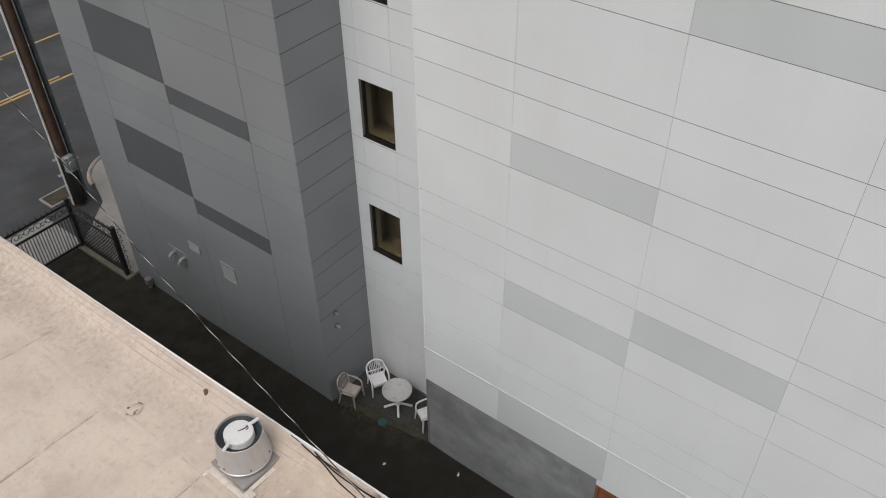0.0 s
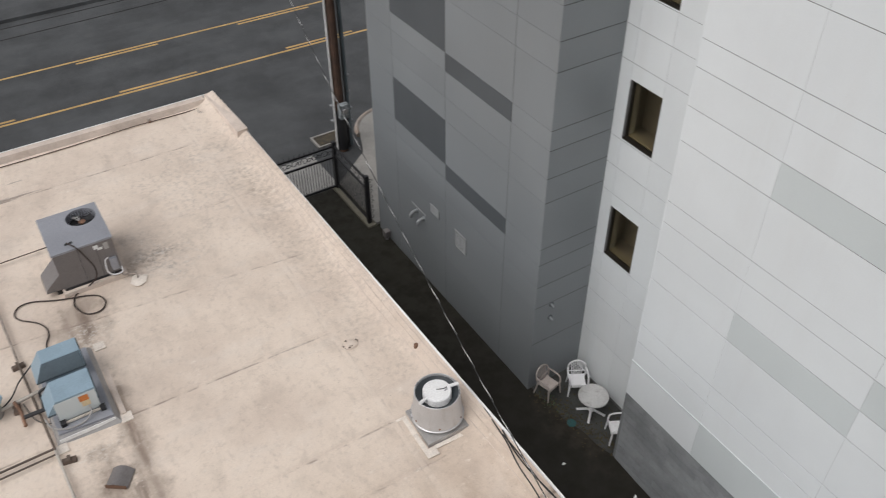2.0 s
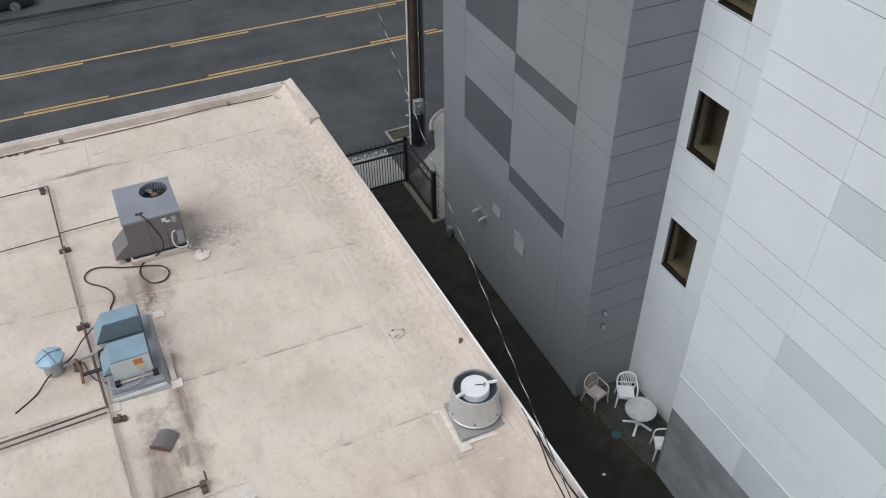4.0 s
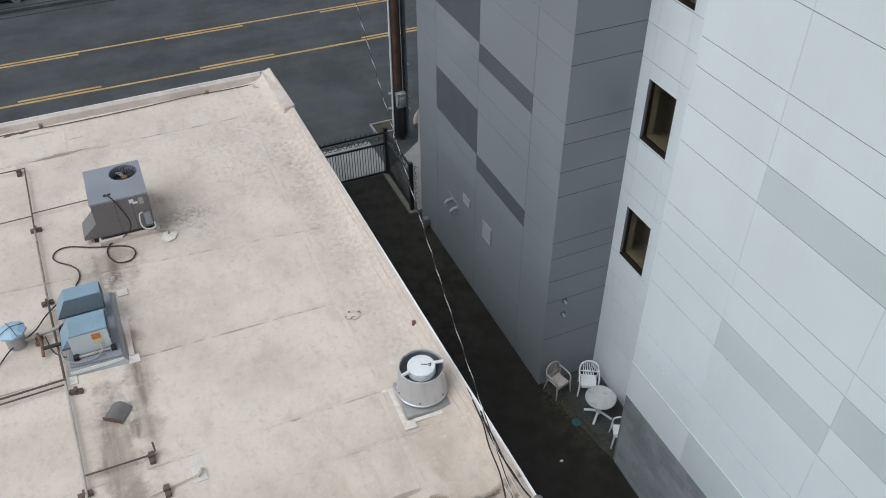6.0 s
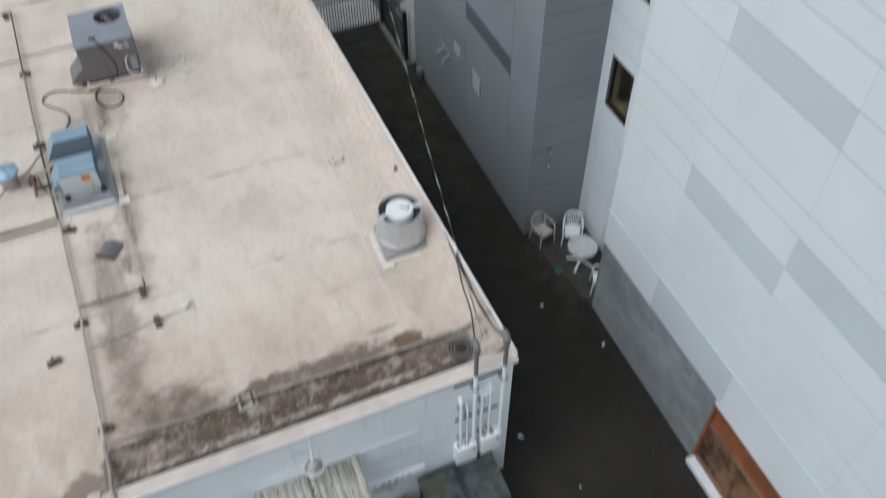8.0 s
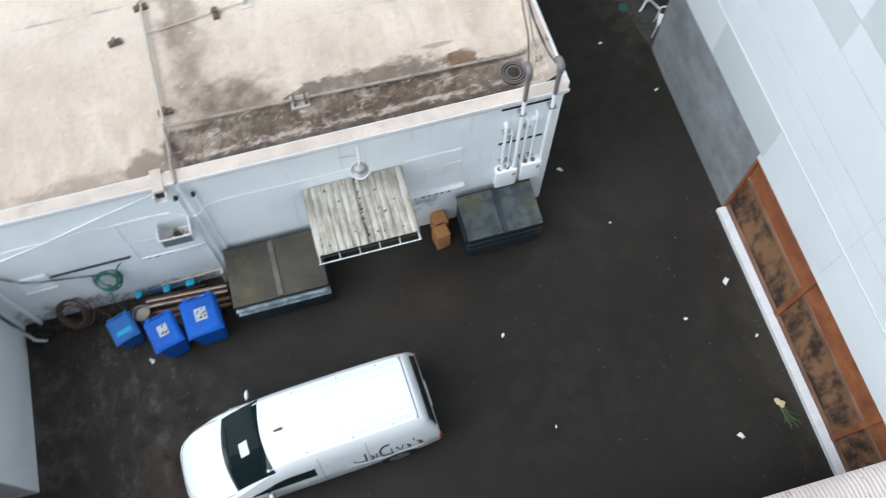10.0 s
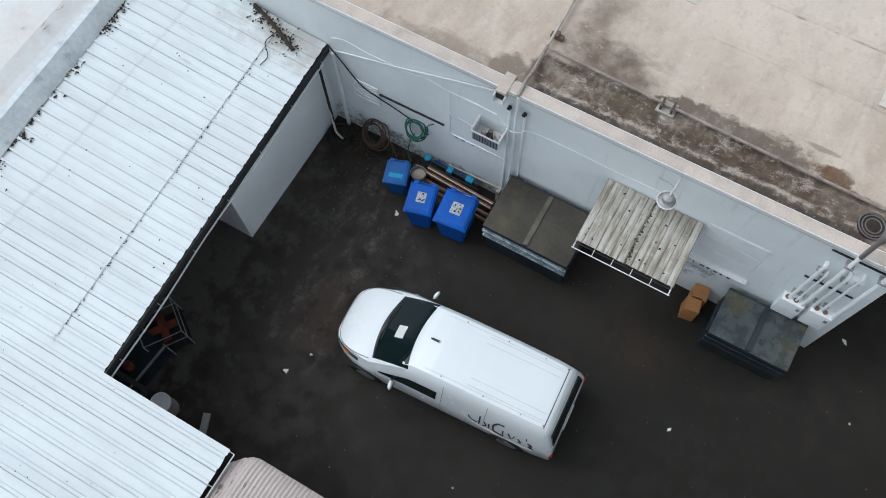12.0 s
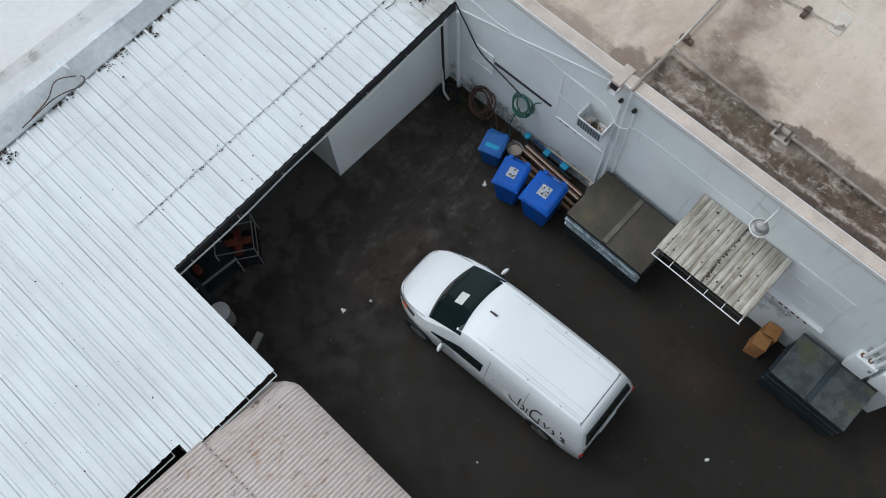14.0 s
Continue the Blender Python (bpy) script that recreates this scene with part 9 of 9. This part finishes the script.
def recess_debris():
    bm = bmesh.new()
    rim = [(11.62, 5.66), (11.6, 5.35), (11.74, 4.9), (11.72, 4.4), (11.9, 3.9), (11.95, 3.4), (12.08, 2.96), (13.12, 2.96), (13.12, 5.66)]
    top = [bm.verts.new((x, y, ground_z(y) + 0.012)) for x, y in rim]
    low = [bm.verts.new((x, y, ground_z(y) - 0.02)) for x, y in rim]
    bm.faces.new(top)
    for i in range(len(rim)):
        j = (i + 1) % len(rim)
        bm.faces.new((low[i], low[j], top[j], top[i]))
    bmesh.ops.recalc_face_normals(bm, faces=bm.faces)
    solid("recess_slab", bm, M["slab_damp"], "damp broken concrete slab in the recess", "slab", "structure", shade=False)
    r2 = random.Random(44)
    bm = bmesh.new()
    for k in range(420):
        t = r2.random()
        x, y = 11.55 + 0.75 * t + r2.gauss(0, 0.12), 5.35 - 2.3 * t + r2.gauss(0, 0.16)
        if k % 3 == 0:
            x, y = r2.uniform(11.6, 13.05), r2.uniform(3.1, 5.45)
        s, a = r2.uniform(0.012, 0.045), r2.uniform(0, 6.3)
        u, w = Vector((math.cos(a), math.sin(a), r2.uniform(-0.1, 0.5))) * s, Vector((-math.sin(a), math.cos(a), 0.3)) * s * 0.6
        c = Vector((x, y, ground_z(y) + 0.03))
        bm.faces.new([bm.verts.new(c + d) for d in (u, w, -u, -w)])
    solid("recess_leaves", bm, M["moss"], "brown leaves and moss over the recess floor", "leaf litter", "stuff")
    bm = bmesh.new()
    for k in range(36):
        x, y = 11.72 + r2.gauss(0, 0.09), 4.95 + r2.gauss(0, 0.18)
        s, a = r2.uniform(0.015, 0.04), r2.uniform(0, 6.3)
        u, w = Vector((math.cos(a), math.sin(a), 0.7)) * s, Vector((-math.sin(a), math.cos(a), 0.2)) * s * 0.5
        c = Vector((x, y, ground_z(y) + 0.03))
        bm.faces.new([bm.verts.new(c + d) for d in (u, w, -u, -w)])
    solid("weeds", bm, M["leaf_green"], "small green and yellow weeds at the recess edge", "weeds", "stuff")
    d = thing("teal_lid", "flat teal plastic lid on the recess floor", "lid", (11.80, 4.22, ground_z(4.2)))
    part("disc", spin(bmesh.new(), (0, 0, 0), [(0.12, 0), (0.12, 0.02), (0.10, 0.025), (0.01, 0.02)], 20), M["teal_scrap"], d)
    d.location.z += 0.014


recess_debris()


# ---- fittings of the tall building ----
def wall_fittings():
    def louvre(y0, y1, z0, z1, n, label):
        l = thing("wall_louvre", label, "wall vent", (GREY_X, (y0 + y1) / 2, z0))
        h, t = (y1 - y0) / 2, z1 - z0
        part("frame", boxes((-0.03, -h, 0, 0.01, -h + 0.03, t), (-0.03, h - 0.03, 0, 0.01, h, t), (-0.03, -h + 0.03, 0, 0.01, h - 0.03, 0.03), (-0.03, -h + 0.03, t - 0.03, 0.01, h - 0.03, t)), M["louvre"], l, shade=False)
        # Flat dark plate stands in for the shade between the slats.
        part("backing", boxes((-0.004, -h + 0.03, 0.03, 0.008, h - 0.03, t - 0.03)), M["trim"], l, "dark plate for the shade behind the slats", shade=False)
        for k in range(n):
            z = 0.04 + (t - 0.08) * k / n
            bm = bmesh.new()
            hexa(bm, ((-0.026, -h + 0.03, z), (-0.006, -h + 0.03, z + 0.015), (-0.006, h - 0.03, z + 0.015), (-0.026, h - 0.03, z)), ((-0.026, -h + 0.03, z + 0.006), (-0.006, -h + 0.03, z + 0.021), (-0.006, h - 0.03, z + 0.021), (-0.026, h - 0.03, z + 0.006)))
            part("slat", bm, M["louvre"], l, shade=False)
    louvre(8.62, 9.18, 2.62, 3.17, 7, "pale grey louvred vent on the grey wall")
    louvre(9.95, 10.42, 2.95, 3.22, 5, "small pale louvred vent on the grey wall")
    for y, z in ((11.2, 2.42), (10.82, 2.38)):
        p = thing("vent_elbow", "grey downturned vent pipe on the grey wall", "vent pipe", (GREY_X, y, z))
        part("pipe", tube(bmesh.new(), smooth_line([(0.02, 0, 0.03), (-0.12, 0, 0.03), (-0.2, 0, -0.03), (-0.21, 0, -0.12)], 5), 0.048, 12), M["louvre"], p)
        part("collar", rod(bmesh.new(), (-0.002, 0, 0.03), (-0.03, 0, 0.03), 0.085, 14), M["panel_grey"], p)
    s = thing("pipe_rail", "thin grey rail above the vent elbows", "rail", (GREY_X, 11.0, 2.62))
    part("bar", rod(bmesh.new(), (-0.03, -0.35, 0), (-0.03, 0.4, 0.02), 0.014, 6), M["louvre"], s)
    for z in (3.04, 2.60):
        v = thing("pipe_stub", "short capped pipe stub on the dark return wall", "pipe", (11.98, RETURN_Y, z))
        part("stub", rod(bmesh.new(), (0, 0.01, 0), (0, -0.14, -0.02), 0.036, 12), M["panel_grey"], v)
        part("flange", rod(bmesh.new(), (0, -0.002, 0), (0, -0.02, 0), 0.07, 14), M["panel_dark"], v)
    b = thing("meter_box", "small grey meter box at the foot of the grey wall", "meter box", (11.37, 12.95, 0.2))
    part("box", boxes((-0.09, -0.1, 0.12, 0.09, 0.1, 0.36), bevel=0.01), M["ac_side"], b)
    part("post", boxes((-0.04, -0.04, -0.02, 0.04, 0.04, 0.12)), M["galv"], b, shade=False)


wall_fittings()


# ---- gate, fence, pole and street ----
def scroll(bm, cx, cz, r, flip, plane):
    pts = []
    for i in range(17):
        a = i / 16 * 2.2 * math.pi
        rr = r * (1 - 0.7 * i / 16)
        pts.append(plane(cx + flip * rr * math.cos(a), cz + rr * math.sin(a)))
    tube(bm, pts, 0.012, 5)


def iron_fence():
    z0 = 0.25
    g = thing("iron_gate", "black iron gate with scrollwork and spikes across the alley", "gate", (0, 16.2, z0))
    x0, x1, h = 7.8, 11.22, 1.7
    part("bottom_rail", boxes((x0, -0.025, 0.06, x1, 0.025, 0.12)), M["iron"], g, shade=False)
    part("mid_rail", boxes((x0, -0.025, 1.22, x1, 0.025, 1.28)), M["iron"], g, shade=False)
    part("top_rail", boxes((x0, -0.025, h - 0.06, x1, 0.025, h)), M["iron"], g, shade=False)
    n = 36
    for i in range(n):
        x = x0 + 0.05 + (x1 - x0 - 0.1) * i / (n - 1)
        part("bar", boxes((x - 0.009, -0.009, 0.12, x + 0.009, 0.009, 1.22)), M["iron"], g, shade=False)
    for i in range(19):
        x = x0 + 0.1 + (x1 - x0 - 0.2) * i / 18
        part("spike", rod(bmesh.new(), (x, 0, h), (x, 0, h + 0.12), 0.016, 6, 0.003), M["iron"], g)
    for i in range(9):
        x = x0 + 0.25 + 0.36 * i
        bm = bmesh.new()
        scroll(bm, x, 1.46, 0.14, 1 if i % 2 else -1, lambda a, b: Vector((a, 0, b)))
        scroll(bm, x + 0.16, 1.44, 0.09, -1 if i % 2 else 1, lambda a, b: Vector((a, 0, b)))
        part("scroll", bm, M["iron"], g)
    f = thing("iron_fence", "black iron side fence with scrollwork by the pavement", "fence", (11.27, 0, z0))
    ya, yb = 13.95, 16.12
    for z in (0.1, 1.32, 1.68):
        part("rail", boxes((-0.025, ya, z, 0.025, yb, z + 0.05)), M["iron"], f, shade=False)
    for i in range(24):
        y = ya + 0.08 + (yb - ya - 0.16) * i / 23
        part("bar", boxes((-0.009, y - 0.009, 0.15, 0.009, y + 0.009, 1.32)), M["iron"], f, shade=False)
    for i in range(7):
        bm = bmesh.new()
        scroll(bm, ya + 0.2 + 0.3 * i, 1.52, 0.13, 1 if i % 2 else -1, lambda a, b: Vector((0, a, b)))
        part("scroll", bm, M["iron"], f)
    for i in range(9):
        y = ya + 0.15 + (yb - ya - 0.3) * i / 8
        part("spike", rod(bmesh.new(), (0, y, 1.73), (0, y, 1.85), 0.014, 6, 0.003), M["iron"], f)
    for y in (13.92, 16.2):
        part("post", boxes((-0.06, y - 0.06, -0.06, 0.06, y + 0.06, 1.85)), M["iron"], f, shade=False)
    for i in range(8):
        bm = bmesh.new()
        scroll(bm, 0.11, 0.2 + 0.2 * i, 0.09, 1 if i % 2 else -1, lambda a, b: Vector((a, 13.92, b)))
        part("scroll", bm, M["iron"], f)
    k = solid("fence_kerb", boxes((11.12, 13.72, 0.1, 11.42, 16.3, 0.27), bevel=0.015), M["kerb_mossy"], "mossy concrete kerb under the fence", "kerb", "structure")


iron_fence()


def utility_pole():
    p = thing("utility_pole", "brown timber utility pole with conduits and meter box", "utility pole", (12.55, 18.3, 0.15))
    part("pole", rod(bmesh.new(), (0, 0, -0.1), (0, 0, 12), 0.18, 20, 0.14), M["pole_wood"], p)
    part("sleeve", rod(bmesh.new(), (0, 0, 0.1), (0, 0, 1.7), 0.2, 20), M["iron"], p, "black sheathed pole base")
    part("conduit", rod(bmesh.new(), (-0.24, -0.05, 0.1), (-0.2, -0.05, 11), 0.035, 8), M["white_edge"], p, "white conduit")
    part("conduit", rod(bmesh.new(), (0.34, 0.02, 0.1), (0.3, 0.02, 11), 0.07, 10), M["conduit_blue"], p, "blue-grey conduit")
    part("conduit", rod(bmesh.new(), (0.2, -0.12, 0.1), (0.18, -0.12, 11), 0.03, 8), M["black"], p, "black conduit")
    m = part("meter_box", boxes((-0.17, -0.42, 1.5, 0.16, -0.2, 2.05), bevel=0.015), M["meter"], p, "blue-grey meter box")
    part("meter_glass", rod(bmesh.new(), (0.0, -0.42, 1.82), (0.0, -0.48, 1.82), 0.09, 16), M["galv"], m, "round meter")
    for z, x in ((1.1, 0.4), (1.6, 0.42), (2.3, 0.36), (2.9, 0.4), (4.3, 0.38), (1.3, -0.3), (1.9, -0.28)):
        part("strap", boxes((x - 0.06, -0.06, z, x + 0.06, 0.08, z + 0.035)), M["louvre"], p, shade=False)


utility_pole()


def parked_car():
    c = thing("parked_car", "dark grey car parked on the far side of the street", "car", (-1.35, 37.75, 0.15), 0)
    st = [(-2.2, 0.72, 0.5, 0.85), (-2.1, 0.85, 0.5, 1.0), (-1.3, 0.88, 0.45, 1.05), (-0.9, 0.88, 0.45, 1.42), (0.4, 0.88, 0.45, 1.45), (1.0, 0.88, 0.45, 1.02), (2.0, 0.84, 0.48, 0.85), (2.2, 0.7, 0.5, 0.65)]
    bm = bmesh.new()
    rings = []
    for x, w, lo, top in st:
        cabin = top > 1.2
        rings.append([bm.verts.new(q) for q in ((x, -w * 0.9, 0.25), (x, -w, lo), (x, -w, min(top, 0.95) - 0.05), (x, -w * (0.7 if cabin else 0.85), top - 0.04), (x, 0, top), (x, w * (0.7 if cabin else 0.85), top - 0.04), (x, w, min(top, 0.95) - 0.05), (x, w, lo), (x, w * 0.9, 0.25))])
    for a, b in zip(rings, rings[1:]):
        for k in range(9):
            bm.faces.new((a[k], a[(k + 1) % 9], b[(k + 1) % 9], b[k]))
    bm.faces.new(rings[0]), bm.faces.new(rings[-1][::-1])
    part("body", bm, M["car_grey"], c, "dark grey car body")
    for x in (-1.35, 1.35):
        for s in (-1, 1):
            w = part("wheel", rod(bmesh.new(), (x, s * 0.68, 0.33), (x, s * 0.90, 0.33), 0.33, 24), M["tyre"], c, "black tyre")
            rim = part("rim", rod(bmesh.new(), (x, s * 0.86, 0.33), (x, s * 0.905, 0.33), 0.22, 20), M["rim"], w, "silver spoked rim")
    for s in (-1, 1):
        bm = bmesh.new()
        hexa(bm, ((-0.8, s * 0.87, 0.98), (0.75, s * 0.87, 0.98), (0.3, s * 0.66, 1.38), (-0.75, s * 0.66, 1.38)), ((-0.8, s * 0.88, 0.98), (0.75, s * 0.88, 0.98), (0.3, s * 0.67, 1.385), (-0.75, s * 0.67, 1.385)))
        part("side_window", bm, M["car_glass"], c, shade=False)


parked_car()


# ---- the block courses of the plinth, one by one ----
def block_courses():
    rows, w, h = 12, 0.40, 0.203
    full = mesh_of("brick", boxes((-0.005, 0.003, 0.005, 0.02, w - 0.003, h - 0.005)), M["block"])
    half = mesh_of("brick", boxes((-0.005, 0.003, 0.005, 0.02, w / 2 - 0.003, h - 0.005)), M["block"])
    for r in range(rows):
        y = -1.5
        if r % 2:
            ob = new("brick", half)
            ob.parent, ob.matrix_basis = plinth, pose(WHITE_X + 0.01, y, 0.0 + r * h)
            y += w / 2
        while y + w / 2 < CORNER_Y + 0.01:
            me = full if y + w <= CORNER_Y + 0.01 else half
            ob = new("brick", me)
            ob.parent, ob.matrix_basis = plinth, pose(WHITE_X + 0.01, y, 0.0 + r * h)
            y += w if me is full else w / 2


block_courses()
